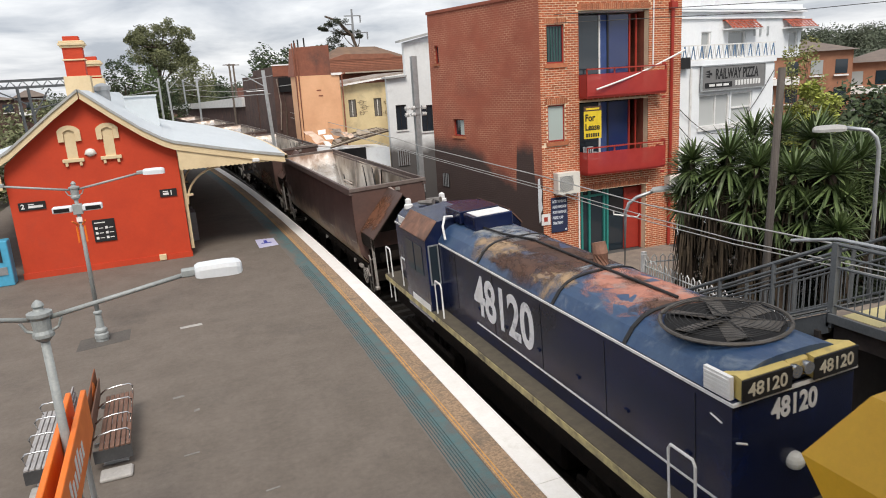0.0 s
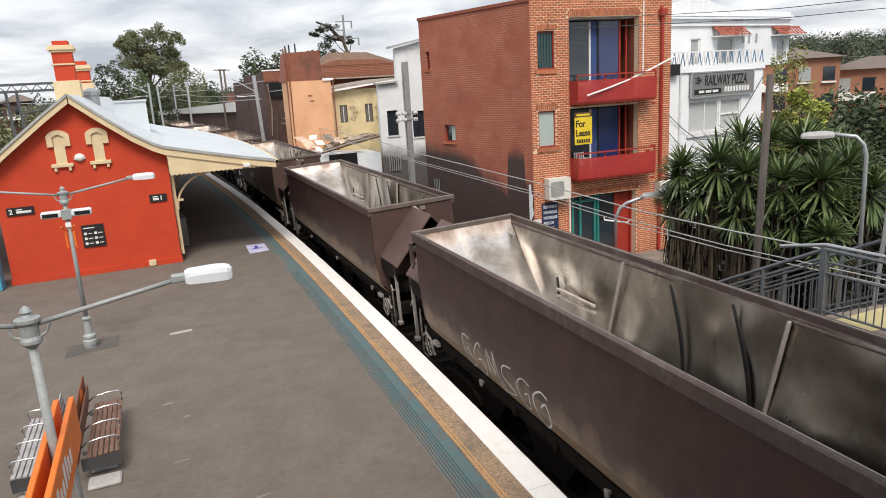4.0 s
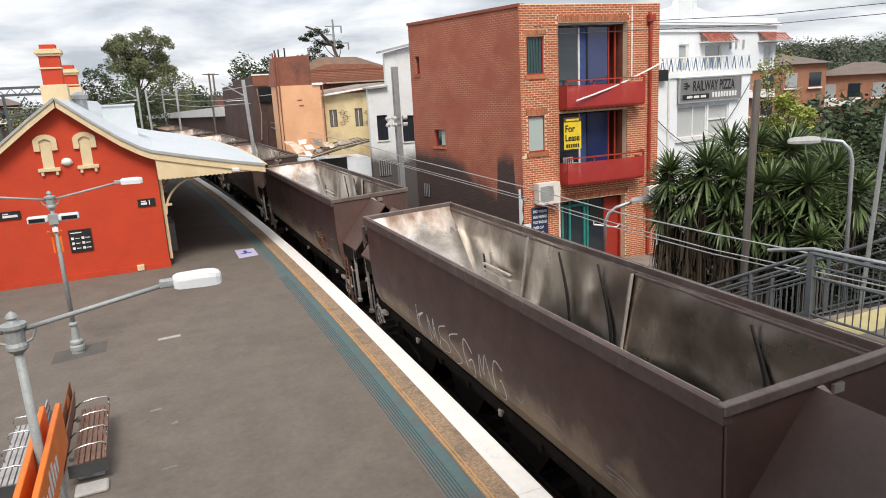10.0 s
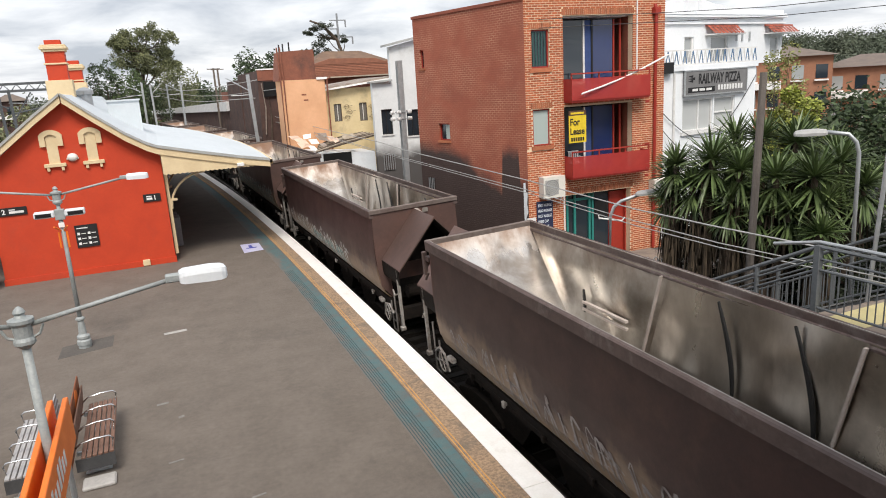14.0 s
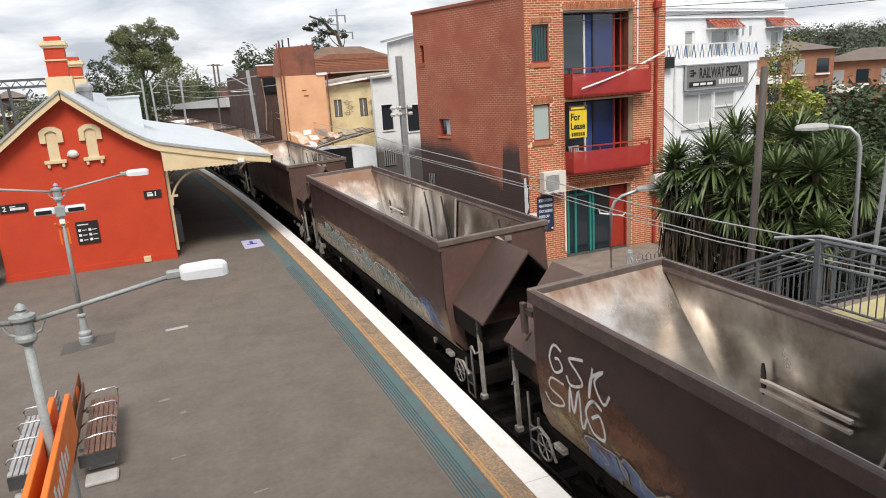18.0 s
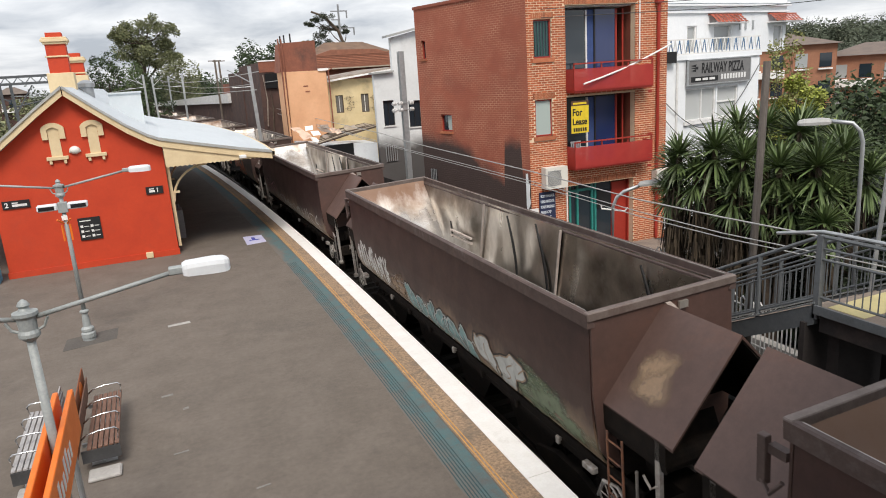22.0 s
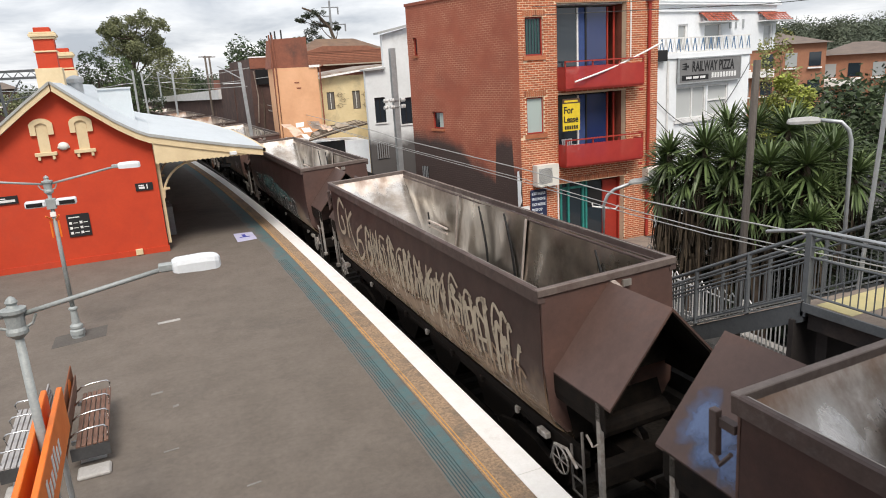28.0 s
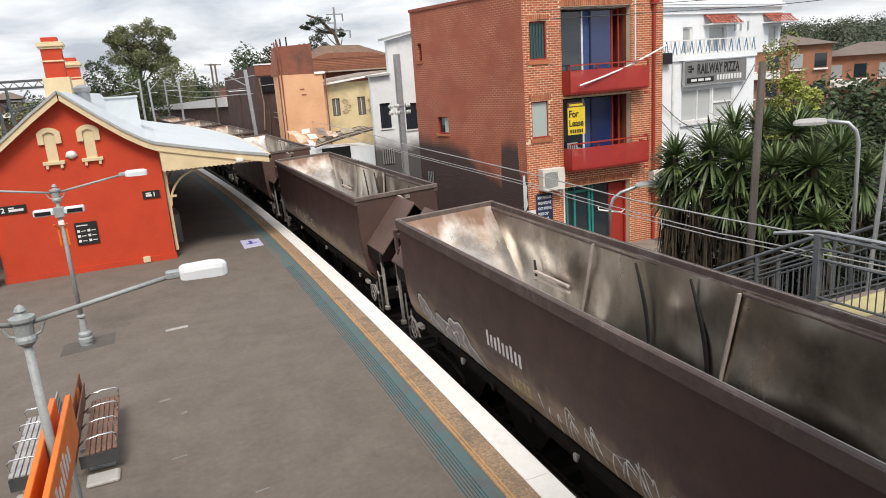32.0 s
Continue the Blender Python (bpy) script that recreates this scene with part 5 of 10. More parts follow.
            for q in ((0, 1, 3, 2), (4, 6, 7, 5), (0, 4, 5, 1), (2, 3, 7, 6), (0, 2, 6, 4), (1, 5, 7, 3)):
                bm.faces.new([p[i] for i in q])
            part("inner_rib", bm, "pale_steel", w, "bright worn rib")
    for e in (-1, 1):
        bm = bm_new()
        box(bm, -HW + 0.003, HW - 0.003, e * (HL - 0.1), e * (HL + 0.025), RIM - 0.13, RIM + 0.005, bevel=0.012)
        part("end_rail", bm, "wagon_rim_pale", w, "pale scoured end rail")
        bm = bm_new()
        prism(bm, [(-1.37, 4.2), (1.37, 4.2), (1.39, 2.9), (1.31, 1.9), (1.0, 1.5), (-1.0, 1.5), (-1.31, 1.9), (-1.39, 2.9)], e * (HL - 0.06), e * (HL - 0.02))
        part("end_sheet", bm, "wagon_end", w, "rusty end sheet")
        # slope sheet inside
        bm = bm_new()
        rows = []
        prof = ((HL - 0.09, 4.2), (HL - 0.25, 3.95), (HL - 0.8, 3.35), (HL - 1.6, 2.5), (HL - 3.2, 1.0))
        for i in range(17):
            f = i / 16 * (len(prof) - 1)
            k = min(int(f), len(prof) - 2)
            y, z = (prof[k][j] + (prof[k + 1][j] - prof[k][j]) * (f - k) for j in (0, 1))
            half = 1.335 if z > 1.9 else 0.55 + 0.785 * (z - 1.0) / 0.9
            row = []
            for j in range(13):
                g = j / 6 - 1
                dent = 0.045 * noise.noise(Vector((g * 2.1, y * 0.9, 3.3 * e))) * min(1, 5 * (1 - abs(g))) * min(1, i / 3)
                row.append((half * g, e * y, z + dent))
            rows.append(row)
        sheet(bm, rows)
        part("slope_sheet", bm, "slope_steel", w, "bright scoured slope sheet", smooth=True)
        # gabled hood over the end gear
        bm = bm_new()
        y0, y1 = HL - 0.04, HL + 1.58
        ridge, eave, hw = 4.14, 2.76, 1.22
        top = [(-hw, eave), (0, ridge), (hw, eave)]
        under = [(hw, eave - 0.045), (0, ridge - 0.055), (-hw, eave - 0.045)]
        prism(bm, top + under, e * y0, e * y1)
        part("end_hood", bm, "hood", w, "rust-brown gabled end hood")
        # black sheets put the shade under the hood into their colour
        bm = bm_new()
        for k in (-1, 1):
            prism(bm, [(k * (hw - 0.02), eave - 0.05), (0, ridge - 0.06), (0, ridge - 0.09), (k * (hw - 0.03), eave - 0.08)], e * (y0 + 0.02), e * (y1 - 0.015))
        part("hood_lining", bm, "under", w, "black sheet painted as the shade under the hood")
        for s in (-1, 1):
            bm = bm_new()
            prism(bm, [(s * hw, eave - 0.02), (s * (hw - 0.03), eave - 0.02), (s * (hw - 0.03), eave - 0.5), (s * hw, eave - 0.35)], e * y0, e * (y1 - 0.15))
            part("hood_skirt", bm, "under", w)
        # pale plate painted as the lit hood edge where the ridge meets the end sheet
        bm = bm_new()
        prism(bm, [(0.0, ridge + 0.01), (0.1, ridge + 0.01), (0.86, ridge - 0.78), (0.72, ridge - 0.8)], e * (HL - 0.015), e * (HL + 0.03))
        part("gusset", bm, "pale_steel", w, "pale strip painted as the hood's lit inner edge")
        # black plate closing the hood, added as the shade inside it
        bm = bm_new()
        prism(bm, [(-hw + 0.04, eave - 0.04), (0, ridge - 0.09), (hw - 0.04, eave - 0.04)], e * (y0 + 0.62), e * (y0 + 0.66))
        part("hood_end", bm, "under", w, "black plate added as the shade inside the hood")
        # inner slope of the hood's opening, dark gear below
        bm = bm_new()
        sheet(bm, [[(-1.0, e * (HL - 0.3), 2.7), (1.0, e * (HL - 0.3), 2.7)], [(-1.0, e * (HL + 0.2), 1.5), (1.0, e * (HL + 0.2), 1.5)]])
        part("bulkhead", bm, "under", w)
        bm = bm_new()
        box(bm, -1.15, 1.15, e * (HL + 1.0), e * (HL + 1.25), 1.15, 1.5, bevel=0.01)
        part("headstock", bm, "under", w)
        bm = bm_new()
        box(bm, -0.12, 0.12, e * (HL + 1.25), e * (HL + 2.12), 0.75, 0.98, bevel=0.02)
        part("coupler", bm, "under", w, "dark steel coupler")
        bm = bm_new()
        tube(bm, [(-0.7, e * (HL + 0.5), 1.75), (0.7, e * (HL + 0.5), 1.75)], 0.2, 12)
        part("air_tank", bm, "under", w, "black air tank")
        # silver uprights and steps at the corners
        for s in (-1, 1):
            bm = bm_new()
            box(bm, s * 1.15, s * 1.22, e * (HL + 1.2), e * (HL + 1.3), 0.95, 2.72)
            box(bm, s * 1.12, s * 1.27, e * (HL + 1.17), e * (HL + 1.33), 0.85, 0.98, bevel=0.02)
            tube(bm, [(s * 1.22, e * (HL + 1.25), 2.0), (s * 1.3, e * (HL + 1.2), 1.95), (s * 1.31, e * (HL + 1.05), 2.1)], 0.022, 6)
            part("corner_post", bm, "bright_gear" if s < 0 else "under", w, "silver corner post" if s < 0 else "")
            bm = bm_new()
            tube(bm, [(s * 1.24, e * (HL - 0.25), 0.95), (s * 1.26, e * (HL - 0.05), 1.35), (s * 1.24, e * (HL + 0.3), 1.42), (s * 1.24, e * (HL + 0.62), 1.2)], 0.03, 6)
            box(bm, s * 1.18, s * 1.3, e * (HL - 0.62), e * (HL - 0.3), 1.3, 1.42, bevel=0.015)
            part("brake_rigging", bm, "bright_gear" if s < 0 else "under", w, "grey brake rigging" if s < 0 else "")
            bm = bm_new()
            tube(bm, [(s * 1.2, e * (HL + 0.75), 0.65), (s * 1.2, e * (HL + 0.75), 1.95)], 0.025, 6)
            tube(bm, [(s * 1.2, e * (HL + 0.4), 0.65), (s * 1.2, e * (HL + 0.4), 1.55)], 0.025, 6)
            for z in (0.65, 0.95, 1.25):
                tube(bm, [(s * 1.2, e * (HL + 0.4), z), (s * 1.2, e * (HL + 0.75), z)], 0.02, 6)
            part("step_iron", bm, "silver", w, "silver step iron")
    # rim bracket at the trailing corner, with its pin
    bm = bm_new()
    box(bm, -1.4, -1.3, HL + 0.0, HL + 0.24, 3.75, 3.86)
    box(bm, -1.44, -1.34, HL + 0.24, HL + 0.36, 3.35, 3.95, bevel=0.01)
    tube(bm, [(-1.42, HL + 0.02, 3.5), (-1.45, HL + 0.16, 3.3), (-1.42, HL + 0.3, 3.4)], 0.03, 6)
    part("latch_bracket", bm, "wagon_rim", w, "rusty latch bracket")
    bm = bm_new()
    box(bm, 0.25, 0.42, -HL - 0.05, -HL + 0.0, 4.0, 4.12)
    part("rim_plate", bm, "bright_steel", w)
    # hand brake wheels on the near corner
    for e in (-1, 1):
        bm = bm_new()
        c = Vector((-1.26, e * (HL + 0.1), 1.1))
        n = 16
        ring = [c + Vector((0, 0.26 * math.cos(2 * math.pi * k / n), 0.26 * math.sin(2 * math.pi * k / n))) for k in range(n + 1)]
        tube(bm, ring, 0.018, 6, cap=False)
        bw = part("brake_wheel", bm, "bright_gear", w, "silver hand brake wheel")
        for k in range(3):
            r = Vector((0, 0.26 * math.cos(math.pi * k / 3), 0.26 * math.sin(math.pi * k / 3)))
            bm = bm_new()
            tube(bm, [c - r, c + r], 0.012, 5)
            part("spoke", bm, "bright_gear", bw)
        bm = bm_new()
        tube(bm, [c, c + Vector((0.2, 0, 0))], 0.03, 6)
        part("spindle", bm, "bright_gear", bw)
    # straps and a gear rail hanging on the inner walls
    for y, z0, z1, bow in ((0.5, 2.3, 4.05, 0.3), (-1.0, 2.1, 4.1, 0.36), (4.5, 2.68, 3.2, 0.02), (-5.0, 2.4, 4.0, 0.35)):
        bm = bm_new()
        pts = [(y - bow * math.sin(math.pi * 0.62 * k / 8), z1 - (z1 - z0) * k / 8) for k in range(9)]
        rows = [[(1.21, a - h, b), (1.17, a - h, b), (1.17, a + h, b), (1.21, a + h, b), (1.21, a - h, b)] for i, (a, b) in enumerate(pts) for h in (0.014 + 0.024 * math.sin(math.pi * i / 8),)]
        sheet(bm, rows)
        part("inner_strap", bm, "black", w, "black hanging strap")
    bm = bm_new()
    for z in (2.74, 2.9):
        box(bm, 1.13, 1.2, 2.95, 4.5, z, z + 0.05)
    part("inner_bar", bm, "pale_steel", w, "pair of steel bars")
    # door gear knobs below the side
    for s in (-1, 1):
        for k in range(8):
            y = -5.6 + k * 1.6
            bm = bm_new()
            box(bm, s * 1.06, s * 1.2, y - 0.03, y + 0.03, 1.3, 1.36)
            box(bm, s * 1.18, s * 1.24, y - 0.05, y + 0.05, 1.25, 1.4, bevel=0.012)
            part("door_lever", bm, "bright_gear" if k % 3 == 0 else "under", w)
        bm = bm_new()
        tube(bm, [(s * 1.12, -6.2, 1.33), (s * 1.12, 6.2, 1.33)], 0.03, 6)
        part("door_shaft", bm, "under", w)
    # hopper pockets and centre sill
    for y in (-4.2, -1.4, 1.4, 4.2):
        bm = bm_new()
        prism(bm, [(y - 1.35, 1.5), (y + 1.35, 1.5), (y + 0.5, 0.45), (y - 0.5, 0.45)], -1.0, 1.0, "x")
        part("hopper_pocket", bm, "under", w)
    bm = bm_new()
    box(bm, -0.25, 0.25, -HL - 1.0, HL + 1.0, 0.8, 1.2)
    part("centre_sill", bm, "under", w)
    # bogies
    for y in (-5.6, 5.6):
        b = part("bogie", *(lambda q: (box(q, -0.95, 0.95, y - 0.25, y + 0.25, 0.35, 0.75), q)[1:])(bm_new()), "under", w)
        for s in (-1, 1):
            bm = bm_new()
            prism(bm, [(y - 1.15, 0.5), (y - 0.4, 0.25), (y + 0.4, 0.25), (y + 1.15, 0.5), (y + 1.1, 0.62), (y + 0.4, 0.8), (y - 0.4, 0.8), (y - 1.1, 0.62)], s * 0.95, s * 1.08, "x")
            part("side_frame", bm, "under", b)
            for d in (-0.87, 0.87):
                bm = bm_new()
                lathe(bm, [(0.42, -0.06), (0.45, 0.0), (0.4, 0.02), (0.4, 0.1), (0.08, 0.13)], 20)
                part("wheel", bm, "rail", b, "steel wheel", m=pose(s * 0.76, y + d, 0.43, 0, 90 * s, 0))
    return w


M["lamp_tray"] = surface("lamp_tray", (0.42, 0.42, 0.41), (0.36, 0.36, 0.35), 3, 0.5, bump=0.05)
M["bright_gear"] = surface("bright_gear", (0.46, 0.44, 0.41), (0.26, 0.22, 0.19), 7, 0.45, 0.4, stain=(0.1, 0.06, 0.04), amount=0.3, stain_scale=5)
M["pale_steel"] = surface("pale_steel", (0.62, 0.55, 0.5), (0.48, 0.4, 0.35), 3, 0.5, 0.1, bump=0.05)
M["bright_steel"] = surface("bright_steel", (0.5, 0.47, 0.43), (0.36, 0.32, 0.28), 3, 0.35, 0.7, bump=0.05)
M["slope_steel"] = surface("slope_steel", (0.9, 0.87, 0.83), (0.56, 0.51, 0.45), 0.7, 0.14, 1.0, bump=0.25, grain=1.0, stain=(0.2, 0.13, 0.08), amount=0.16, stain_scale=0.65, rough2=0.3, each=0.1)
M["wagon_rim_pale"] = surface("wagon_rim_pale", (0.22, 0.18, 0.16), (0.16, 0.125, 0.11), 3, 0.45, 0.4, bump=0.1, stain=(0.12, 0.08, 0.07), amount=0.4, stain_scale=2)
M["hood"] = surface("hood_brown", (0.105, 0.063, 0.052), (0.08, 0.05, 0.043), 0.9, 0.45, bump=0.08, stain=(0.15, 0.07, 0.045), amount=0.22, stain_scale=0.5, each=0.25)


def dusty(m, low, high, colour, strength, metal=0.0, spread=0.0):
    """Dried coal dust and rust in a ragged band along the lower sheet, its outline different on each wagon."""
    nt = m.node_tree
    lk = nt.links.new
    b = nt.nodes["Principled BSDF"]
    src = b.inputs["Base Color"].links[0].from_socket
    co = nt.nodes.new("ShaderNodeTexCoord")
    oi = nt.nodes.new("ShaderNodeObjectInfo")
    sh = nt.nodes.new("ShaderNodeVectorMath")
    sh.operation = "MULTIPLY_ADD"
    lk(oi.outputs["Random"], sh.inputs[0])
    sh.inputs[1].default_value = (0, 90, 0)
    lk(co.outputs["Object"], sh.inputs[2])
    mp = nt.nodes.new("ShaderNodeMapping")
    mp.inputs["Scale"].default_value = (1, 0.55, 0.35)
    lk(sh.outputs[0], mp.inputs[0])
    ns = nt.nodes.new("ShaderNodeTexNoise")
    ns.inputs["Scale"].default_value, ns.inputs["Detail"].default_value, ns.inputs["Roughness"].default_value = 1.6, 7.0, 0.62
    lk(mp.outputs[0], ns.inputs["Vector"])
    sp = nt.nodes.new("ShaderNodeSeparateXYZ")
    lk(co.outputs["Object"], sp.inputs[0])
    ad = nt.nodes.new("ShaderNodeMath")
    ad.operation = "MULTIPLY_ADD"
    lk(ns.outputs["Fac"], ad.inputs[0])
    ad.inputs[1].default_value = -2.2
    lk(sp.outputs["Z"], ad.inputs[2])
    some = nt.nodes.new("ShaderNodeMath")
    some.operation = "MULTIPLY_ADD"
    lk(oi.outputs["Random"], some.inputs[0])
    some.inputs[1].default_value = spread
    lk(ad.outputs[0], some.inputs[2])
    ad = some
    mr = nt.nodes.new("ShaderNodeMapRange")
    mr.inputs["From Min"].default_value, mr.inputs["From Max"].default_value = low - 1.1 + spread / 2, high - 1.1 + spread / 2
    mr.inputs["To Min"].default_value, mr.inputs["To Max"].default_value = strength, 0.0
    lk(ad.outputs[0], mr.inputs[0])
    mx = nt.nodes.new("ShaderNodeMix")
    mx.data_type = "RGBA"
    lk(mr.outputs[0], mx.inputs[0])
    lk(src, mx.inputs[6])
    mx.inputs[7].default_value = (*colour, 1)
    lk(mx.outputs[2], b.inputs["Base Color"])
    if metal:
        dull = nt.nodes.new("ShaderNodeMapRange")
        dull.inputs["To Min"].default_value, dull.inputs["To Max"].default_value = metal, 0.0
        lk(mr.outputs[0], dull.inputs[0])
        lk(dull.outputs[0], b.inputs["Metallic"])
        rg = nt.nodes.new("ShaderNodeMix")
        lk(mr.outputs[0], rg.inputs[0])
        lk(b.inputs["Roughness"].links[0].from_socket, rg.inputs[2])
        rg.inputs[3].default_value = 0.8
        lk(rg.outputs[0], b.inputs["Roughness"])


dusty(M["wagon"], 1.95, 2.5, (0.24, 0.165, 0.105), 0.85)
# rust on the slope's top, also painting in the darker reflections of near wagons
dusty(M["slope_steel"], 4.25, 3.4, (0.2, 0.095, 0.045), 0.9, 1.0, 0.9)
dusty(M["bare_steel"], 4.6, 3.5, (0.14, 0.085, 0.05), 0.8, 0.9)
WAGONS = 34
wagon = build_wagon()
wagons = [wagon] + [copy_thing(wagon, Matrix()) for _ in range(WAGONS - 1)]


def passed(t):
    """How many wagons' leading ends have gone by a mark 9 m beyond the bridge, at t seconds; the train gains a little speed."""
    return 0.2184 + 0.79219 * t + 0.0007535 * t * t


LOCO_S = 9.0 + 14.25 / 2  # middle of the first wagon when its end stands at the mark

# slack in the couplings: how far each wagon runs ahead of an even spacing
SLACK = {1: -0.1, 3: -0.25, 5: -0.2, 6: -0.15, 7: -0.4, 8: -0.25, 9: 0.11, 12: -0.4, 13: 0.12, 15: 0.09, 16: 0.12, 18: 0.65, 19: 0.28, 21: -0.2, 22: -0.17, 23: -0.15, 24: -0.35, 25: -0.32, 27: 0.2}


# ---------------------------------------------------------------- graffiti and worn patches on the wagons' platform sides
def spray(name, c, wear=0.3, rough=0.5):
    M[name] = surface(name, c, tuple(v * 0.82 for v in c), 4, rough, bump=0.04, stain=(0.065, 0.042, 0.037), amount=wear, stain_scale=4.5)


for _n, _c, _w in (("spray_white", (0.72, 0.72, 0.7), 0.3), ("spray_teal", (0.2, 0.36, 0.36), 0.5), ("spray_gold", (0.42, 0.32, 0.16), 0.5), ("spray_green", (0.2, 0.25, 0.16), 0.5),
                   ("spray_cream", (0.47, 0.4, 0.3), 0.34), ("spray_pink", (0.56, 0.32, 0.38), 0.35), ("spray_orange", (0.6, 0.2, 0.04), 0.32), ("spray_silver", (0.5, 0.52, 0.5), 0.22),
                   ("spray_blue", (0.14, 0.2, 0.36), 0.42), ("spray_tan", (0.34, 0.24, 0.16), 0.42), ("spray_grey", (0.28, 0.25, 0.24), 0.48), ("spray_rust", (0.2, 0.085, 0.045), 0.48), ("spray_red", (0.55, 0.13, 0.06), 0.25), ("spray_black", (0.02, 0.019, 0.019), 0.1)):
    spray(_n, _c, _w)
    spray(_n.replace("spray", "haze"), _c, 0.2)


def on_side(u, z, lift):
    """A place on the platform side; u runs from the far end (-7) to the near end (7)."""
    return (-side_at(max(1.5, min(4.1, z))) - lift, -u, z)


def on_hood(u, z, lift):
    """A place on the platform-side slope of the hood at the near end; u grows towards the near edge, z climbs."""
    f = (z - 2.76) / 1.38
    return (-1.22 * (1 - f) - lift * 0.75, -HL - u, z + lift * 0.66)


def on_tail(u, z, lift):
    """The same on the hood at the trailing end."""
    x, y, z = on_hood(u, z, lift)
    return (x, -y, z)


def ribbon(bm, pts, width, put, lift=0.008):
    """A flat stroke of paint along a smooth line."""
    pts = [Vector(p) for p in pts]
    fine = []
    for i in range(len(pts) - 1):
        a, b, c, d = pts[max(i - 1, 0)], pts[i], pts[i + 1], pts[min(i + 2, len(pts) - 1)]
        for k in range(4):
            t = k / 4
            fine.append(0.5 * (2 * b + (c - a) * t + (2 * a - 5 * b + 4 * c - d) * t * t + (3 * b - a - 3 * c + d) * t**3))
    fine.append(pts[-1])
    prev = None
    for i, p in enumerate(fine):
        d = fine[min(i + 1, len(fine) - 1)] - fine[max(i - 1, 0)]
        n = Vector((-d.y, d.x)).normalized() * width / 2 if d.length > 1e-6 else Vector((0, width / 2))
        row = [bm.verts.new(put((p + n).x, (p + n).y, lift)), bm.verts.new(put((p - n).x, (p - n).y, lift))]
        if prev:
            bm.faces.new([prev[0], prev[1], row[1], row[0]])
        prev = row


def blob(bm, u, z, a, b, put, rnd, lift=0.004, n=20, ragged=0.12, lean=0.0):
    """A rounded area of paint in rings that follow the sheet; its map runs from 0 in the middle to 1 at the rim."""
    n = max(n, 28)
    ph = [rnd.uniform(0, 6.3) for _ in range(4)]
    uv = bm.loops.layers.uv.verify()
    def rad(t):
        return 1 + ragged * (math.sin(2 * t + ph[0]) + 0.8 * math.sin(3 * t + ph[1]) + 0.5 * math.sin(5 * t + ph[2]) + 0.35 * math.sin(9 * t + ph[3]))
    rings = []
    for f in (0.0, 0.35, 0.7, 1.0):
        ring = []
        for k in range(1 if f == 0 else n):
            t = 2 * math.pi * k / n
            r = f * rad(t)
            ring.append(bm.verts.new(put(u + a * r * math.cos(t) + lean * f * math.sin(t), z + b * r * math.sin(t), lift)))
        rings.append((f, ring))
    for (f0, r0), (f1, r1) in zip(rings, rings[1:]):
        for k in range(n):
            j = (k + 1) % n
            fc = bm.faces.new([r0[0], r1[k], r1[j]] if f0 == 0 else [r0[k], r1[k], r1[j], r0[j]])
            for lp, f in zip(fc.loops, [f0, f1, f1] if f0 == 0 else [f0, f1, f1, f0]):
                lp[uv].uv = (f, 0.5)
    return [(u + a * rad(2 * math.pi * k / 24) * math.cos(2 * math.pi * k / 24) + lean * math.sin(2 * math.pi * k / 24), z + b * rad(2 * math.pi * k / 24) * math.sin(2 * math.pi * k / 24)) for k in range(25)]


def hazy(m):
    """Spray that thins out towards its rim and where it has worn."""
    nt = m.node_tree
    lk = nt.links.new
    co = nt.nodes.new("ShaderNodeTexCoord")
    sp = nt.nodes.new("ShaderNodeSeparateXYZ")
    lk(co.outputs["UV"], sp.inputs[0])
    ns = nt.nodes.new("ShaderNodeTexNoise")
    ns.inputs["Scale"].default_value, ns.inputs["Detail"].default_value, ns.inputs["Roughness"].default_value = 2.6, 8.0, 0.7
    lk(co.outputs["Object"], ns.inputs["Vector"])
    ad = nt.nodes.new("ShaderNodeMath")
    ad.operation = "MULTIPLY_ADD"
    lk(ns.outputs["Fac"], ad.inputs[0])
    ad.inputs[1].default_value = 1.5
    lk(sp.outputs["X"], ad.inputs[2])
    mr = nt.nodes.new("ShaderNodeMapRange")
    mr.inputs["From Min"].default_value, mr.inputs["From Max"].default_value = 1.1, 1.75
    mr.inputs["To Min"].default_value, mr.inputs["To Max"].default_value = 0.85, 0.0
    lk(ad.outputs[0], mr.inputs[0])
    lk(mr.outputs[0], nt.nodes["Principled BSDF"].inputs["Alpha"])


for _n in [k for k in M if k.startswith("haze_")]:
    hazy(M[_n])


def paint(w, bm, colour, label):
    tagged(part("graffiti", bm, "spray_" + colour, w), label, kind="stuff")


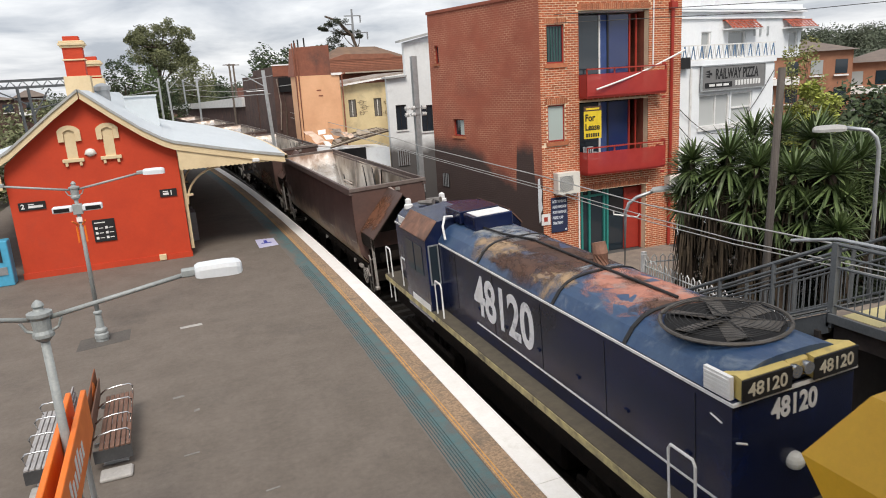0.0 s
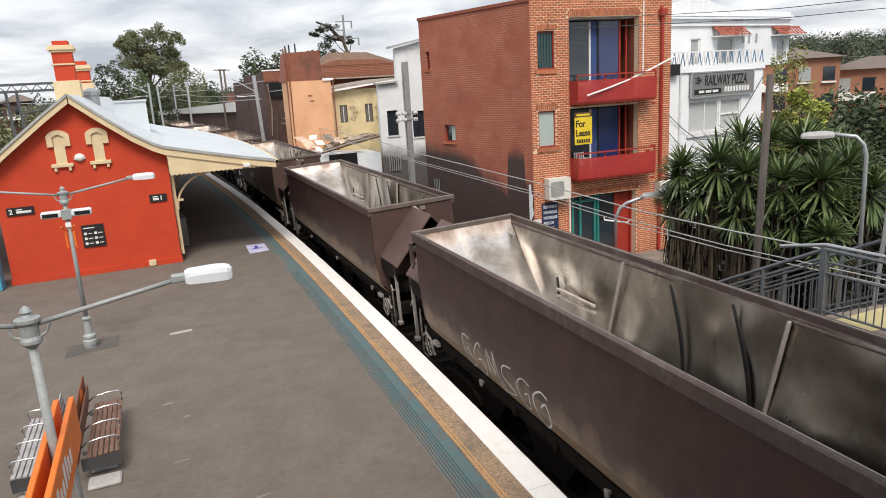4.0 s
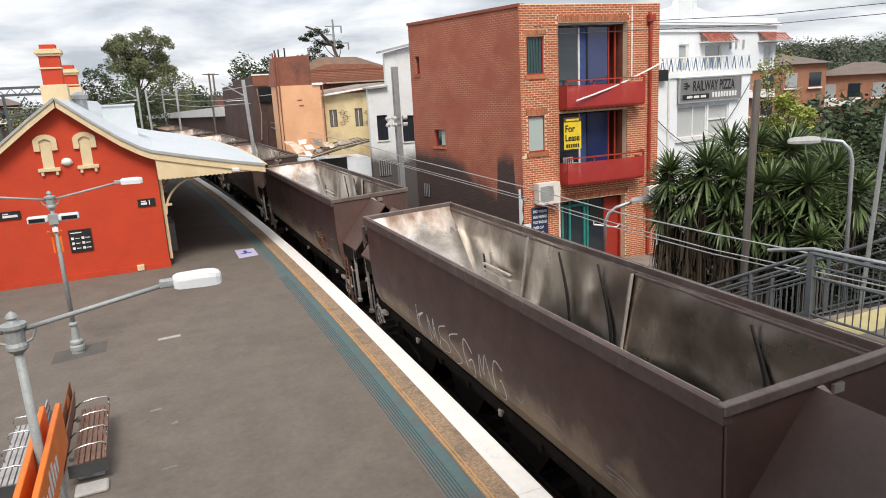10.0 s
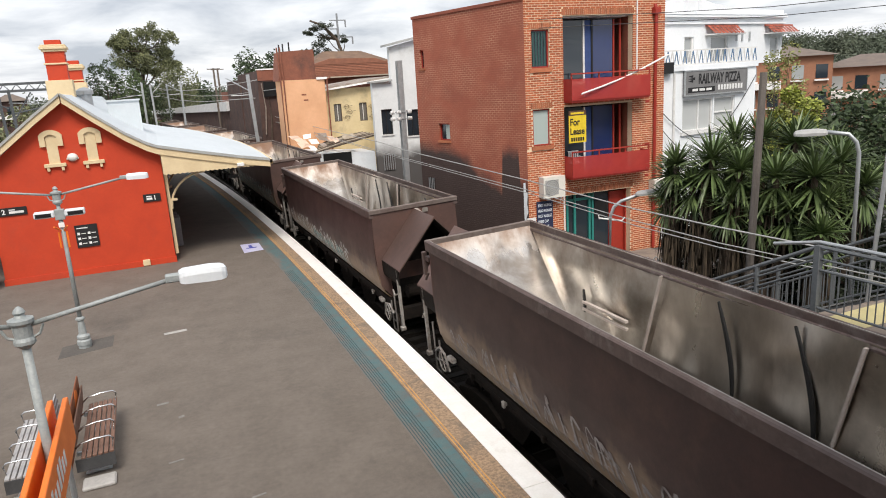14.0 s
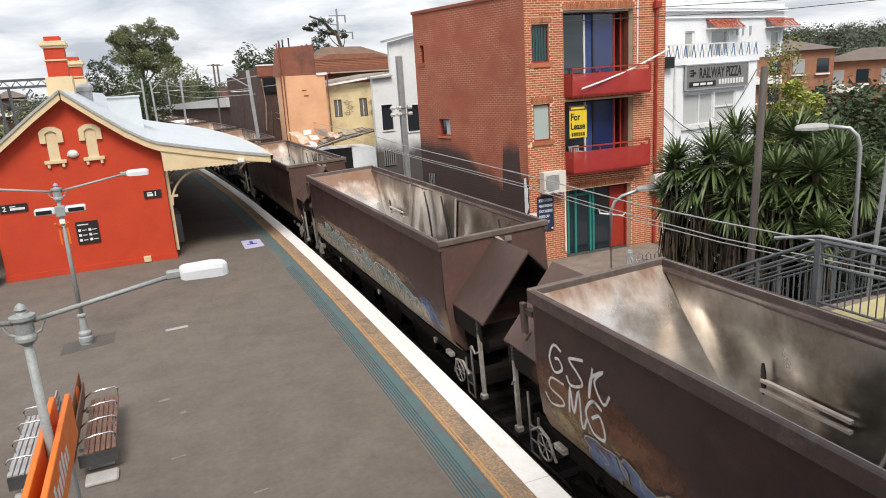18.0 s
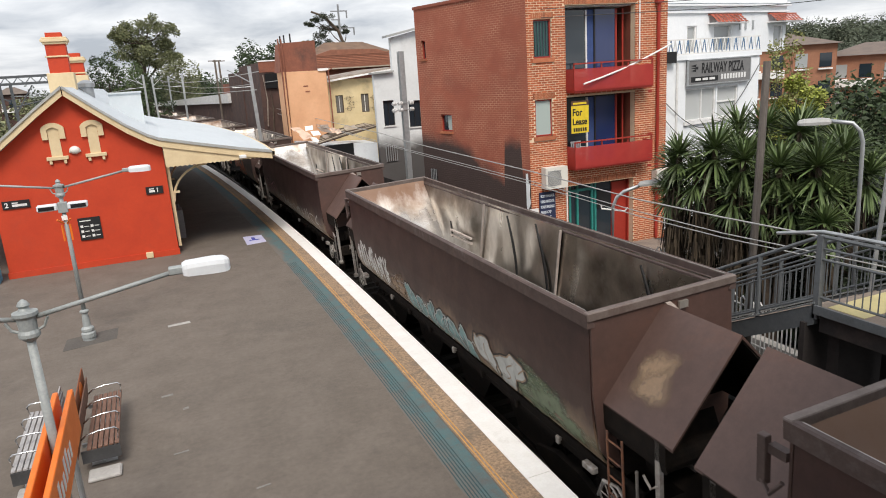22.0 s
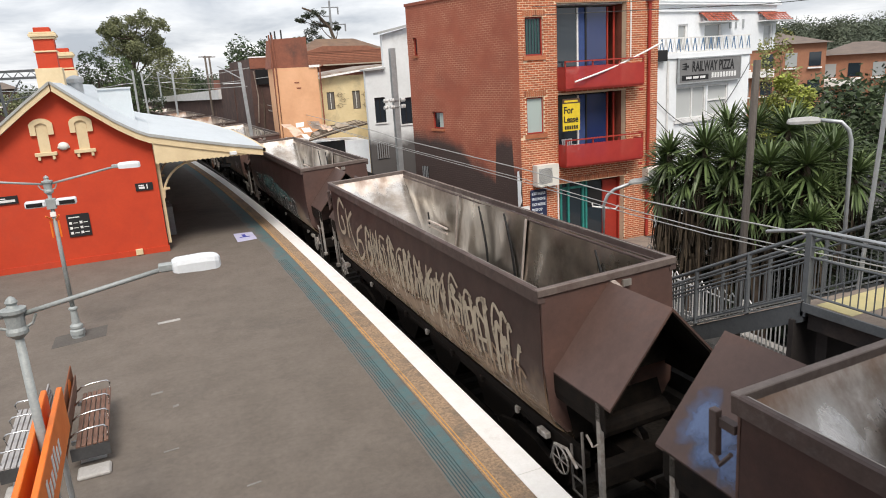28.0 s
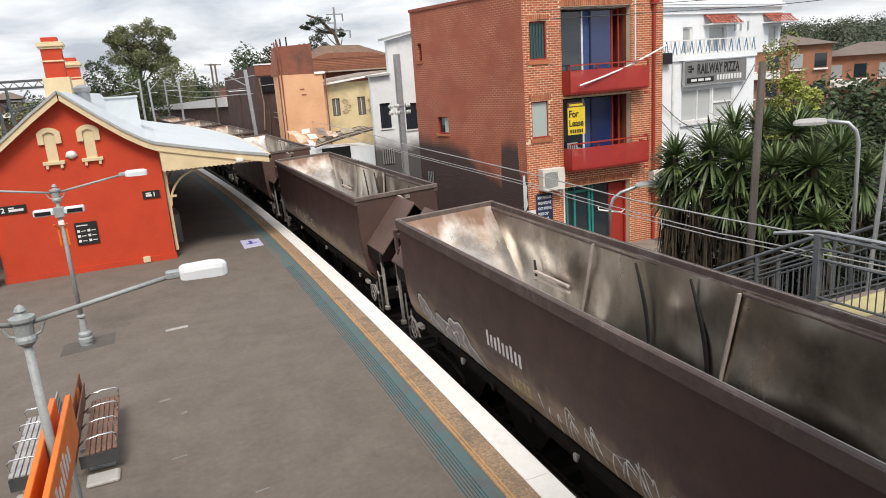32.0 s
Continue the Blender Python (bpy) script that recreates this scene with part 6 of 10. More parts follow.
def tag(w, u0, u1, z0, z1, n, colour, seed, width=0.045, put=on_side, label=""):
    """A hand-drawn row of loops and hooks."""
    rnd = random.Random(seed)
    bm = bm_new()
    dx, h = (u1 - u0) / n, z1 - z0
    for k in range(n):
        u = u0 + dx * (k + 0.5)
        form = rnd.randrange(4)
        j = lambda s=0.12: rnd.uniform(-s, s)
        if form == 0:
            pts = [(0.35, 0.85), (-0.1, 1.0), (-0.4, 0.5), (-0.1, 0.05), (0.35, 0.25), (0.2, 0.6), (-0.05, 0.5)]
        elif form == 1:
            pts = [(-0.35, 0.1), (-0.25, 0.95), (0.0, 0.35), (0.2, 1.0), (0.4, 0.05), (0.6, 0.4)]
        elif form == 2:
            pts = [(0.4, 0.95), (-0.2, 0.85), (-0.3, 0.6), (0.25, 0.45), (0.3, 0.15), (-0.35, 0.0), (-0.6, 0.2)]
        else:
            pts = [(-0.3, 1.0), (-0.35, 0.0), (-0.3, 0.55), (0.3, 1.0), (-0.2, 0.5), (0.35, -0.05), (0.7, 0.3)]
        ribbon(bm, [(u + (a + j()) * dx * 0.95, z0 + (b + j(0.1)) * h) for a, b in pts], width * rnd.uniform(0.8, 1.2), put, 0.011)
    paint(w, bm, colour, label or colour + " graffiti tag")


def bubbles(w, u0, u1, z0, z1, n, fill, line, seed, put=on_side, line_w=0.05, inner=True):
    """Fat flowing letters that lean into each other, with a double drawn outline."""
    rnd = random.Random(seed)
    bf, bl, bk = bm_new(), bm_new(), bm_new()
    dx, h = (u1 - u0) / n, (z1 - z0) / 2
    for k in range(n):
        tall = rnd.uniform(0.7, 1.2)
        u, z = u0 + dx * (k + 0.5), z0 + h * tall + rnd.uniform(-0.1, 0.1) * h
        a, b, ln = dx * rnd.uniform(0.42, 0.66), h * tall, rnd.uniform(-0.5, 0.2) * dx
        state = rnd.getstate()
        ring = blob(bf, u, z, a, b, put, rnd, 0.006 + 0.0012 * (k % 3), ragged=0.17, lean=ln)
        ribbon(bk, [(u + (p[0] - u) * 1.08, z + (p[1] - z) * 1.08) for p in ring], line_w * 1.1, put, 0.0105)
        ribbon(bl, ring, line_w * 0.7, put, 0.0125)
        if inner:
            s = rnd.choice((-1, 1))
            ribbon(bl, [(u - 0.25 * a * s + ln * 0.4, z + 0.55 * b), (u + 0.15 * a * s, z + 0.1 * b), (u - 0.1 * a * s, z - 0.25 * b), (u + 0.2 * a * s - ln * 0.4, z - 0.6 * b)], line_w * 0.6, put, 0.0125)
            if k % 2:
                ribbon(bl, [(u + 0.75 * a, z + 0.3 * b), (u + 1.25 * a, z + rnd.uniform(0.5, 0.9) * b), (u + 1.5 * a, z + rnd.uniform(0.2, 0.6) * b)], line_w * 0.6, put, 0.0125)
    if fill:
        paint(w, bf, fill, fill + " graffiti letters")
    else:
        bf.free()
    paint(w, bl, line, line + " graffiti outlines")
    paint(w, bk, "black" if line != "black" else "white", "graffiti shadow outlines")


def blades(w, u0, u1, z0, z1, n, colour, seed, width=0.06, put=on_side):
    """Close upright strokes, ragged at the top."""
    rnd = random.Random(seed)
    bm = bm_new()
    for k in range(n):
        u = u0 + (u1 - u0) * (k + rnd.uniform(0.1, 0.9)) / n
        a, b = z0 + rnd.uniform(0, 0.35) * (z1 - z0), z1 - rnd.uniform(0, 0.4) * (z1 - z0)
        s = rnd.uniform(-0.3, 0.15)
        ribbon(bm, [(u, a), (u + s * 0.4, (a + b) / 2), (u + s, b), (u + s + rnd.uniform(-0.1, 0.25), b - 0.12)], width * rnd.uniform(0.5, 1.3), put, 0.009 + 0.002 * (k % 3))
    paint(w, bm, colour, colour + " graffiti strokes")


def patch(w, u, z, a, b, colour, seed, label, put=on_side, pieces=3):
    rnd = random.Random(seed)
    bm = bm_new()
    for k in range(pieces):
        blob(bm, u + rnd.uniform(-0.6, 0.6) * a * (k > 0), z + rnd.uniform(-0.4, 0.3) * b * (k > 0), a * rnd.uniform(0.5, 0.9), b * rnd.uniform(0.6, 1.0), put, rnd, 0.003 + 0.0007 * k, ragged=0.2)
    tagged(part("worn_patch", bm, "haze_" + colour, w), label, kind="stuff")


def logo(w, u, z, bars=True):
    """White company lettering, as plain bars, with a yellow block."""
    bm = bm_new()
    for k in range(9):
        ribbon(bm, [(u + 0.17 * k, z), (u + 0.17 * k, z + (0.28 if k % 3 else 0.34))], 0.09, on_side, 0.007)
    part("letter_bar", bm, "spray_white", w, "row of white lettering")
    bm = bm_new()
    for k in range(5):
        ribbon(bm, [(u + 0.9 + 0.16 * k, z - 0.62), (u + 0.9 + 0.16 * k, z - 0.3)], 0.11, on_side, 0.007)
    part("letter_bar", bm, "spray_gold", w, "row of dull yellow lettering")


def scuffs(w, seed, n=26, colour="grey", z0=1.6, z1=2.3, u0=-6.5, u1=6.5):
    """Pale scratches and scrapes along the lower sheet."""
    rnd = random.Random(seed)
    bm = bm_new()
    for k in range(n):
        u, z, l = rnd.uniform(u0, u1), rnd.uniform(z0, z1), rnd.uniform(0.2, 0.8)
        ribbon(bm, [(u, z), (u + l * 0.5, z + rnd.uniform(-0.06, 0.06)), (u + l, z + rnd.uniform(-0.15, 0.1))], rnd.uniform(0.012, 0.045), on_side, 0.005)
    tagged(part("scuffing", bm, "spray_" + colour, w), "pale scratches", kind="stuff")


def decorate():
    W = lambda k: wagons[k - 1]
    for k in range(1, 30):
        scuffs(W(k), 900 + k, 18 + (k * 7) % 14)
    for k in (2, 5, 26):
        logo(W(k), -2.6 + 0.3 * (k % 3), 2.5)
    # bare brown wagons with peeling
    blades(W(1), 3.2, 6.4, 1.55, 2.2, 16, "rust", 11, 0.05)
    patch(W(1), -6.2, 2.6, 0.5, 0.6, "grey", 12, "grey worn patch")
    patch(W(2), 3.6, 2.3, 2.6, 0.75, "tan", 21, "peeled tan and orange patch", pieces=6)
    patch(W(2), -0.6, 2.1, 1.6, 0.5, "grey", 22, "grey peeled patch", pieces=5)
    patch(W(2), -6.3, 2.6, 0.6, 0.8, "rust", 23, "peeled rusty patch", pieces=4)
    patch(W(2), -4.4, 2.05, 1.7, 0.55, "grey", 24, "grey peeled patch", pieces=7)
    tag(W(3), -4.6, -0.6, 1.7, 2.5, 6, "white", 31, 0.035)
    blades(W(4), -5.0, 1.0, 1.6, 2.2, 26, "grey", 41, 0.04)
    patch(W(5), -0.6, 2.0, 0.9, 0.4, "rust", 51, "rusty worn patch")
    blades(W(5), 0.4, 5.0, 1.6, 2.35, 22, "grey", 52, 0.05)
    bubbles(W(6), -6.2, 0.6, 1.6, 2.6, 6, "green", "cream", 61, line_w=0.05)
    blades(W(6), 0.5, 4.5, 1.6, 2.3, 20, "green", 62)
    tag(W(7), 1.0, 4.6, 1.65, 2.4, 5, "white", 71, 0.04)
    tag(W(8), -3.4, 1.6, 1.75, 2.6, 7, "white", 81, 0.03)
    scuffs(W(9), 91, 40, "tan", 1.6, 2.8, -5, 6)
    patch(W(9), 4.6, 2.2, 1.4, 0.6, "rust", 92, "rusty worn patch")
    blades(W(10), -6.0, 2.0, 1.6, 2.4, 40, "grey", 101, 0.045)
    # the grassy white and teal pieces
    blades(W(11), -6.2, 1.5, 1.55, 2.5, 46, "grey", 110, 0.05)
    blades(W(12), -6.6, 3.5, 1.55, 2.55, 64, "white", 121, 0.05)
    blades(W(12), -2.0, 3.0, 1.6, 2.3, 26, "teal", 122, 0.09)
    blades(W(13), -6.5, 6.4, 1.55, 2.7, 60, "teal", 131, 0.09)
    blades(W(13), -6.5, 6.4, 1.55, 2.75, 70, "white", 132, 0.04)
    tag(W(13), -6.85, -5.5, 2.95, 3.5, 3, "white", 133, 0.045)
    tag(W(13), -6.8, -5.3, 2.25, 2.85, 3, "white", 134, 0.045)
    blades(W(14), -2.6, 5.6, 1.55, 2.75, 60, "green", 141, 0.1)
    blades(W(14), -2.6, 5.6, 1.6, 2.8, 90, "white", 142, 0.04)
    blades(W(14), -2.0, 2.6, 1.6, 2.4, 34, "gold", 143, 0.06)
    patch(W(14), -5.0, 2.6, 1.6, 0.75, "rust", 147, "rust and gold sprayed patch", pieces=6)
    patch(W(14), -5.4, 2.3, 1.2, 0.6, "gold", 148, "dull gold sprayed patch", pieces=5)
    bubbles(W(14), -5.6, -2.8, 1.65, 2.3, 3, "blue", "cream", 144, line_w=0.04)
    tag(W(14), -6.6, -4.9, 3.0, 3.55, 3, "white", 149, 0.05)
    tag(W(14), -6.7, -5.0, 2.3, 2.95, 3, "white", 150, 0.05)
    tag(W(14), -2.6, 5.4, 1.7, 2.6, 13, "white", 146, 0.035)
    tag(W(14), 0.4, 1.25, 2.95, 3.35, 3, "gold", 145, 0.035, on_hood, "gold graffiti tag on the hood")
    bubbles(W(15), -6.2, 5.6, 1.6, 2.45, 17, "cream", "black", 151, line_w=0.035)
    bubbles(W(15), -5.2, 4.6, 2.15, 2.62, 9, "teal", "white", 155, line_w=0.03, inner=False)
    patch(W(15), -0.5, 2.7, 4.6, 0.3, "tan", 156, "dull tan sprayed haze", pieces=8)
    blades(W(15), -5.0, 4.4, 1.6, 2.6, 40, "green", 152, 0.06)
    patch(W(15), 5.4, 2.1, 0.9, 0.45, "blue", 153, "blue sprayed patch")
    patch(W(15), -6.1, 2.1, 0.6, 0.45, "orange", 154, "orange sprayed patch")
    tag(W(16), -5.6, -3.4, 1.9, 2.7, 3, "grey", 163, 0.07)
    bubbles(W(16), -0.2, 3.0, 1.6, 2.55, 3, None, "pink", 161, line_w=0.04)
    tag(W(16), 3.0, 6.3, 1.6, 2.3, 5, "gold", 162, 0.035)
    blades(W(16), -3.4, -0.4, 1.6, 2.3, 20, "tan", 164, 0.05)
    bubbles(W(17), 1.2, 5.2, 1.65, 2.6, 5, "silver", "black", 171)
    bubbles(W(17), -4.8, -1.8, 1.8, 2.5, 4, "white", "black", 175, line_w=0.035)
    patch(W(17), -0.4, 2.1, 1.4, 0.5, "tan", 176, "tan sprayed patch", pieces=5)
    patch(W(17), 0.5, 3.5, 0.7, 0.5, "grey", 177, "grey worn paint on the hood", on_hood, 5)
    blades(W(17), -3.0, 0.6, 1.7, 2.4, 18, "grey", 172, 0.06)
    blades(W(18), -6.7, -3.4, 1.7, 2.75, 24, "white", 172, 0.1)
    patch(W(18), -2.6, 2.0, 0.8, 0.5, "tan", 184, "tan sprayed patch")
    bubbles(W(18), -1.9, 2.4, 1.6, 2.5, 6, "teal", "silver", 181)
    bubbles(W(18), 2.6, 4.6, 1.7, 2.8, 2, "silver", "tan", 183)
    patch(W(18), 5.0, 2.1, 1.5, 0.6, "green", 182, "olive sprayed patch", pieces=5)
    bubbles(W(20), -5.6, 3.6, 1.7, 2.85, 7, "red", "cream", 201, line_w=0.06)
    blades(W(20), -5.6, 3.6, 2.2, 3.0, 24, "gold", 205, 0.07)
    patch(W(20), -1.2, 1.66, 4.4, 0.16, "teal", 202, "teal sprayed band", pieces=9)
    blades(W(20), 3.6, 6.4, 1.55, 2.3, 18, "grey", 203, 0.05)
    tag(W(20), 0.3, 1.1, 2.95, 3.4, 2, "white", 204, 0.035, on_hood, "white graffiti tag on the hood")
    bubbles(W(19), -6.3, -3.4, 1.7, 2.6, 3, None, "pink", 211, line_w=0.045)
    blades(W(19), -3.6, 3.6, 1.55, 2.3, 50, "silver", 212, 0.045)
    tag(W(19), 3.4, 6.2, 1.6, 2.4, 3, "white", 213, 0.05)
    tag(W(21), -4.0, 1.0, 1.7, 2.5, 6, "blue", 215, 0.05)
    bubbles(W(22), -5.6, -2.6, 1.7, 2.7, 3, "orange", "black", 221)
    bubbles(W(22), 0.0, 4.4, 1.7, 2.6, 4, "pink", "blue", 222)
    patch(W(23), 0.0, 2.1, 5.4, 0.55, "tan", 234, "tan sprayed haze", pieces=10)
    tag(W(23), -6.6, -4.3, 2.6, 3.75, 2, "cream", 231, 0.15)
    tag(W(23), -4.3, -2.6, 2.2, 3.4, 2, "cream", 235, 0.13)
    blades(W(23), -2.8, 6.2, 2.0, 3.5, 46, "cream", 232, 0.11)
    blades(W(23), -3.6, 6.2, 1.6, 2.7, 60, "tan", 236, 0.07)
    tag(W(23), -2.6, 5.8, 2.5, 3.5, 12, "cream", 233, 0.08)
    patch(W(24), -1.2, 2.45, 4.6, 0.5, "teal", 251, "teal sprayed haze", pieces=8)
    bubbles(W(24), -5.4, 4.6, 1.6, 2.5, 9, "black", "white", 252, line_w=0.055)
    tag(W(25), -5.0, -0.6, 1.6, 2.4, 6, "grey", 246, 0.045)
    tag(W(25), 4.4, 6.2, 1.8, 2.6, 2, "pink", 244, 0.06)
    tag(W(25), 4.6, 6.0, 2.0, 2.6, 2, "white", 245, 0.05)
    bubbles(W(26), -6.0, -2.8, 1.6, 2.4, 3, "grey", "white", 261)
    blades(W(26), 0.0, 6.0, 1.6, 2.4, 30, "white", 262, 0.03)
    tag(W(27), -4.0, 0.0, 1.7, 2.4, 5, "white", 271, 0.035)
    patch(W(18), 0.5, 3.3, 0.45, 0.4, "tan", 185, "tan worn patch on the hood", on_hood)
    patch(W(22), 0.7, 3.2, 0.6, 0.3, "blue", 223, "blue sprayed patch on the hood", on_hood)
    patch(W(5), 0.6, 3.6, 0.7, 0.35, "rust", 53, "orange rust bloom on the hood", on_hood, 5)
    patch(W(1), 0.5, 3.4, 0.75, 0.6, "rust", 13, "orange rust bloom on the hood", on_hood, 7)
    patch(W(2), 0.4, 3.5, 0.6, 0.5, "rust", 25, "orange rust bloom on the hood", on_hood, 6)
    patch(W(17), 6.3, 3.0, 0.4, 0.8, "grey", 178, "grey worn paint at the corner", pieces=7)
    patch(W(17), 0.9, 3.0, 0.5, 0.7, "grey", 179, "grey worn paint on the hood", on_hood, 6)
    rnd = random.Random(224)
    bm = bm_new()
    for k in range(4):
        blob(bm, -5.75 + 0.45 * k, 2.85 - 0.12 * k, 0.5, 0.75 - 0.08 * k, on_side, rnd, 0.004 + 0.0008 * k, ragged=0.08)
    paint(W(22), bm, "orange", "flat orange sprayed block")
    bm = bm_new()
    for k in range(3):
        blob(bm, 0.5 + 0.3 * k, 3.0 + 0.1 * k, 0.45, 0.28, on_tail, rnd, 0.004 + 0.0008 * k, ragged=0.2)
    tagged(part("worn_patch", bm, "haze_blue", W(22)), "blue sprayed haze on the trailing hood", kind="stuff")
    # rusty ladders at some near corners
    for k in (9, 11, 18, 26):
        ld = bm_new()
        for y in (-HL - 0.12, -HL - 0.5):
            tube(ld, [(-1.27, y, 0.5), (-1.27, y, 2.35)], 0.02, 6)
        for i in range(6):
            tube(ld, [(-1.27, -HL - 0.12, 0.6 + 0.32 * i), (-1.27, -HL - 0.5, 0.6 + 0.32 * i)], 0.016, 6)
        part("ladder", ld, "spray_rust", W(k), "rusty steel ladder")


decorate()


# ---------------------------------------------------------------- locomotives
def arc_roof(half, edge, top, n=10):
    """A roof's outline from the left edge over the crown to the right edge."""
    pts = []
    for i in range(n + 1):
        a = -1 + 2 * i / n
        pts.append((half * math.copysign(abs(a) ** 0.8, a), edge + (top - edge) * (1 - abs(a) ** 3.2)))
    return pts


def build_loco():
    lo = thing("locomotive", "weathered dark blue diesel locomotive with rusty roof and white numerals", "locomotive", group="coal train")
    hw, edge, top = 1.03, 3.85, 4.27
    bm = bm_new()
    prism(bm, [(-hw, 1.7), (hw, 1.7), (hw, edge), (-hw, edge)], -6.75, 3.4)
    part("long_hood", bm, "loco_blue", lo, "dark blue long hood")
    outline = arc_roof(hw, edge, top)
    for y0, y1, mat, lab in ((-6.7, -4.55, "loco_roof", "faded blue roof panel"), (-4.55, -2.4, "loco_roof", "faded blue roof panel"), (-2.4, 0.9, "loco_roof", "faded blue roof panel"), (0.9, 3.4, "loco_roof", "faded blue roof panel")):
        bm = bm_new()
        prism(bm, outline, y0, y1)
        part("roof_panel", bm, mat, lo, lab)
    for y in (-4.55, -2.4, 0.9):
        bm = bm_new()
        o = [(x * 1.01, z + 0.025) for x, z in outline]
        prism(bm, o + [(x, z - 0.01) for x, z in outline[::-1]], y - 0.04, y + 0.04)
        part("roof_band", bm, "black", lo)
    # rust, primer and bare metal where the paint has gone from the roof
    def on_roof(u, a, lift):
        a = max(-1.0, min(1.0, a))
        return (hw * math.copysign(abs(a) ** 0.8, a) * (1 + lift), u, edge + (top - edge) * (1 - abs(a) ** 3.2) + lift)
    rnd = random.Random(48)
    for (u, a, du, da, mat, lab) in ((-0.6, 0.15, 2.0, 0.95, "rust_dark", "dark rust where paint has burnt off"), (-1.0, -0.62, 1.1, 0.45, "rust_dark", "rust patch"), (0.75, -0.5, 0.8, 0.55, "worn_tan", "tan worn patch"),
                                     (1.5, 0.0, 1.0, 0.9, "worn_pale", "pale bare patch"), (-1.95, -0.6, 0.55, 0.45, "worn_tan", "primer patch"), (-2.15, 0.25, 0.2, 0.6, "worn_pale", "pale bare patch"),
                                     (-3.4, 0.1, 1.15, 0.85, "pink_roof", "pink primer patch"), (-3.2, 0.1, 0.3, 0.2, "rust_dark", "dark scorch"),
                                     (-4.6, 0.1, 0.5, 0.9, "rust_dark", "rust patch beside the fan"), (-0.1, -0.8, 0.5, 0.18, "rust_dark", "dark rust patch")):
        bm = bm_new()
        blob(bm, u, a, du, da, on_roof, rnd, 0.004 + 0.001 * rnd.random(), 24, 0.16)
        blob(bm, u + du * 0.5, a - da * 0.2, du * 0.55, da * 0.5, on_roof, rnd, 0.0055, 16, 0.3)
        blob(bm, u - du * 0.55, a + da * 0.15, du * 0.5, da * 0.55, on_roof, rnd, 0.0062, 16, 0.3)
        part("worn_patch", bm, "gone_" + mat, lo, lab)
    # white lines along the hood's edge and round its nose
    bm = bm_new()
    for s in (-1, 1):
        box(bm, s * (hw - 0.01), s * (hw + 0.022), -6.77, 3.3, edge - 0.06, edge - 0.02)
    box(bm, -hw - 0.02, hw + 0.02, -6.79, -6.74, edge - 0.06, edge - 0.02)
    part("white_line", bm, "white_paint", lo, "white edge line")
    bm = bm_new()
    for s in (-1, 1):
        box(bm, s * (hw - 0.01), s * (hw + 0.012), -6.7, 1.2, 2.31, 2.345)
    part("white_line", bm, "white_paint", lo)
    # roof fan behind a wire grille
    fan = part("fan_ring", *(lambda q: (tube(q, [(0.88 * math.cos(k * math.pi / 16), -5.5 + 0.88 * math.sin(k * math.pi / 16), top + 0.03) for k in range(33)], 0.03, 6, cap=False), q)[1:])(bm_new()), "fan_steel", lo, "grey fan ring with wire grille")
    bm = bm_new()
    lathe(bm, [(0.82, top + 0.005), (0.82, top + 0.012), (0.1, top + 0.012)], 28, (0, -5.5))
    part("fan_well", bm, "dark_open", fan)
    for k in range(6):
        bm = bm_new()
        box(bm, 0.1, 0.76, -0.13, 0.13, -0.004, 0.004, Matrix.Translation((0, -5.5, top + 0.045)) @ Matrix.Rotation(k * math.pi / 3, 4, "Z") @ Matrix.Rotation(0.2, 4, "X"))
        part("fan_blade", bm, "fan_steel", fan)
    bm = bm_new()
    for r in (0.15, 0.25, 0.35, 0.44, 0.53, 0.61, 0.68, 0.74, 0.79):
        tube(bm, [(r * math.cos(k * math.pi / 12), -5.5 + r * math.sin(k * math.pi / 12), top + 0.09) for k in range(25)], 0.006, 4, cap=False)
    for k in range(6):
        a = k * math.pi / 3 + 0.2
        tube(bm, [(0, -5.5, top + 0.09), (0.88 * math.cos(a), -5.5 + 0.88 * math.sin(a), top + 0.06)], 0.01, 4)
    part("grille", bm, "black", fan)
    # exhaust stack
    bm = bm_new()
    tube(bm, [(0.25, -2.05, top - 0.05), (0.25, -2.05, top + 0.22), (0.25, -2.0, top + 0.42)], 0.17, 12, 0.13)
    part("exhaust", bm, "rust_roof", lo, "rusty exhaust stack")
    # nose: number boxes, headlights, louvre, numerals
    for x0, x1 in ((-0.95, -0.18), (0.22, 0.95)):
        nb = part("number_box", *(lambda q: (prism(q, [(-6.83, edge + 0.02), (-6.82, edge + 0.31), (-6.72, edge + 0.33), (-6.42, edge + 0.24), (-6.42, edge + 0.02)], x0, x1, "x"), q)[1:])(bm_new()), "loco_cream", lo, "cream number box")
        bm = bm_new()
        box(bm, x0 - 0.02, x1 + 0.02, -6.85, -6.825, edge + 0.0, edge + 0.31, bevel=0.01)
        part("plate", bm, "black", nb)
        words("number_lettering", "48120", 0.25, "cream_numeral", nb, pose(x0 + 0.07, -6.853, edge + 0.07, 90, 0, 0), width=x1 - x0 - 0.14, bold=0.004)
    bm = bm_new()
    box(bm, -0.17, 0.21, -6.76, -6.5, edge + 0.06, edge + 0.32, bevel=0.03)
    hl = part("headlight_box", bm, "loco_cream", lo, "cream headlight box")
    for x in (-0.08, 0.12):
        bm = bm_new()
        tube(bm, [(x, -6.85, edge + 0.2), (x, -6.75, edge + 0.2)], 0.085, 14)
        part("headlight", bm, "chrome", hl, "chrome headlight")
    bm = bm_new()
    for k in range(5):
        box(bm, -1.05, -1.0, -6.7, -6.28, edge + 0.03 + k * 0.055, edge + 0.06 + k * 0.055)
    box(bm, -1.04, -0.98, -6.72, -6.26, edge + 0.01, edge + 0.32)
    part("class_light", bm, "white_paint", lo, "white louvred marker")
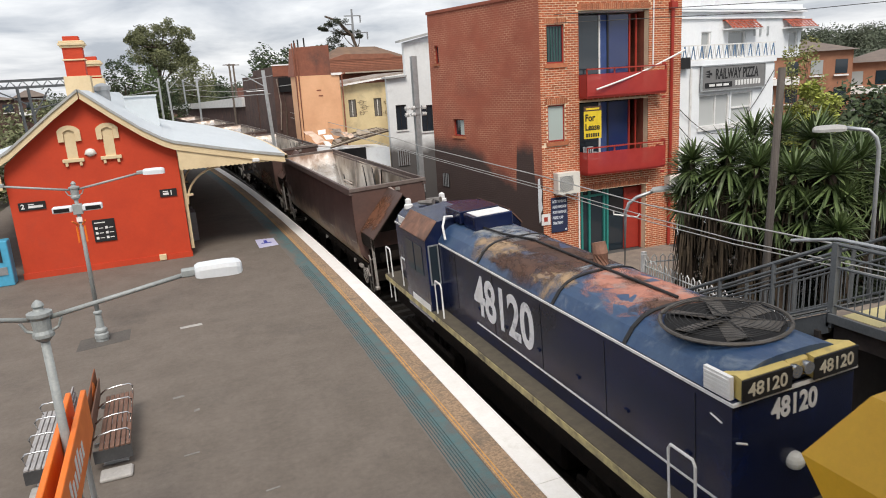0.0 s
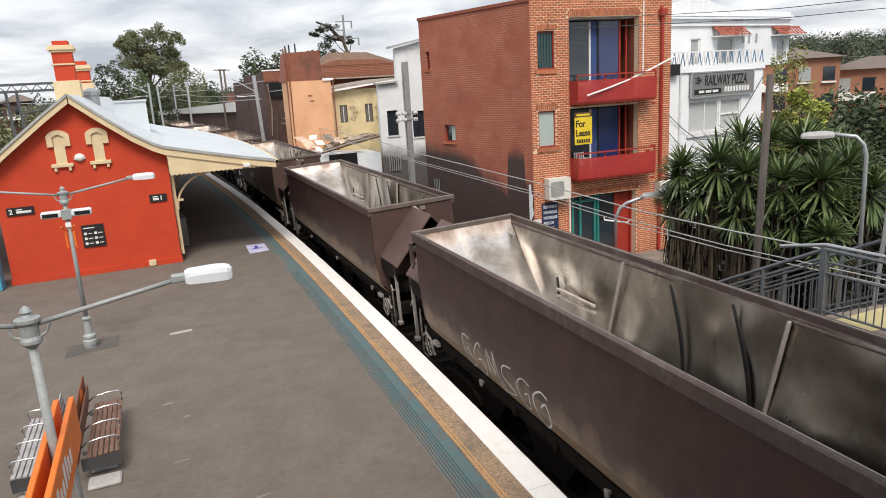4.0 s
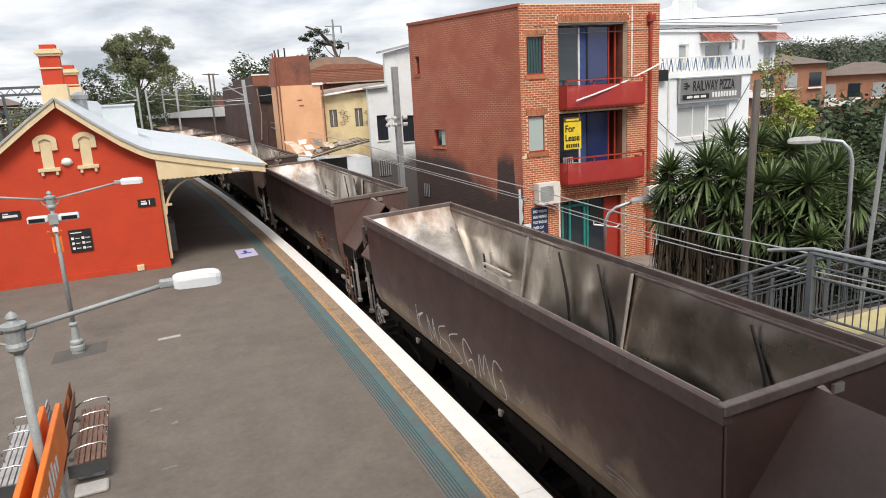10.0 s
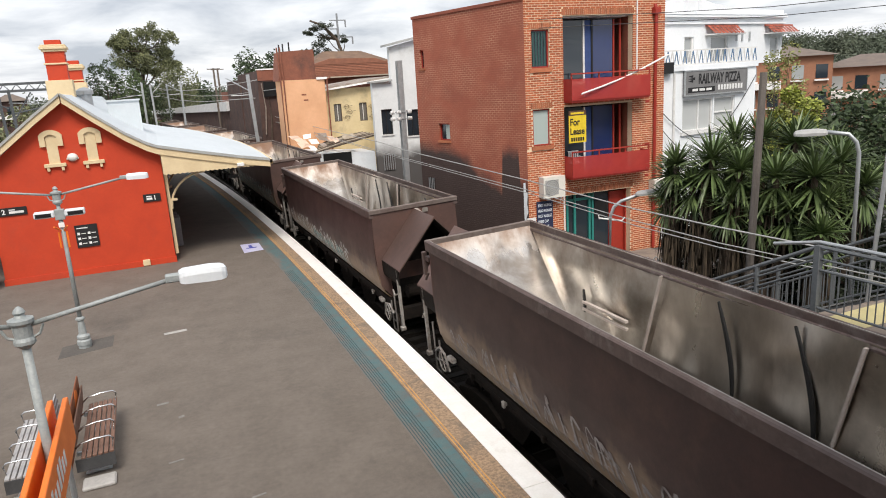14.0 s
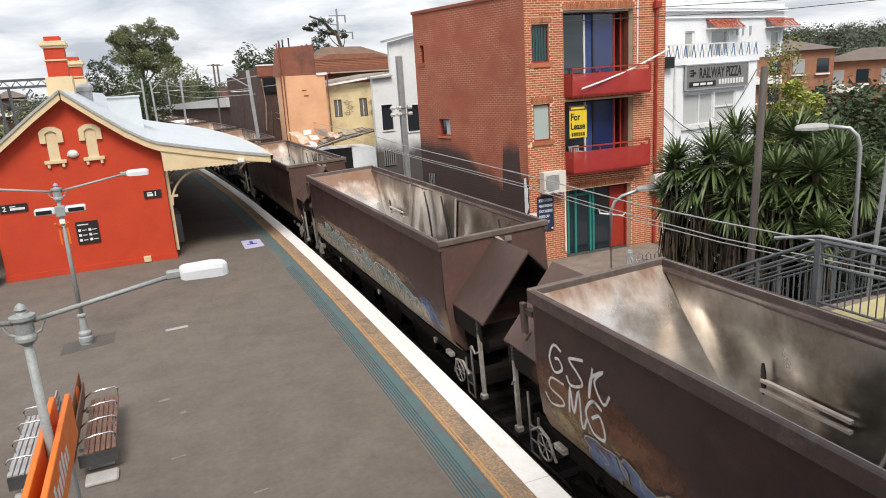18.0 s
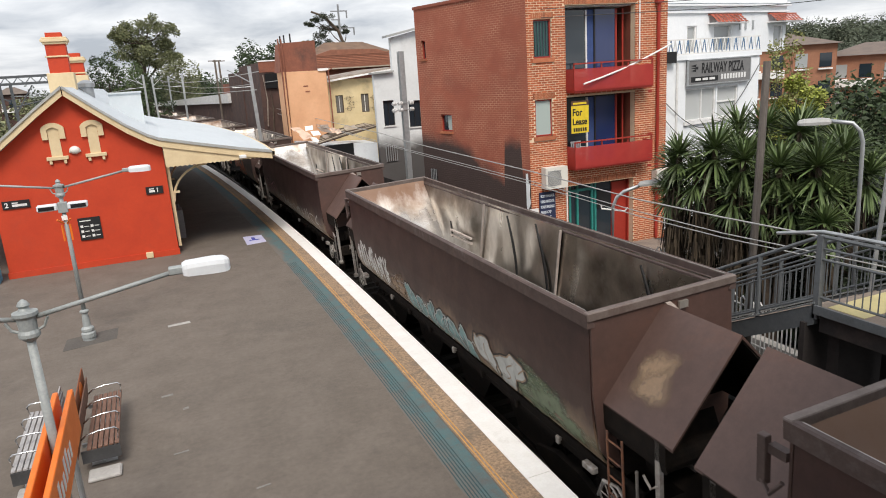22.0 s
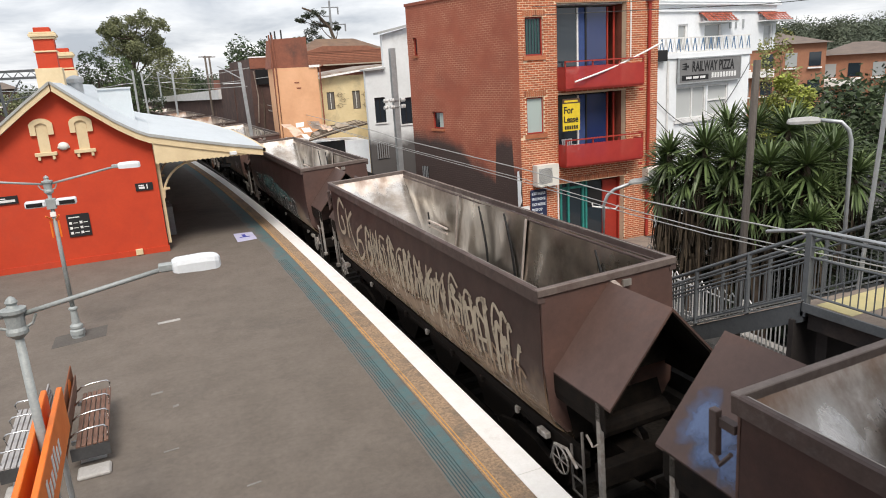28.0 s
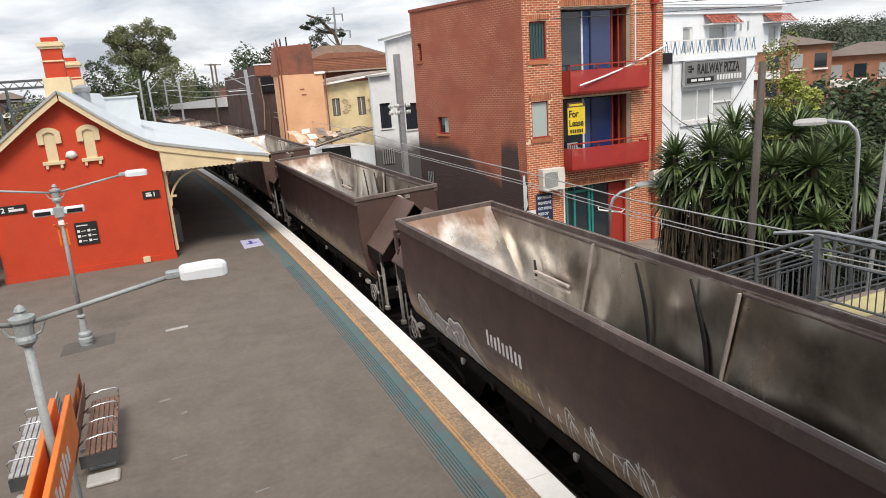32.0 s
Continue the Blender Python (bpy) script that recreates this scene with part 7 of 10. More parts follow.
    words("number_lettering", "48120", 0.4, "white_paint", lo, pose(-0.4, -6.756, edge - 0.43, 90, 0, 0), width=0.78, bold=0.012)
    words("number_lettering", "48120", 1.32, "worn_white", lo, pose(-hw - 0.006, 1.25, 2.62, 90, 0, -90), width=2.85, bold=0.03)
    words("number_lettering", "48120", 1.32, "worn_white", lo, pose(hw + 0.006, -1.6, 2.62, 90, 0, 90), width=2.85, bold=0.03)
    bm = bm_new()
    bmesh.ops.create_uvsphere(bm, u_segments=12, v_segments=8, radius=0.13, matrix=Matrix.Translation((0.0, -6.78, 2.73)))
    part("nose_lamp", bm, "lamp_glass", lo, "round white nose lamp")
    # hood doors, handles, seams
    bm = bm_new()
    for s in (-1, 1):
        for k in range(5):
            y = -6.1 + k * 2.1
            box(bm, s * (hw - 0.01), s * (hw + 0.008), y, y + 0.008, 2.35, 3.7)
    part("door_seam", bm, "black", lo)
    for k in range(6):
        bm = bm_new()
        y = -6.0 + k * 1.4
        box(bm, -hw - 0.03, -hw, y, y + 0.1, 2.7, 2.75)
        part("door_handle", bm, "loco_blue", lo)
    # cab
    ch, ce = 1.38, 4.05
    bm = bm_new()
    prism(bm, [(-ch, 1.7), (ch, 1.7), (ch, ce - 0.12), (ch - 0.35, 4.35), (0, 4.45), (-ch + 0.35, 4.35), (-ch, ce - 0.12)], 3.4, 5.35)
    cab = part("cab", bm, "loco_blue", lo, "dark blue cab")
    bm = bm_new()
    for s in (-1, 1):
        prism(bm, [(s * (ch + 0.02), ce - 0.13), (s * (ch - 0.35), 4.37), (s * (ch - 0.35), 4.39), (s * (ch + 0.03), ce - 0.1)], 3.36, 5.4)
    part("cab_roof", bm, "rust_roof", cab, "rusty brown cab roof")
    for s in (-1, 1):
        for y0, y1 in ((3.75, 4.35), (4.45, 5.05)):
            bm = bm_new()
            box(bm, s * (ch - 0.01), s * (ch + 0.012), y0, y1, 2.9, 3.7)
            part("cab_window", bm, "window", cab, "dark cab window")
    bm = bm_new()
    box(bm, -1.3, -1.08, 3.375, 3.41, 2.75, 3.75, bevel=0.01)
    pw = part("rear_window", bm, "window", cab, "tall window in a white frame")
    bm = bm_new()
    for a, b, c, d in ((-1.33, -1.3, 2.72, 3.78), (-1.08, -1.05, 2.72, 3.78), (-1.3, -1.08, 3.75, 3.78), (-1.3, -1.08, 2.72, 2.75)):
        box(bm, a, b, 3.36, 3.4, c, d)
    part("window_frame", bm, "galv", pw)
    bm = bm_new()
    box(bm, -0.55, 0.55, 2.9, 3.9, 4.3, 4.62, bevel=0.02)
    part("roof_unit", bm, "loco_blue", lo, "blue roof unit")
    bm = bm_new()
    box(bm, -0.5, 0.52, 2.1, 2.8, 4.25, 4.6, bevel=0.02)
    ru = part("roof_unit", bm, "loco_blue", lo, "blue air-conditioner box with white lid")
    bm = bm_new()
    box(bm, -0.42, 0.46, 2.14, 2.76, 4.6, 4.615)
    part("lid", bm, "white_paint", ru)
    bm = bm_new()
    tube(bm, [(-0.6, 3.3, 4.45), (-0.85, 3.2, 4.5), (-1.0, 3.0, 4.3), (-1.02, 2.85, 4.0)], 0.03, 8)
    part("conduit", bm, "white_paint", lo, "white conduit")
    bm = bm_new()
    tube(bm, [(-0.3, 2.3, 4.32), (-0.2, 1.2, 4.32), (0.1, 0.3, 4.31), (0.1, -4.4, 4.31)], 0.025, 6)
    part("cable", bm, "black", lo)
    # short hood
    bm = bm_new()
    prism(bm, [(-1.0, 1.7), (1.0, 1.7)] + [(x, z) for x, z in arc_roof(1.0, 3.75, 4.2)[::-1]], 5.35, 7.15)
    sh = part("short_hood", bm, "loco_blue", lo, "dark blue short hood")
    bm = bm_new()
    box(bm, -1.02, 1.02, 7.13, 7.18, 3.69, 3.73)
    for s in (-1, 1):
        box(bm, s * 0.99, s * 1.022, 5.4, 7.17, 3.69, 3.73)
    part("white_line", bm, "white_paint", sh)
    for x in (-0.6, 0.5):
        bm = bm_new()
        lathe(bm, [(0.14, 4.1), (0.14, 4.22), (0.09, 4.24), (0.09, 4.38), (0.03, 4.42)], 12, (x, 6.9))
        part("beacon", bm, "white_paint", sh, "white roof beacon")
    bm = bm_new()
    tube(bm, [(-0.35, 6.7, 4.28), (0.0, 6.3, 4.28)], 0.04, 8, 0.1)
    tube(bm, [(0.0, 6.9, 4.28), (0.3, 6.5, 4.28)], 0.04, 8, 0.1)
    part("air_horn", bm, "silver", sh, "dull metal air horns")
    bm = bm_new()
    box(bm, -1.03, -1.0, 6.0, 6.7, 3.78, 4.0)
    part("plate_bar", bm, "white_paint", sh)
    bm = bm_new()
    box(bm, -1.39, -1.375, 3.5, 4.9, 1.95, 2.15)
    part("maker_bar", bm, "white_paint", cab, "white name bar")
    # frame, walkways, rails
    bm = bm_new()
    box(bm, -1.38, 1.38, -7.6, 7.65, 1.86, 2.0, bevel=0.01)
    part("walkway", bm, "walk", lo, "dirty brown walkway")
    bm = bm_new()
    for s in (-1, 1):
        box(bm, s * 1.37, s * 1.395, -7.6, 7.65, 1.82, 1.97)
    part("frame_stripe", bm, "frame_yellow", lo, "grimy cream frame stripe")
    bm = bm_new()
    box(bm, -1.1, 1.1, -7.5, 7.5, 1.1, 1.86)
    box(bm, -1.0, 1.0, -2.4, 2.4, 0.35, 1.1, bevel=0.08)
    part("frame", bm, "under", lo)
    def hoop(y0, y1, x, z0, z1):
        bm = bm_new()
        tube(bm, [(x, y0, z0), (x, y0, z1 - 0.08), (x, y0 + 0.05, z1), (x, y1 - 0.05, z1), (x, y1, z1 - 0.08), (x, y1, z0)], 0.022, 8)
        part("grab_rail", bm, "white_paint", lo, "white tubular grab rail")
    hoop(-6.4, -5.87, -1.3, 2.0, 2.92)
    hoop(-7.55, -7.2, -1.0, 2.0, 2.75)
    hoop(2.75, 3.2, -1.3, 2.0, 2.9)
    hoop(5.5, 6.0, -1.3, 2.0, 2.9)
    hoop(7.1, 7.55, -1.3, 1.2, 2.9)
    bm = bm_new()
    tube(bm, [(-1.0, -7.55, 2.55), (-0.3, -7.55, 2.6), (0.3, -7.55, 2.6), (1.0, -7.55, 2.55)], 0.022, 8)
    for x in (-1.0, -0.3, 0.3, 1.0):
        tube(bm, [(x, -7.55, 1.7), (x, -7.55, 2.58)], 0.022, 8)
    part("end_rail", bm, "white_paint", lo, "white end handrail")
    bm = bm_new()
    tube(bm, [(-1.0, -6.8, 3.3), (-0.85, -6.82, 3.25)], 0.015, 6)
    tube(bm, [(-1.05, -6.6, 3.5), (-1.05, -6.4, 3.55)], 0.012, 6)
    part("hand_iron", bm, "white_paint", lo)
    for y in (-4.9, 4.9):
        b = part("bogie", *(lambda q: (box(q, -1.0, 1.0, y - 0.3, y + 0.3, 0.4, 0.9), q)[1:])(bm_new()), "under", lo)
        for s in (-1, 1):
            bm = bm_new()
            box(bm, s * 0.98, s * 1.12, y - 1.9, y + 1.9, 0.45, 0.75, bevel=0.05)
            part("side_frame", bm, "under", b)
            for d in (-1.5, 0, 1.5):
                bm = bm_new()
                lathe(bm, [(0.46, -0.06), (0.5, 0.0), (0.44, 0.02), (0.44, 0.1), (0.08, 0.13)], 20)
                part("wheel", bm, "rail", b, "steel wheel", m=pose(s * 0.76, y + d, 0.47, 0, 90 * s, 0))
    return lo


M["cream_numeral"] = surface("cream_numeral", (0.62, 0.58, 0.46), (0.5, 0.46, 0.36), 6, 0.6, bump=0)
M["fan_steel"] = surface("fan_steel", (0.14, 0.13, 0.12), (0.08, 0.07, 0.06), 3, 0.5, 0.5, bump=0.05)
M["rust_dark"] = surface("rust_dark", (0.075, 0.042, 0.032), (0.12, 0.065, 0.045), 2.0, 0.75, bump=0.2, stain=(0.2, 0.1, 0.06), amount=0.25, stain_scale=2.0)
M["worn_pale"] = surface("worn_pale", (0.36, 0.37, 0.37), (0.2, 0.22, 0.25), 5.0, 0.55, bump=0.1, stain=(0.05, 0.1, 0.19), amount=0.5, stain_scale=5.0)
M["worn_tan"] = surface("worn_tan", (0.42, 0.29, 0.17), (0.28, 0.2, 0.13), 3.0, 0.6, bump=0.1, stain=(0.06, 0.09, 0.16), amount=0.4, stain_scale=3.0)
M["loco_cream"] = surface("loco_cream", (0.6, 0.47, 0.16), (0.5, 0.38, 0.12), 3, 0.5, bump=0.05, stain=(0.3, 0.24, 0.12), amount=0.3, stain_scale=3)
M["worn_white"] = surface("worn_white", (0.78, 0.78, 0.8), (0.7, 0.7, 0.73), 3, 0.5, bump=0.03, stain=(0.03, 0.045, 0.11), amount=0.3, stain_scale=2.6)
for _n in ("rust_dark", "rust_roof", "pink_roof", "worn_pale", "worn_tan"):
    M["gone_" + _n] = M[_n].copy()
    hazy(M["gone_" + _n])
loco = build_loco()


def build_lead():
    """The engine ahead, of which the yellow end shows for a moment."""
    lo = thing("locomotive", "leading diesel locomotive with bright yellow sloping end and blue roof", "locomotive", group="coal train")
    bm = bm_new()
    prism(bm, [(-1.3, 1.7), (1.3, 1.7), (1.38, 3.98), (0.95, 4.7), (-0.95, 4.7), (-1.38, 3.98)], -7.2, 3.8)
    part("body", bm, "loco_blue", lo, "blue body")
    bm = bm_new()
    near = [bm.verts.new(v) for v in ((-1.36, 3.8, 1.7), (1.36, 3.8, 1.7), (1.385, 3.8, 3.98), (0.96, 3.8, 4.69), (-0.96, 3.8, 4.69), (-1.385, 3.8, 3.98))]
    far = [bm.verts.new(v) for v in ((-1.36, 5.7, 1.7), (1.36, 5.7, 1.7), (1.385, 7.4, 3.98), (0.96, 7.0, 4.69), (-0.96, 7.0, 4.69), (-1.385, 7.4, 3.98))]
    bm.faces.new(near)
    bm.faces.new(far[::-1])
    for i in range(6):
        bm.faces.new([near[i], far[i], far[(i + 1) % 6], near[(i + 1) % 6]])
    part("yellow_end", bm, "loco_yellow", lo, "bright yellow faceted end")
    bm = bm_new()
    prism(bm, [(-0.9, 4.69), (0.9, 4.69), (0.7, 4.78), (-0.7, 4.78)], -7.0, 6.6)
    part("roof", bm, "loco_blue", lo, "blue roof")
    bm = bm_new()
    box(bm, -1.3, 1.3, -7.5, 7.6, 1.2, 1.7)
    box(bm, -1.0, 1.0, -2.4, 2.4, 0.35, 1.2)
    part("frame", bm, "under", lo)
    for y in (-4.9, 4.9):
        bm = bm_new()
        box(bm, -1.1, 1.1, y - 1.9, y + 1.9, 0.0, 0.9, bevel=0.1)
        part("bogie", bm, "under", lo)
    return lo


lead = build_lead()


# ---------------------------------------------------------------- things on the flats
def build_air_unit(u, z, s, label):
    ac = thing("air_conditioner", label, "air conditioner", group="air conditioners on the flats")
    slab(ac, "case", "ac_white", front, u, u + 0.95 * s, z, z + 0.82 * s, -0.42, -0.05)
    bm = bm_new()
    c, r = (u + 0.36 * s, z + 0.41 * s), 0.29 * s
    ring = [front(c[0] + r * math.cos(k * math.pi / 10), -0.435, c[1] + r * math.sin(k * math.pi / 10)) for k in range(21)]
    tube(bm, ring, 0.012, 5, cap=False)
    for q in (0.75, 0.5, 0.25):
        tube(bm, [front(c[0] + q * r * math.cos(k * math.pi / 8), -0.435, c[1] + q * r * math.sin(k * math.pi / 8)) for k in range(17)], 0.008, 4, cap=False)
    part("fan_grille", bm, "grey_paint", ac, "grey round fan grille")
    slab(ac, "fan_recess", "ac_grey", front, c[0] - r, c[0] + r, c[1] - r, c[1] + r, -0.426, -0.4)
    for k in (0.15, 0.75):
        slab(ac, "bracket", "galv", front, u + k * s, u + (k + 0.05) * s, z - 0.06, z, -0.42, 0.0)
    bm = bm_new()
    tube(bm, [front(u + 0.95 * s, -0.15, z + 0.3 * s), front(u + 1.08 * s, -0.12, z + 0.35 * s), front(u + 1.12 * s, -0.05, z + 0.1), front(u + 1.12 * s, -0.04, z - 0.4)], 0.03, 8)
    part("pipe", bm, "coping", ac, "lagged pipe")


def build_flats_things():
    build_air_unit(0.45, 2.12, 1.0, "white air conditioner unit above the shop sign")
    build_air_unit(5.62, 1.62, 0.82, "white air conditioner unit beside the downpipe")
    sg = thing("shop_sign", "dark blue massage shop sign with white lettering", "sign")
    slab(sg, "board", "sign_blue", front, 0.33, 1.04, 0.58, 1.96, -0.06, -0.02)
    m0 = Matrix.Rotation(math.atan2(FU.y, FU.x), 4, "Z") @ Matrix.Rotation(radians(90), 4, "X")
    for i, t in enumerate(("BODY MASSAGE", "HEAD MASSAGE", "FOOT MASSAGE", "PRESS CAP", "TREATMENT")):
        words("lettering", t, 0.15, "sign_text", sg, Matrix.Translation(front(0.38, -0.066, 1.76 - 0.215 * i)) @ m0, width=0.6 if i < 3 else 0.46, bold=0.004)
    slab(sg, "emblem", "sign_text", front, 0.92, 1.0, 0.63, 0.7, -0.066, -0.06)
    st = thing("wall_notice", "small white notice on the brick pier", "notice")
    slab(st, "board", "white_paint", front, -0.1, 0.28, 0.92, 1.36, -0.05, -0.02)
    slab(st, "emblem", "red_paint", front, 0.0, 0.16, 1.06, 1.24, -0.056, -0.05)
    ls = thing("lease_sign", "yellow for lease sign with black lettering on the balcony", "sign")
    slab(ls, "board", "sign_yellow", front, 1.45, 2.2, 4.18, 5.2, -0.68, -0.65)
    slab(ls, "header", "sign_brown", front, 1.45, 2.2, 5.2, 5.38, -0.68, -0.65)
    words("lettering", "For", 0.36, "black", ls, Matrix.Translation(front(1.5, -0.686, 4.84)) @ m0, width=0.42, bold=0.008)
    words("lettering", "Lease", 0.34, "black", ls, Matrix.Translation(front(1.5, -0.686, 4.5)) @ m0, width=0.62, bold=0.008)
    for k in range(6):
        slab(ls, "number_bar", "black", front, 1.53 + 0.1 * k, 1.6 + 0.1 * k, 4.24, 4.38, -0.686, -0.68)
    slab(ls, "logo_bar", "sign_yellow", front, 1.52, 2.1, 5.25, 5.32, -0.686, -0.68)
    # plastic chair on the lower balcony
    ch = thing("plastic_chair", "white plastic garden chair on the balcony", "chair", Matrix.Translation(front(2.05, -0.2, 2.9)))
    bm = bm_new()
    box(bm, -0.24, 0.24, -0.22, 0.22, 0.4, 0.44, bevel=0.015)
    part("seat", bm, "white_paint", ch)
    bm = bm_new()
    for k in range(5):
        box(bm, -0.22 + k * 0.1, -0.17 + k * 0.1, 0.2, 0.23, 0.44, 0.85)
    box(bm, -0.24, 0.24, 0.2, 0.24, 0.82, 0.9, bevel=0.015)
    part("backrest", bm, "white_paint", ch)
    for sx in (-1, 1):
        bm = bm_new()
        tube(bm, [(sx * 0.26, 0.22, 0.66), (sx * 0.28, -0.1, 0.66), (sx * 0.27, -0.24, 0.6), (sx * 0.27, -0.24, 0.0)], 0.025, 6)
        part("arm", bm, "white_paint", ch)
        bm = bm_new()
        tube(bm, [(sx * 0.22, 0.2, 0.42), (sx * 0.24, 0.26, 0.0)], 0.025, 6)
        part("leg", bm, "white_paint", ch)
    bx = thing("balcony_heater", "pale boxed unit on the upper balcony", "outdoor unit")
    slab(bx, "case", "ac_white", front, 1.75, 2.35, 5.9, 6.45, -0.4, -0.1)
    bm = bm_new()
    a, b = front(1.95, -0.75, 5.98), Vector((19.6, 22.4, 7.25))
    tube(bm, [a.lerp(b, k / 10) + Vector((0, 0, -0.1 * math.sin(math.pi * k / 10))) for k in range(11)], 0.035, 6)
    tagged(part("service_cable", bm, "coping"), "white service cable slung to the flats", "cable")
    # peeling pale render on the corner
    bm = bm_new()
    poly = [(-0.02, 2.72), (0.1, 2.75), (0.12, 2.4), (0.2, 2.3), (0.16, 1.9), (0.22, 1.6), (0.1, 1.35), (0.12, 1.1), (0.02, 0.95), (-0.02, 1.5)]
    bm.faces.new([bm.verts.new(side(0.22 - u, -0.02, z)) for u, z in poly])
    tagged(part("render_patch", bm, "white_wall"), "peeling white render on the sooty corner", "render patch")
    ml = thing("meter_vent", "barred grey vent in the sooty wall", "vent")
    slab(ml, "back", "dark_open", side, 6.0, 6.45, 1.9, 2.5, -0.03, -0.015)
    for k in range(4):
        slab(ml, "bar", "grey_paint", side, 6.03 + 0.12 * k, 6.06 + 0.12 * k, 1.9, 2.5, -0.06, -0.03)


M["ac_white"] = surface("ac_white", (0.74, 0.72, 0.66), (0.68, 0.66, 0.6), 3, 0.5, bump=0.03)
M["ac_grey"] = surface("ac_grey", (0.4, 0.4, 0.38), None, 3, 0.6, bump=0.03)
M["sign_text"] = surface("sign_text", (0.7, 0.75, 0.82), None, 3, 0.5, bump=0)
M["sign_brown"] = surface("sign_brown", (0.1, 0.05, 0.03), None, 3, 0.5, bump=0)
build_flats_things()


# ---------------------------------------------------------------- white corner shop with the pizza sign
PU = Vector((math.sin(radians(85)), math.cos(radians(85)), 0))
PN = Vector((-PU.y, PU.x, 0))
PC = Vector((23.07, 23.6, 0))
LU = Vector((math.sin(radians(78)), math.cos(radians(78)), 0))
LN = Vector((-LU.y, LU.x, 0))
LC = Vector((24.56, 26.04, 0))


def shop(u, d, z):
    return PC + PU * u + PN * d + Vector((0, 0, z))


def loft(u, d, z):
    """The upper storey, set back behind the roof terrace."""
    return LC + LU * (u * 1.783 + -0.720) + LN * d + Vector((0, 0, 6.8 + (z - 6.8) * 1.07))


LOFT_WINDOWS = [(0.95, 1.75, 6.85, 7.98), (3.85, 4.35, 6.85, 7.9), (-0.2, 0.22, 6.85, 7.98)]


def build_pizza():
    pz = thing("white_shop", "white rendered two-storey shop with roof terrace and grey pizza sign", "shop building")
    bm = bm_new()
    wall_box(bm, -3.6, 2.85, -0.7, 6.7, [(-1.74, 0.12, 4.0, 5.38), (0.2, 1.52, 4.0, 5.38)], shop, 0.3)
    part("front_wall", bm, "white_wall", pz)
    bm = bm_new()
    wall_box(bm, 0, 8, -0.7, 6.7, [], lambda u, d, z: shop(2.85 - d, u + 0.3, z), 0.3)
    part("side_wall", bm, "white_wall", pz)
    slab(pz, "terrace", "concrete", shop, -3.6, 2.85, 6.55, 6.72, 0.3, 8)
    slab(pz, "parapet", "white_wall", shop, -3.6, 2.9, 6.58, 6.76, -0.08, 0.3)
    for u0, u1 in ((-1.74, 0.12), (0.2, 1.52)):
        w = thing_part("window", pz, "white-framed window with pale curtains")
        slab(w, "frame", "white_paint", shop, u0, u1, 4.0, 5.38, 0.05, 0.14, inner=0.07)
        slab(w, "pane", "curtain_glass", shop, u0, u1, 4.0, 5.38, 0.12, 0.13)
        if u0 > 0:
            slab(w, "glazing_bar", "white_paint", shop, u0, u1, 4.68, 4.74, 0.06, 0.13)
        else:
            slab(w, "glazing_bar", "white_paint", shop, -0.75, -0.68, 4.0, 5.38, 0.06, 0.13)
        slab(w, "sill", "white_paint", shop, u0 - 0.1, u1 + 0.1, 3.86, 4.0, -0.1, 0.1)
    sg = part("sign_board", *(lambda q: (q,))(slab_bm(shop, -1.76, 2.05, 5.53, 6.55, -0.16, -0.02)), "sign_grey", pz, "grey pizza sign board")
    slab(sg, "sign_frame", "galv", shop, -1.8, 2.09, 5.5, 6.58, -0.18, -0.1, inner=0.05)
    m0 = Matrix.Rotation(math.atan2(PU.y, PU.x), 4, "Z") @ Matrix.Rotation(radians(90), 4, "X")
    words("lettering", "RAILWAY PIZZA", 0.6, "black", sg, Matrix.Translation(shop(-0.98, -0.168, 6.0)) @ m0, width=2.62, bold=0.012)
    slab(sg, "tag_line", "black", shop, -1.6, 0.02, 5.64, 5.86, -0.168, -0.16)
    for k in range(3):
        slab(sg, "text_bar", "white_paint", shop, -1.35 + 0.42 * k, -1.02 + 0.42 * k, 5.7, 5.8, -0.174, -0.168)
    for k in range(9):
        slab(sg, "number_bar", "white_paint", shop, 0.22 + 0.18 * k, 0.34 + 0.18 * k, 5.68, 5.9, -0.168, -0.16)
    bm = bm_new()
    for z, a in ((6.12, 0.3), (6.22, 0.42), (6.32, 0.3)):
        prism_on(bm, shop, [(-1.62, z), (-1.62 + a, z + 0.06), (-1.62 + a, z - 0.06)], -0.168, -0.16)
    part("emblem", bm, "black", sg, "black winged emblem")
    # zigzag terrace railing
    rl = thing_part("railing", pz, "white and blue zigzag terrace railing")
    slab(rl, "top_rail", "white_paint", shop, -3.0, 2.85, 7.38, 7.43, -0.02, 0.03)
    slab(rl, "bottom_rail", "white_paint", shop, -3.0, 2.85, 6.8, 6.85, -0.02, 0.03)
    for k in range(24):
        u = -3.0 + k * 0.244
        bm = bm_new()
        tube(bm, [shop(u, 0, 6.82), shop(u + 0.122, 0, 7.4)], 0.022, 5)
        tube(bm, [shop(u + 0.122, 0, 7.4), shop(u + 0.244, 0, 6.82)], 0.022, 5)
        part("zigzag", bm, "rail_blue" if k % 2 else "white_paint", rl)
    slab(pz, "lantern_box", "black", shop, -3.2, -2.55, 6.5, 6.95, -0.25, -0.05)
    # upper storey
    bm = bm_new()
    wall_box(bm, -3.0, 4.5, 6.7, 9.0, LOFT_WINDOWS, loft, 0.3)
    part("upper_wall", bm, "white_wall", pz)
    bm = bm_new()
    wall_box(bm, 0, 5, 6.7, 9.0, [], lambda u, d, z: loft(4.5 - d * 0.55, u + 0.3, z), 0.3)
    part("upper_wall", bm, "white_wall", pz)
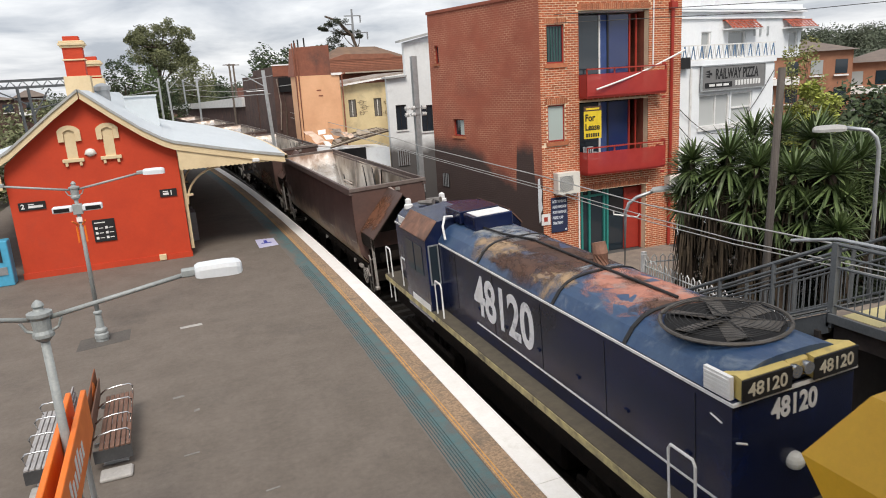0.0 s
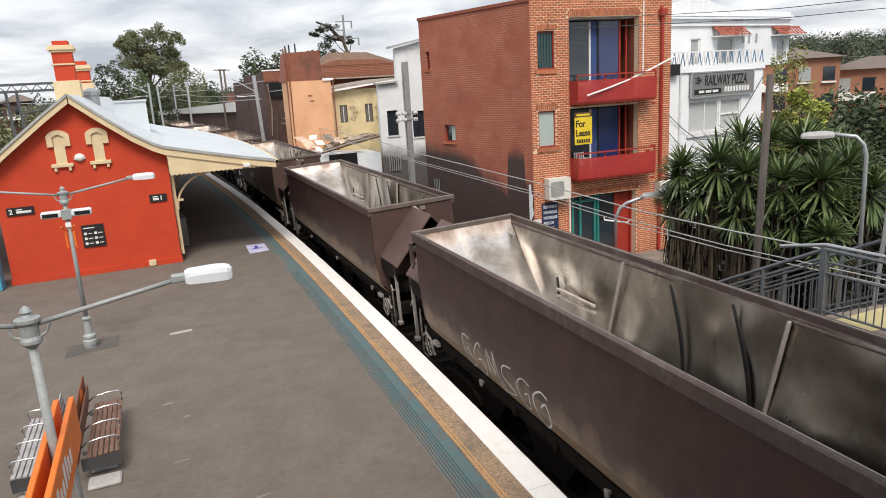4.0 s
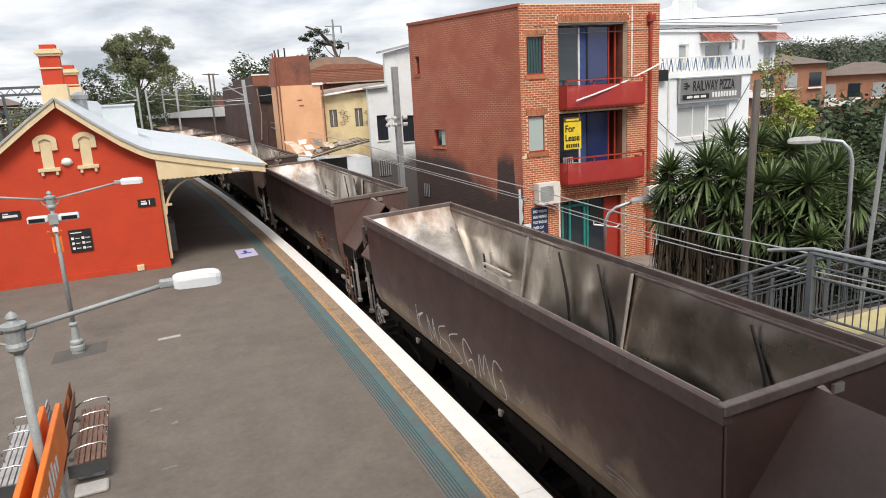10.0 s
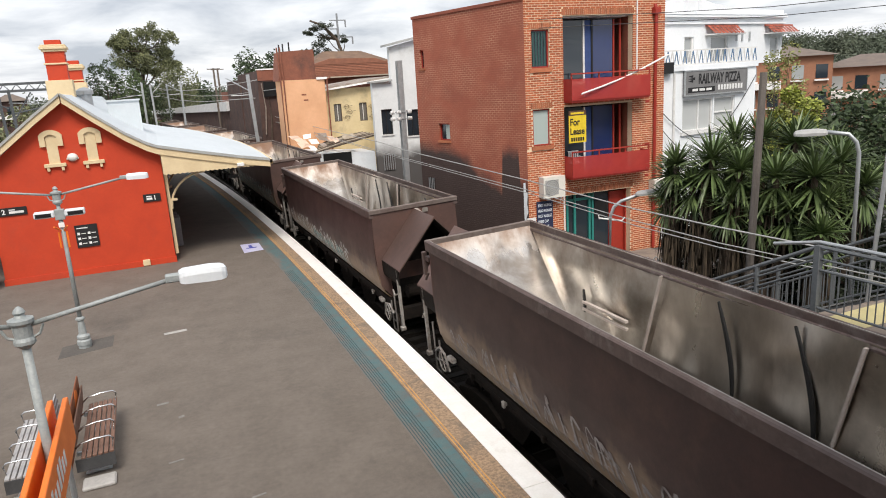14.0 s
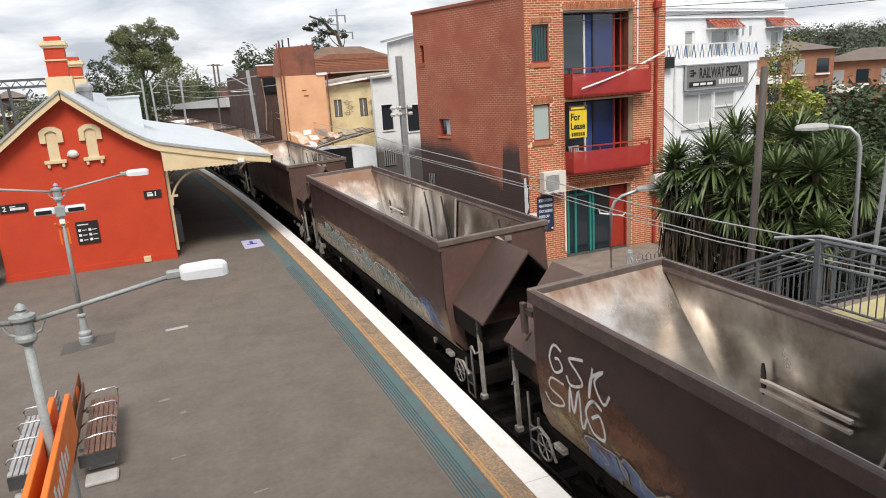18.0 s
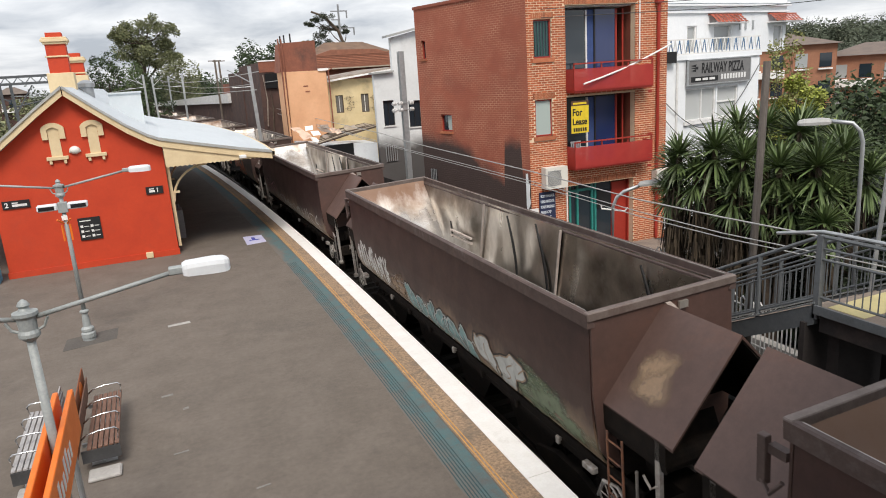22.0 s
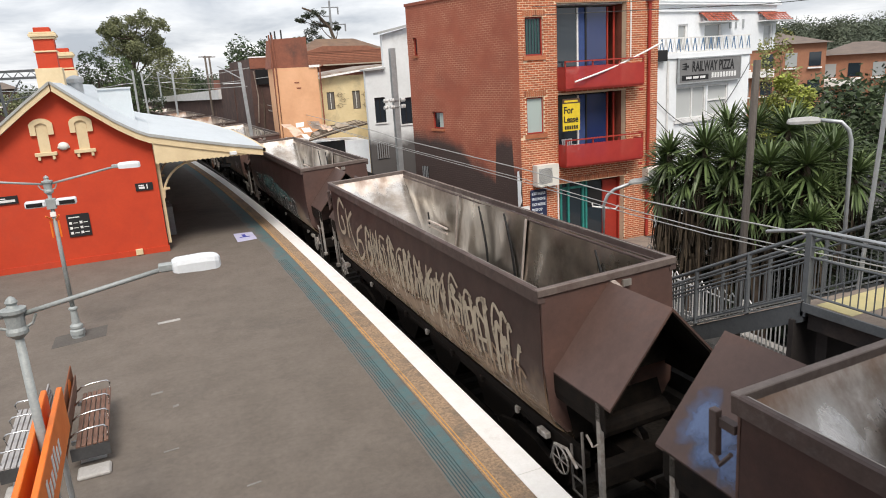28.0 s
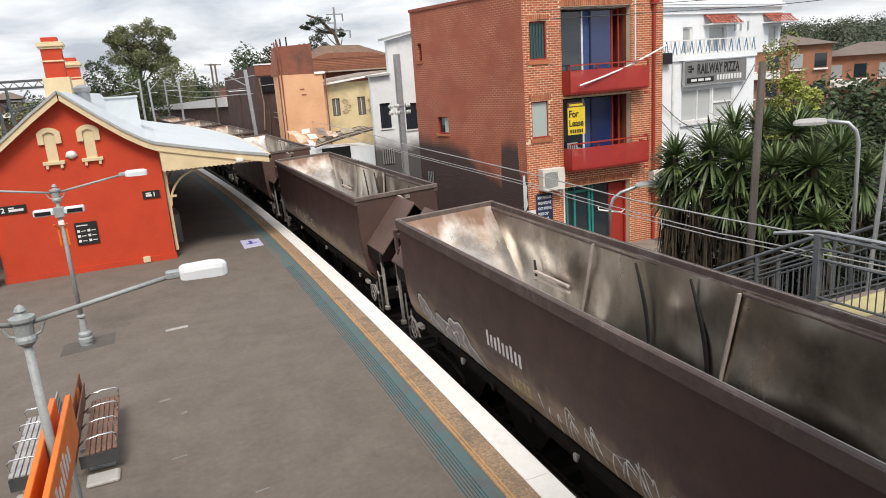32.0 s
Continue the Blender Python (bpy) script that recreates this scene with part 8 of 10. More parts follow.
    for z, o in ((8.5, 0.1), (8.78, 0.2), (8.9, 0.12)):
        slab(pz, "cornice", "white_wall", loft, -3.0, 4.56, z, z + 0.07, -o, 0.1)
    bm = bm_new()
    prism_on(bm, loft, [(0.45, 9.0), (4.5, 9.0), (4.5, 9.14), (4.2, 9.14), (3.2, 9.15), (2.0, 9.24), (1.0, 9.38), (0.55, 9.55), (0.45, 9.85)], 0.0, 0.25)
    part("parapet", bm, "white_wall", pz, "white curved parapet")
    bm = bm_new()
    prism_on(bm, loft, [(-3.0, 9.0), (-0.25, 9.0), (-0.25, 9.85), (-0.36, 9.55), (-1.0, 9.36), (-3.0, 9.25)], 0.0, 0.25)
    part("parapet", bm, "white_wall", pz)
    for u in (-0.27, 0.3):
        slab(pz, "pilaster", "white_wall", loft, u, u + 0.13, 8.9, 10.4, -0.1, 0.3)
    slab(pz, "pediment", "white_wall", loft, -0.14, 0.3, 9.0, 10.25, -0.02, 0.2)
    for u0, u1, z0, z1 in LOFT_WINDOWS:
        w = thing_part("window", pz)
        slab(w, "frame", "white_paint", loft, u0, u1, z0, z1, 0.06, 0.14, inner=0.06)
        slab(w, "pane", "shop_glass", loft, u0, u1, z0, z1, 0.12, 0.13)
    for u0, u1 in ((0.68, 2.1), (3.5, 4.92)):
        hd = thing_part("window_hood", pz, "terracotta tiled window hood")
        for r in range(4):
            n = 8
            for k in range(n):
                a, b = u0 + (u1 - u0) * k / n, u0 + (u1 - u0) * (k + 1) / n
                bm = bm_new()
                z1, z0 = 8.42 - r * 0.09, 8.42 - (r + 1) * 0.09
                d1, d0 = -0.1 - r * 0.11, -0.1 - (r + 1) * 0.11
                vs = [bm.verts.new(loft(a + 0.01, d1, z1)), bm.verts.new(loft(b - 0.01, d1, z1)), bm.verts.new(loft(b - 0.01, d0 - 0.02, z0 + 0.012)), bm.verts.new(loft(a + 0.01, d0 - 0.02, z0 + 0.012)), bm.verts.new(loft((a + b) / 2, d0 - 0.02, z0 + 0.035)), bm.verts.new(loft((a + b) / 2, d1, z1 + 0.03))]
                bm.faces.new([vs[0], vs[5], vs[4], vs[3]])
                bm.faces.new([vs[5], vs[1], vs[2], vs[4]])
                part("tile", bm, "hood_tile", hd)
        slab(hd, "fascia", "white_paint", loft, u0, u1, 8.02, 8.07, -0.52, 0.0)
        slab(hd, "soffit", "hood_tile", loft, u0, u1, 8.4, 8.46, -0.12, 0.02)
    for u in (2.1, 2.36, 2.72):
        slab(pz, "wall_vent", "galv", loft, u, u + 0.07, 7.75, 8.15, -0.05, 0.0)
    bm = bm_new()
    tube(bm, [shop(-2.3, -0.06, -0.5), shop(-2.3, -0.06, 6.5)], 0.05, 8)
    part("downpipe", bm, "white_paint", pz, "white downpipe")
    for a, b, c, sag in ((shop(-3.1, -0.1, 5.0), shop(2.75, -0.1, 6.2), 0, 1.9), (shop(-3.1, -0.1, 4.3), shop(-1.2, -0.4, 2.6), 0, 0.1)):
        bm = bm_new()
        tube(bm, [a.lerp(b, k / 14) - Vector((0, 0, sag * math.sin(math.pi * k / 14) ** 1.0)) for k in range(15)], 0.018, 5)
        part("cable", bm, "wire_dark", pz, "drooping cable")


def slab_bm(put, u0, u1, z0, z1, d0, d1):
    bm = bm_new()
    vs = [bm.verts.new(put(u, e, z)) for u in (u0, u1) for e in (d0, d1) for z in (z0, z1)]
    for q in ((0, 1, 3, 2), (4, 6, 7, 5), (0, 4, 5, 1), (2, 3, 7, 6), (0, 2, 6, 4), (1, 5, 7, 3)):
        bm.faces.new([vs[i] for i in q])
    return bm


def prism_on(bm, put, poly, d0, d1):
    a, b = [bm.verts.new(put(u, d0, z)) for u, z in poly], [bm.verts.new(put(u, d1, z)) for u, z in poly]
    bm.faces.new(a)
    bm.faces.new(b)
    for i in range(len(poly)):
        bm.faces.new([a[i], a[(i + 1) % len(poly)], b[(i + 1) % len(poly)], b[i]])


M["dusty_glass"] = glass("dusty_glass", (0.14, 0.13, 0.115), 0.25)
M["curtain_glass"] = glass("curtain_glass", (0.5, 0.52, 0.52), 0.12)
M["shop_glass"] = glass("shop_glass", (0.36, 0.38, 0.38), 0.12)
M["hood_tile"] = surface("hood_tile", (0.36, 0.09, 0.05), (0.28, 0.07, 0.045), 4, 0.7, bump=0.1, each=0.3)
M["rail_blue"] = surface("rail_blue", (0.1, 0.2, 0.35), None, 3, 0.5, bump=0)
build_pizza()


# ---------------------------------------------------------------- backs of the shops along the line
def flat(y):
    return lambda u, d, z: Vector((u, y + d, z))


M["sooty_white"] = sooted(surface("sooty_white", (0.78, 0.8, 0.8), (0.7, 0.72, 0.72), 1.0, 0.7, bump=0.1, stain=(0.5, 0.5, 0.48), amount=0.2, stain_scale=0.5), "X", 12.0, 19.0, [(0.0, 3.2), (0.1, 3.1), (0.25, 2.9), (0.4, 3.0), (1.0, 3.1)], (0.05, 0.042, 0.04), 0.5, 0.45)


def build_row():
    wb = thing("white_house", "white rendered house back with sooty base", "house")
    f = flat(38.0)
    bm = bm_new()
    wall_box(bm, 12.25, 13.4, -0.7, 6.86, [(12.68, 13.33, 3.95, 5.36)], f, 0.3)
    wall_box(bm, 13.4, 19.0, -0.7, 8.75, [(14.22, 14.95, 3.75, 5.24)], f, 0.3)
    part("wall", bm, "sooty_white", wb, "white rendered wall with sooty base")
    bm = bm_new()
    prism(bm, [(13.4, 8.75), (19, 8.75), (19, 9.9), (15.0, 9.1)], 38.0, 38.3)
    part("gable", bm, "white_wall", wb)
    bm = bm_new()
    wall_box(bm, 0, 9, -0.7, 6.86, [], lambda u, d, z: Vector((12.25 + 0.34 * u + d, 38.3 + u, z)), 0.3)
    part("wall", bm, "white_wall", wb)
    bm = bm_new()
    prism(bm, [(13.1, 8.76), (15.0, 9.14), (19.2, 10.0), (19.2, 10.12), (15.0, 9.26), (13.1, 8.88)], 37.7, 38.5)
    part("roof", bm, "gutter", wb, "grey metal roof edge")
    bm = bm_new()
    prism(bm, [(12.1, 6.84), (13.4, 6.9), (13.4, 7.0), (12.1, 6.94)], 37.75, 38.4)
    part("roof", bm, "gutter", wb)
    for u0, u1, z0, z1 in ((12.68, 13.33, 3.95, 5.36), (14.22, 14.95, 3.75, 5.24)):
        w = thing_part("window", wb)
        slab(w, "frame", "black", f, u0, u1, z0, z1, 0.08, 0.15, inner=0.05)
        slab(w, "pane", "window", f, u0, u1, z0, z1, 0.12, 0.13)
        slab(w, "glazing_bar", "black", f, (u0 + u1) / 2 - 0.02, (u0 + u1) / 2 + 0.02, z0, z1, 0.09, 0.14)
        slab(w, "sill", "white_paint", f, u0 - 0.06, u1 + 0.06, z0 - 0.08, z0, -0.06, 0.1)
    slab(wb, "barred_vent", "grey_paint", f, 12.6, 13.3, 1.9, 2.8, -0.05, -0.01)
    for k in range(5):
        slab(wb, "vent_bar", "soot", f, 12.66 + 0.13 * k, 12.72 + 0.13 * k, 1.92, 2.78, -0.07, -0.05)

    yb = thing("yellow_house", "faded cream-yellow rendered house back with ironwork windows", "house")
    f2 = flat(47.0)
    wins = [(12.32, 12.86, 4.44, 5.62), (14.12, 14.68, 4.36, 5.6)]
    bm = bm_new()
    wall_box(bm, 11.6, 16.2, -0.7, 6.65, wins, f2, 0.3)
    part("wall", bm, "yellow_wall", yb)
    bm = bm_new()
    prism(bm, [(11.4, 6.6), (16.4, 7.15), (16.4, 7.28), (11.4, 6.74)], 46.6, 54)
    part("roof", bm, "corrugated", yb, "rusty sloping iron roof")
    bm = bm_new()
    prism(bm, [(11.4, 6.5), (16.4, 7.05), (16.4, 7.16), (11.4, 6.62)], 46.5, 46.6)
    part("fascia", bm, "coping", yb, "white fascia")
    for u0, u1, z0, z1 in wins:
        w = thing_part("window", yb)
        slab(w, "frame", "bark", f2, u0, u1, z0, z1, 0.06, 0.14, inner=0.05)
        slab(w, "pane", "dusty_glass", f2, u0, u1, z0, z1, 0.1, 0.12)
        slab(w, "glazing_bar", "coping", f2, (u0 + u1) / 2 - 0.015, (u0 + u1) / 2 + 0.015, z0, z1, 0.07, 0.13)
        for r in range(3):
            bm = bm_new()
            n = 14
            cx, cz = u1 + 0.35 + 0.2 * (r % 2), z0 + 0.25 + 0.35 * r
            tube(bm, [(cx + 0.16 * math.cos(k * 2 * math.pi / n), 46.93, cz + 0.14 * math.sin(k * 2 * math.pi / n)) for k in range(n + 1)], 0.012, 5, cap=False)
            tube(bm, [(cx - 0.3, 46.93, cz), (cx + 0.4, 46.93, cz + 0.06)], 0.01, 5)
            part("iron_scroll", bm, "bark", w, "rusty iron scroll")
    ob = thing("peach_house", "peach rendered wing with brown brick tower above", "house")
    bm = bm_new()
    prism(bm, [(8.75, -0.7), (11.6, -0.7), (11.6, 7.33), (8.75, 7.36)], 46.0, 48.0)
    part("wall", bm, "orange_wall", ob)
    bm = bm_new()
    prism(bm, [(8.6, 7.34), (11.05, 7.34), (11.05, 9.22), (8.85, 9.14)], 46.02, 48.0)
    part("tower", bm, "old_brick", ob, "brown brick tower")
    slab(ob, "string_course", "coping", flat(46.0), 11.05, 11.75, 7.3, 7.45, -0.1, 0.1)
    for x, z in ((10.0, 6.35), (10.1, 6.0)):
        slab(ob, "vent", "old_brick", flat(46.0), x, x + 0.3, z, z + 0.08, -0.02, 0.02)
    for x in (8.66, 8.85, 11.68):
        bm = bm_new()
        tube(bm, [(x, 45.9, -0.5), (x + 0.05, 45.9, 7.3), (x + (0.3 if x > 11 else 0), 45.9, 7.4 if x > 11 else 9.4)], 0.05, 7)
        part("waste_pipe", bm, "old_brick", ob)
    for x in (8.95, 9.2, 9.6):
        bm = bm_new()
        tube(bm, [(x, 46.6, 9.1), (x, 46.6, 9.6 + 0.2 * (x - 8.9))], 0.05, 7)
        part("flue", bm, "black", ob, "thin black flue")

    tb = thing("tiled_house", "brick shop with long terracotta tiled roof", "house")
    bm = bm_new()
    prism(bm, [(12.0, -0.7), (21.0, -0.7), (21.0, 7.6), (12.0, 7.6)], 56.0, 64.0)
    part("wall", bm, "old_brick", tb)
    for r in range(9):
        bm = bm_new()
        z0, y0 = 7.5 + r * 0.14, 55.4 + r * 0.42
        box(bm, 11.9, 21.0, y0, y0 + 0.46, z0, z0 + 0.1)
        tl = part("tile_course", bm, "tile", tb)
    bm = bm_new()
    prism(bm, [(13.0, 8.4), (15.5, 9.1), (19.5, 9.0), (21.0, 8.5)], 59.0, 60.0)
    part("ridge", bm, "tile", tb)
    slab(tb, "capping", "pale_wood", flat(55.4), 11.9, 21.0, 7.46, 7.56, -0.25, 0.05)
    hh = thing("hip_roof_house", "house with a broad weathered grey-brown hipped roof", "house")
    bm = bm_new()
    prism(bm, [(17.8, -0.7), (27.0, -0.7), (27.0, 9.0), (17.8, 9.0)], 75.0, 84.0)
    part("wall", bm, "old_brick", hh)
    bm = bm_new()
    lo_ = [bm.verts.new(v) for v in ((17.3, 74.5, 9.0), (27.5, 74.5, 8.9), (27.5, 84.5, 8.9), (17.3, 84.5, 9.0))]
    hi_ = [bm.verts.new((20.2, 79.5, 10.7)), bm.verts.new((24.6, 79.5, 10.6))]
    for f in ([lo_[0], lo_[1], hi_[1], hi_[0]], [lo_[1], lo_[2], hi_[1]], [lo_[2], lo_[3], hi_[0], hi_[1]], [lo_[3], lo_[0], hi_[0]]):
        bm.faces.new(f)
    part("roof", bm, "hip_tile", hh, "grey-brown tiled roof")
    db = thing("dark_brick_shed", "dark sooty brick building with red parapet", "building")
    bm = bm_new()
    prism(bm, [(9.3, -0.7), (12.2, -0.7), (12.2, 8.4), (9.5, 8.4)], 60.0, 72.0)
    part("wall", bm, "dark_brick", db)
    slab(db, "parapet", "old_brick", flat(60.0), 9.5, 12.2, 7.6, 8.46, -0.05, 0.2)
    slab(db, "parapet_cap", "coping", flat(60.0), 9.45, 12.2, 8.46, 8.56, -0.1, 0.25)
    bm = bm_new()
    prism(bm, [(9.25, -0.7), (10.4, -0.7), (10.4, 7.9), (9.35, 7.9)], 70.0, 80.0)
    part("annexe", bm, "dark_brick", db)
    bm = bm_new()
    prism(bm, [(9.7, -0.7), (11.6, -0.7), (11.6, 6.9), (9.7, 6.9)], 83.0, 92.0)
    part("annexe", bm, "old_brick", db, "brown brick annexe")
    # clutter on the dark wall: pipes and broken fittings
    for k, (x, z0, z1) in enumerate(((9.7, 3.2, 7.4), (10.1, 2.5, 6.9), (10.9, 4.0, 7.5))):
        bm = bm_new()
        tube(bm, [(x, 59.9, z0), (x + 0.2, 59.9, (z0 + z1) / 2), (x + 0.05, 59.9, z1)], 0.06, 6)
        part("waste_pipe", bm, "corrugated" if k == 0 else "bark", db)
    bm = bm_new()
    box(bm, 9.9, 11.2, 59.8, 59.98, 6.3, 7.5)
    part("window_board", bm, "dark_open", db)
    # low shed with sagging battens in front of the yellow house
    sd = thing("lean_to_shed", "collapsing lean-to with bare roof battens and rusty sheets", "shed")
    bm = bm_new()
    prism(bm, [(8.9, -0.7), (13.6, -0.7), (13.6, 2.6), (11.8, 2.7), (8.9, 3.0)], 42.6, 45.5)
    part("wall", bm, "white_wall", sd, "stained white lean-to wall")
    for k in range(9):
        bm = bm_new()
        y = 41.9 + k * 0.4
        tube(bm, [(9.6 + 0.12 * k, y, 2.95 + 0.02 * k), (11.6, y + 0.1, 3.35 + 0.05 * (k % 3)), (13.7, y + 0.2, 3.7)], 0.05, 5)
        part("batten", bm, "pale_wood" if k % 2 else "bark", sd)
    rnd = random.Random(19)
    for k in range(13):
        bm = bm_new()
        x, y = 8.9 + (k % 5) * 0.75 + rnd.uniform(-0.2, 0.2), 42.7 + (k // 5) * 0.95 + rnd.uniform(-0.2, 0.2)
        z = 3.05 + (y - 42.6) * 0.3 + rnd.uniform(-0.05, 0.18)
        wd, dp, tilt = rnd.uniform(0.3, 0.75), rnd.uniform(0.7, 1.5), rnd.uniform(-0.3, 0.3)
        tw = rnd.uniform(-0.4, 0.4)
        sheet(bm, [[(x, y, z), (x + wd, y + tw * 0.4, z + tilt * wd)], [(x + tw * 0.5, y + dp, z + dp * 0.3), (x + wd + tw * 0.5, y + dp * 0.9, z + dp * 0.3 + tilt * wd)]])
        part("roof_sheet", bm, ("peach_board", "coping", "corrugated", "peach_board", "pale_wood")[k % 5], sd, "loose roof sheet")
    bm = bm_new()
    box(bm, 10.2, 12.0, 42.5, 42.6, 1.2, 2.75)
    part("door_gap", bm, "dark_open", sd)
    # fence wall of dark sheet along the line
    bm = bm_new()
    sheet(bm, [[(track_x(y) + 3.6, y, -0.7), (track_x(y) + 3.6, y, 1.6)] for y in np.arange(30, 46, 2.0)])
    tagged(part("sheet_fence", bm, "soot"), "dark sheet fence beside the line", "fence", kind="structure")
    # long low building with a white roof, far along the line
    lw = thing("low_depot", "long low dark brick depot with white flat roof", "building")
    p, q = Vector((9.3, 80, 0)), Vector((2.9, 150, 0))
    back = Vector((9, 3, 0))
    def loft_box(name, z0, zp, zq, out, mat, label=""):
        bm = bm_new()
        o = Vector((-out, 0, 0))
        lo_ = [bm.verts.new(v + Vector((0, 0, z))) for v, z in ((p + o, z0[0]), (p + back, z0[0]), (q + back, z0[1]), (q + o, z0[1]))]
        hi_ = [bm.verts.new(v + Vector((0, 0, z))) for v, z in ((p + o, zp), (p + back, zp), (q + back, zq), (q + o, zq))]
        bm.faces.new(hi_)
        bm.faces.new(lo_[::-1])
        for i in range(4):
            bm.faces.new([lo_[i], lo_[(i + 1) % 4], hi_[(i + 1) % 4], hi_[i]])
        part(name, bm, mat, lw, label)
    loft_box("wall", (-0.7, -0.7), 4.85, 3.55, 0.0, "dark_brick")
    loft_box("roof", (4.85, 3.55), 5.9, 4.2, 0.3, "white_paint", "white roof edge")


M["peach_board"] = surface("peach_board", (0.74, 0.56, 0.44), (0.6, 0.42, 0.32), 2, 0.8, bump=0.2, stain=(0.3, 0.2, 0.14), amount=0.35, stain_scale=1.2)
M["hip_tile"] = surface("hip_tile", (0.2, 0.125, 0.085), (0.13, 0.085, 0.06), 1.2, 0.85, bump=0.3, grain=8, stain=(0.24, 0.15, 0.09), amount=0.4, stain_scale=0.5)
M["pale_wood"] = surface("pale_wood", (0.42, 0.36, 0.28), (0.3, 0.25, 0.19), 3, 0.8, bump=0.2)
build_row()


# ---------------------------------------------------------------- lamps on the platform
def build_platform_lamp(x, y, group, fittings):
    lp = thing("platform_lamp", "silver cast platform lamp post with two swept arms" + (" and camera heads" if fittings else ""), "lamp post", pose(x, y, 0 if fittings else -0.1), group)
    bm = bm_new()
    lathe(bm, [(0.17, 0.0), (0.17, 0.08), (0.19, 0.1), (0.19, 0.22), (0.15, 0.26), (0.17, 0.3), (0.17, 0.36), (0.11, 0.42), (0.08, 0.8), (0.12, 0.84), (0.12, 0.88), (0.07, 0.92)], 16)
    part("base", bm, "post_grey", lp, "cast base", smooth=False)
    bm = bm_new()
    tube(bm, [(0, 0, 0.9), (0, 0, 4.2)], 0.062, 12, 0.05)
    part("post", bm, "post_grey", lp, smooth=True)
    bm = bm_new()
    lathe(bm, [(0.06, 4.12), (0.12, 4.18), (0.12, 4.22), (0.1, 4.26), (0.11, 4.4), (0.14, 4.44), (0.14, 4.48), (0.07, 4.5), (0.05, 4.53), (0.07, 4.56), (0.05, 4.6), (0.015, 4.63)], 14)
    part("finial", bm, "post_grey", lp, "turned finial")
    for s in (-1, 1):
        arm = part("arm", *(lambda q: (tube(q, [(s * 0.1, 0, 4.4), (s * 0.9, 0, 4.538), (s * 1.72, 0, 4.68)], 0.03, 8), q)[1:])(bm_new()), "post_grey", lp, "tubular arm", smooth=True)
        bm = bm_new()
        tube(bm, [(s * 0.06, 0, 4.22), (s * 0.17, 0, 4.27), (s * 0.22, 0, 4.38)], 0.018, 6)
        part("scroll", bm, "post_grey", arm)
        bm = bm_new()
        box(bm, s * 1.62, s * 1.8, -0.06, 0.06, 4.64, 4.74, bevel=0.015)
        part("spigot", bm, "post_grey", arm)
        bm = bm_new()
        prof = [(1.78, 0.1, 4.64, 4.73), (1.79, 0.125, 4.63, 4.75), (1.84, 0.15, 4.62, 4.77), (2.16, 0.165, 4.61, 4.775), (2.29, 0.155, 4.61, 4.765), (2.34, 0.12, 4.615, 4.75), (2.36, 0.07, 4.63, 4.73)]
        rings = []
        for px, w, z0, z1 in prof:
            rings.append([bm.verts.new((s * px, a, b)) for a, b in ((-w, z0), (w, z0), (w, z1 - 0.05), (w * 0.88, z1), (-w * 0.88, z1), (-w, z1 - 0.05))])
        for a, b in zip(rings, rings[1:]):
            for k in range(6):
                bm.faces.new([a[k], a[(k + 1) % 6], b[(k + 1) % 6], b[k]])
        bm.faces.new(rings[0])
        bm.faces.new(rings[-1])
        part("lamp_head", bm, "lamp_white", arm, "pale grey lamp head")
    if fittings:
        bm = bm_new()
        box(bm, -0.12, 0.12, -0.1, 0.1, 3.72, 4.0, bevel=0.01)
        part("junction_box", bm, "post_grey", lp, "grey junction box")
        for s in (-1, 1):
            bm = bm_new()
            box(bm, s * 0.12, s * 0.62, -0.12, 0.12, 3.8, 3.98, bevel=0.03)
            f = part("flood_head", bm, "lamp_white", lp, "white floodlight head")
            bm = bm_new()
            box(bm, s * 0.2, s * 0.58, -0.13, -0.118, 3.83, 3.93)
            part("lens", bm, "dark_open", f)
        bm = bm_new()
        box(bm, -0.07, 0.07, -0.1, -0.05, 3.52, 3.64)
        part("tag", bm, "coping", lp)
        for s in (-1, 1):
            bm = bm_new()
            tube(bm, [(s * 0.04, -0.05, 3.42), (s * 0.16, -0.3, 3.58)], 0.022, 6)
            tube(bm, [(s * 0.1, -0.1, 3.4), (s * 0.1, -0.1, 2.95)], 0.025, 6)
            part("sign_arm", bm, "orange", lp, "orange sign arm")
    else:
        bm = bm_new()
        box(bm, -0.1, 0.1, -0.02, 0.02, 2.45, 2.52)
        part("clamp", bm, "chrome", lp)


M["post_grey"] = surface("post_grey", (0.36, 0.385, 0.385), (0.29, 0.315, 0.315), 4, 0.5, 0.15, bump=0.06, stain=(0.22, 0.24, 0.23), amount=0.25, stain_scale=2)
M["lamp_white"] = surface("lamp_white", (0.72, 0.75, 0.78), (0.66, 0.69, 0.72), 3, 0.4, bump=0.02)
build_platform_lamp(-2.34, 21.13, "platform lamps", True)
build_platform_lamp(-1.61, 9.02, "platform lamps", False)
bm = bm_new()
prism(bm, [(-2.98, 20.45), (-1.62, 20.75), (-1.6, 21.75), (-2.95, 21.45)], 0.0, 0.014, "z")
tagged(part("dark_footing", bm, "patch"), "dark asphalt patch round the lamp base", "footing")


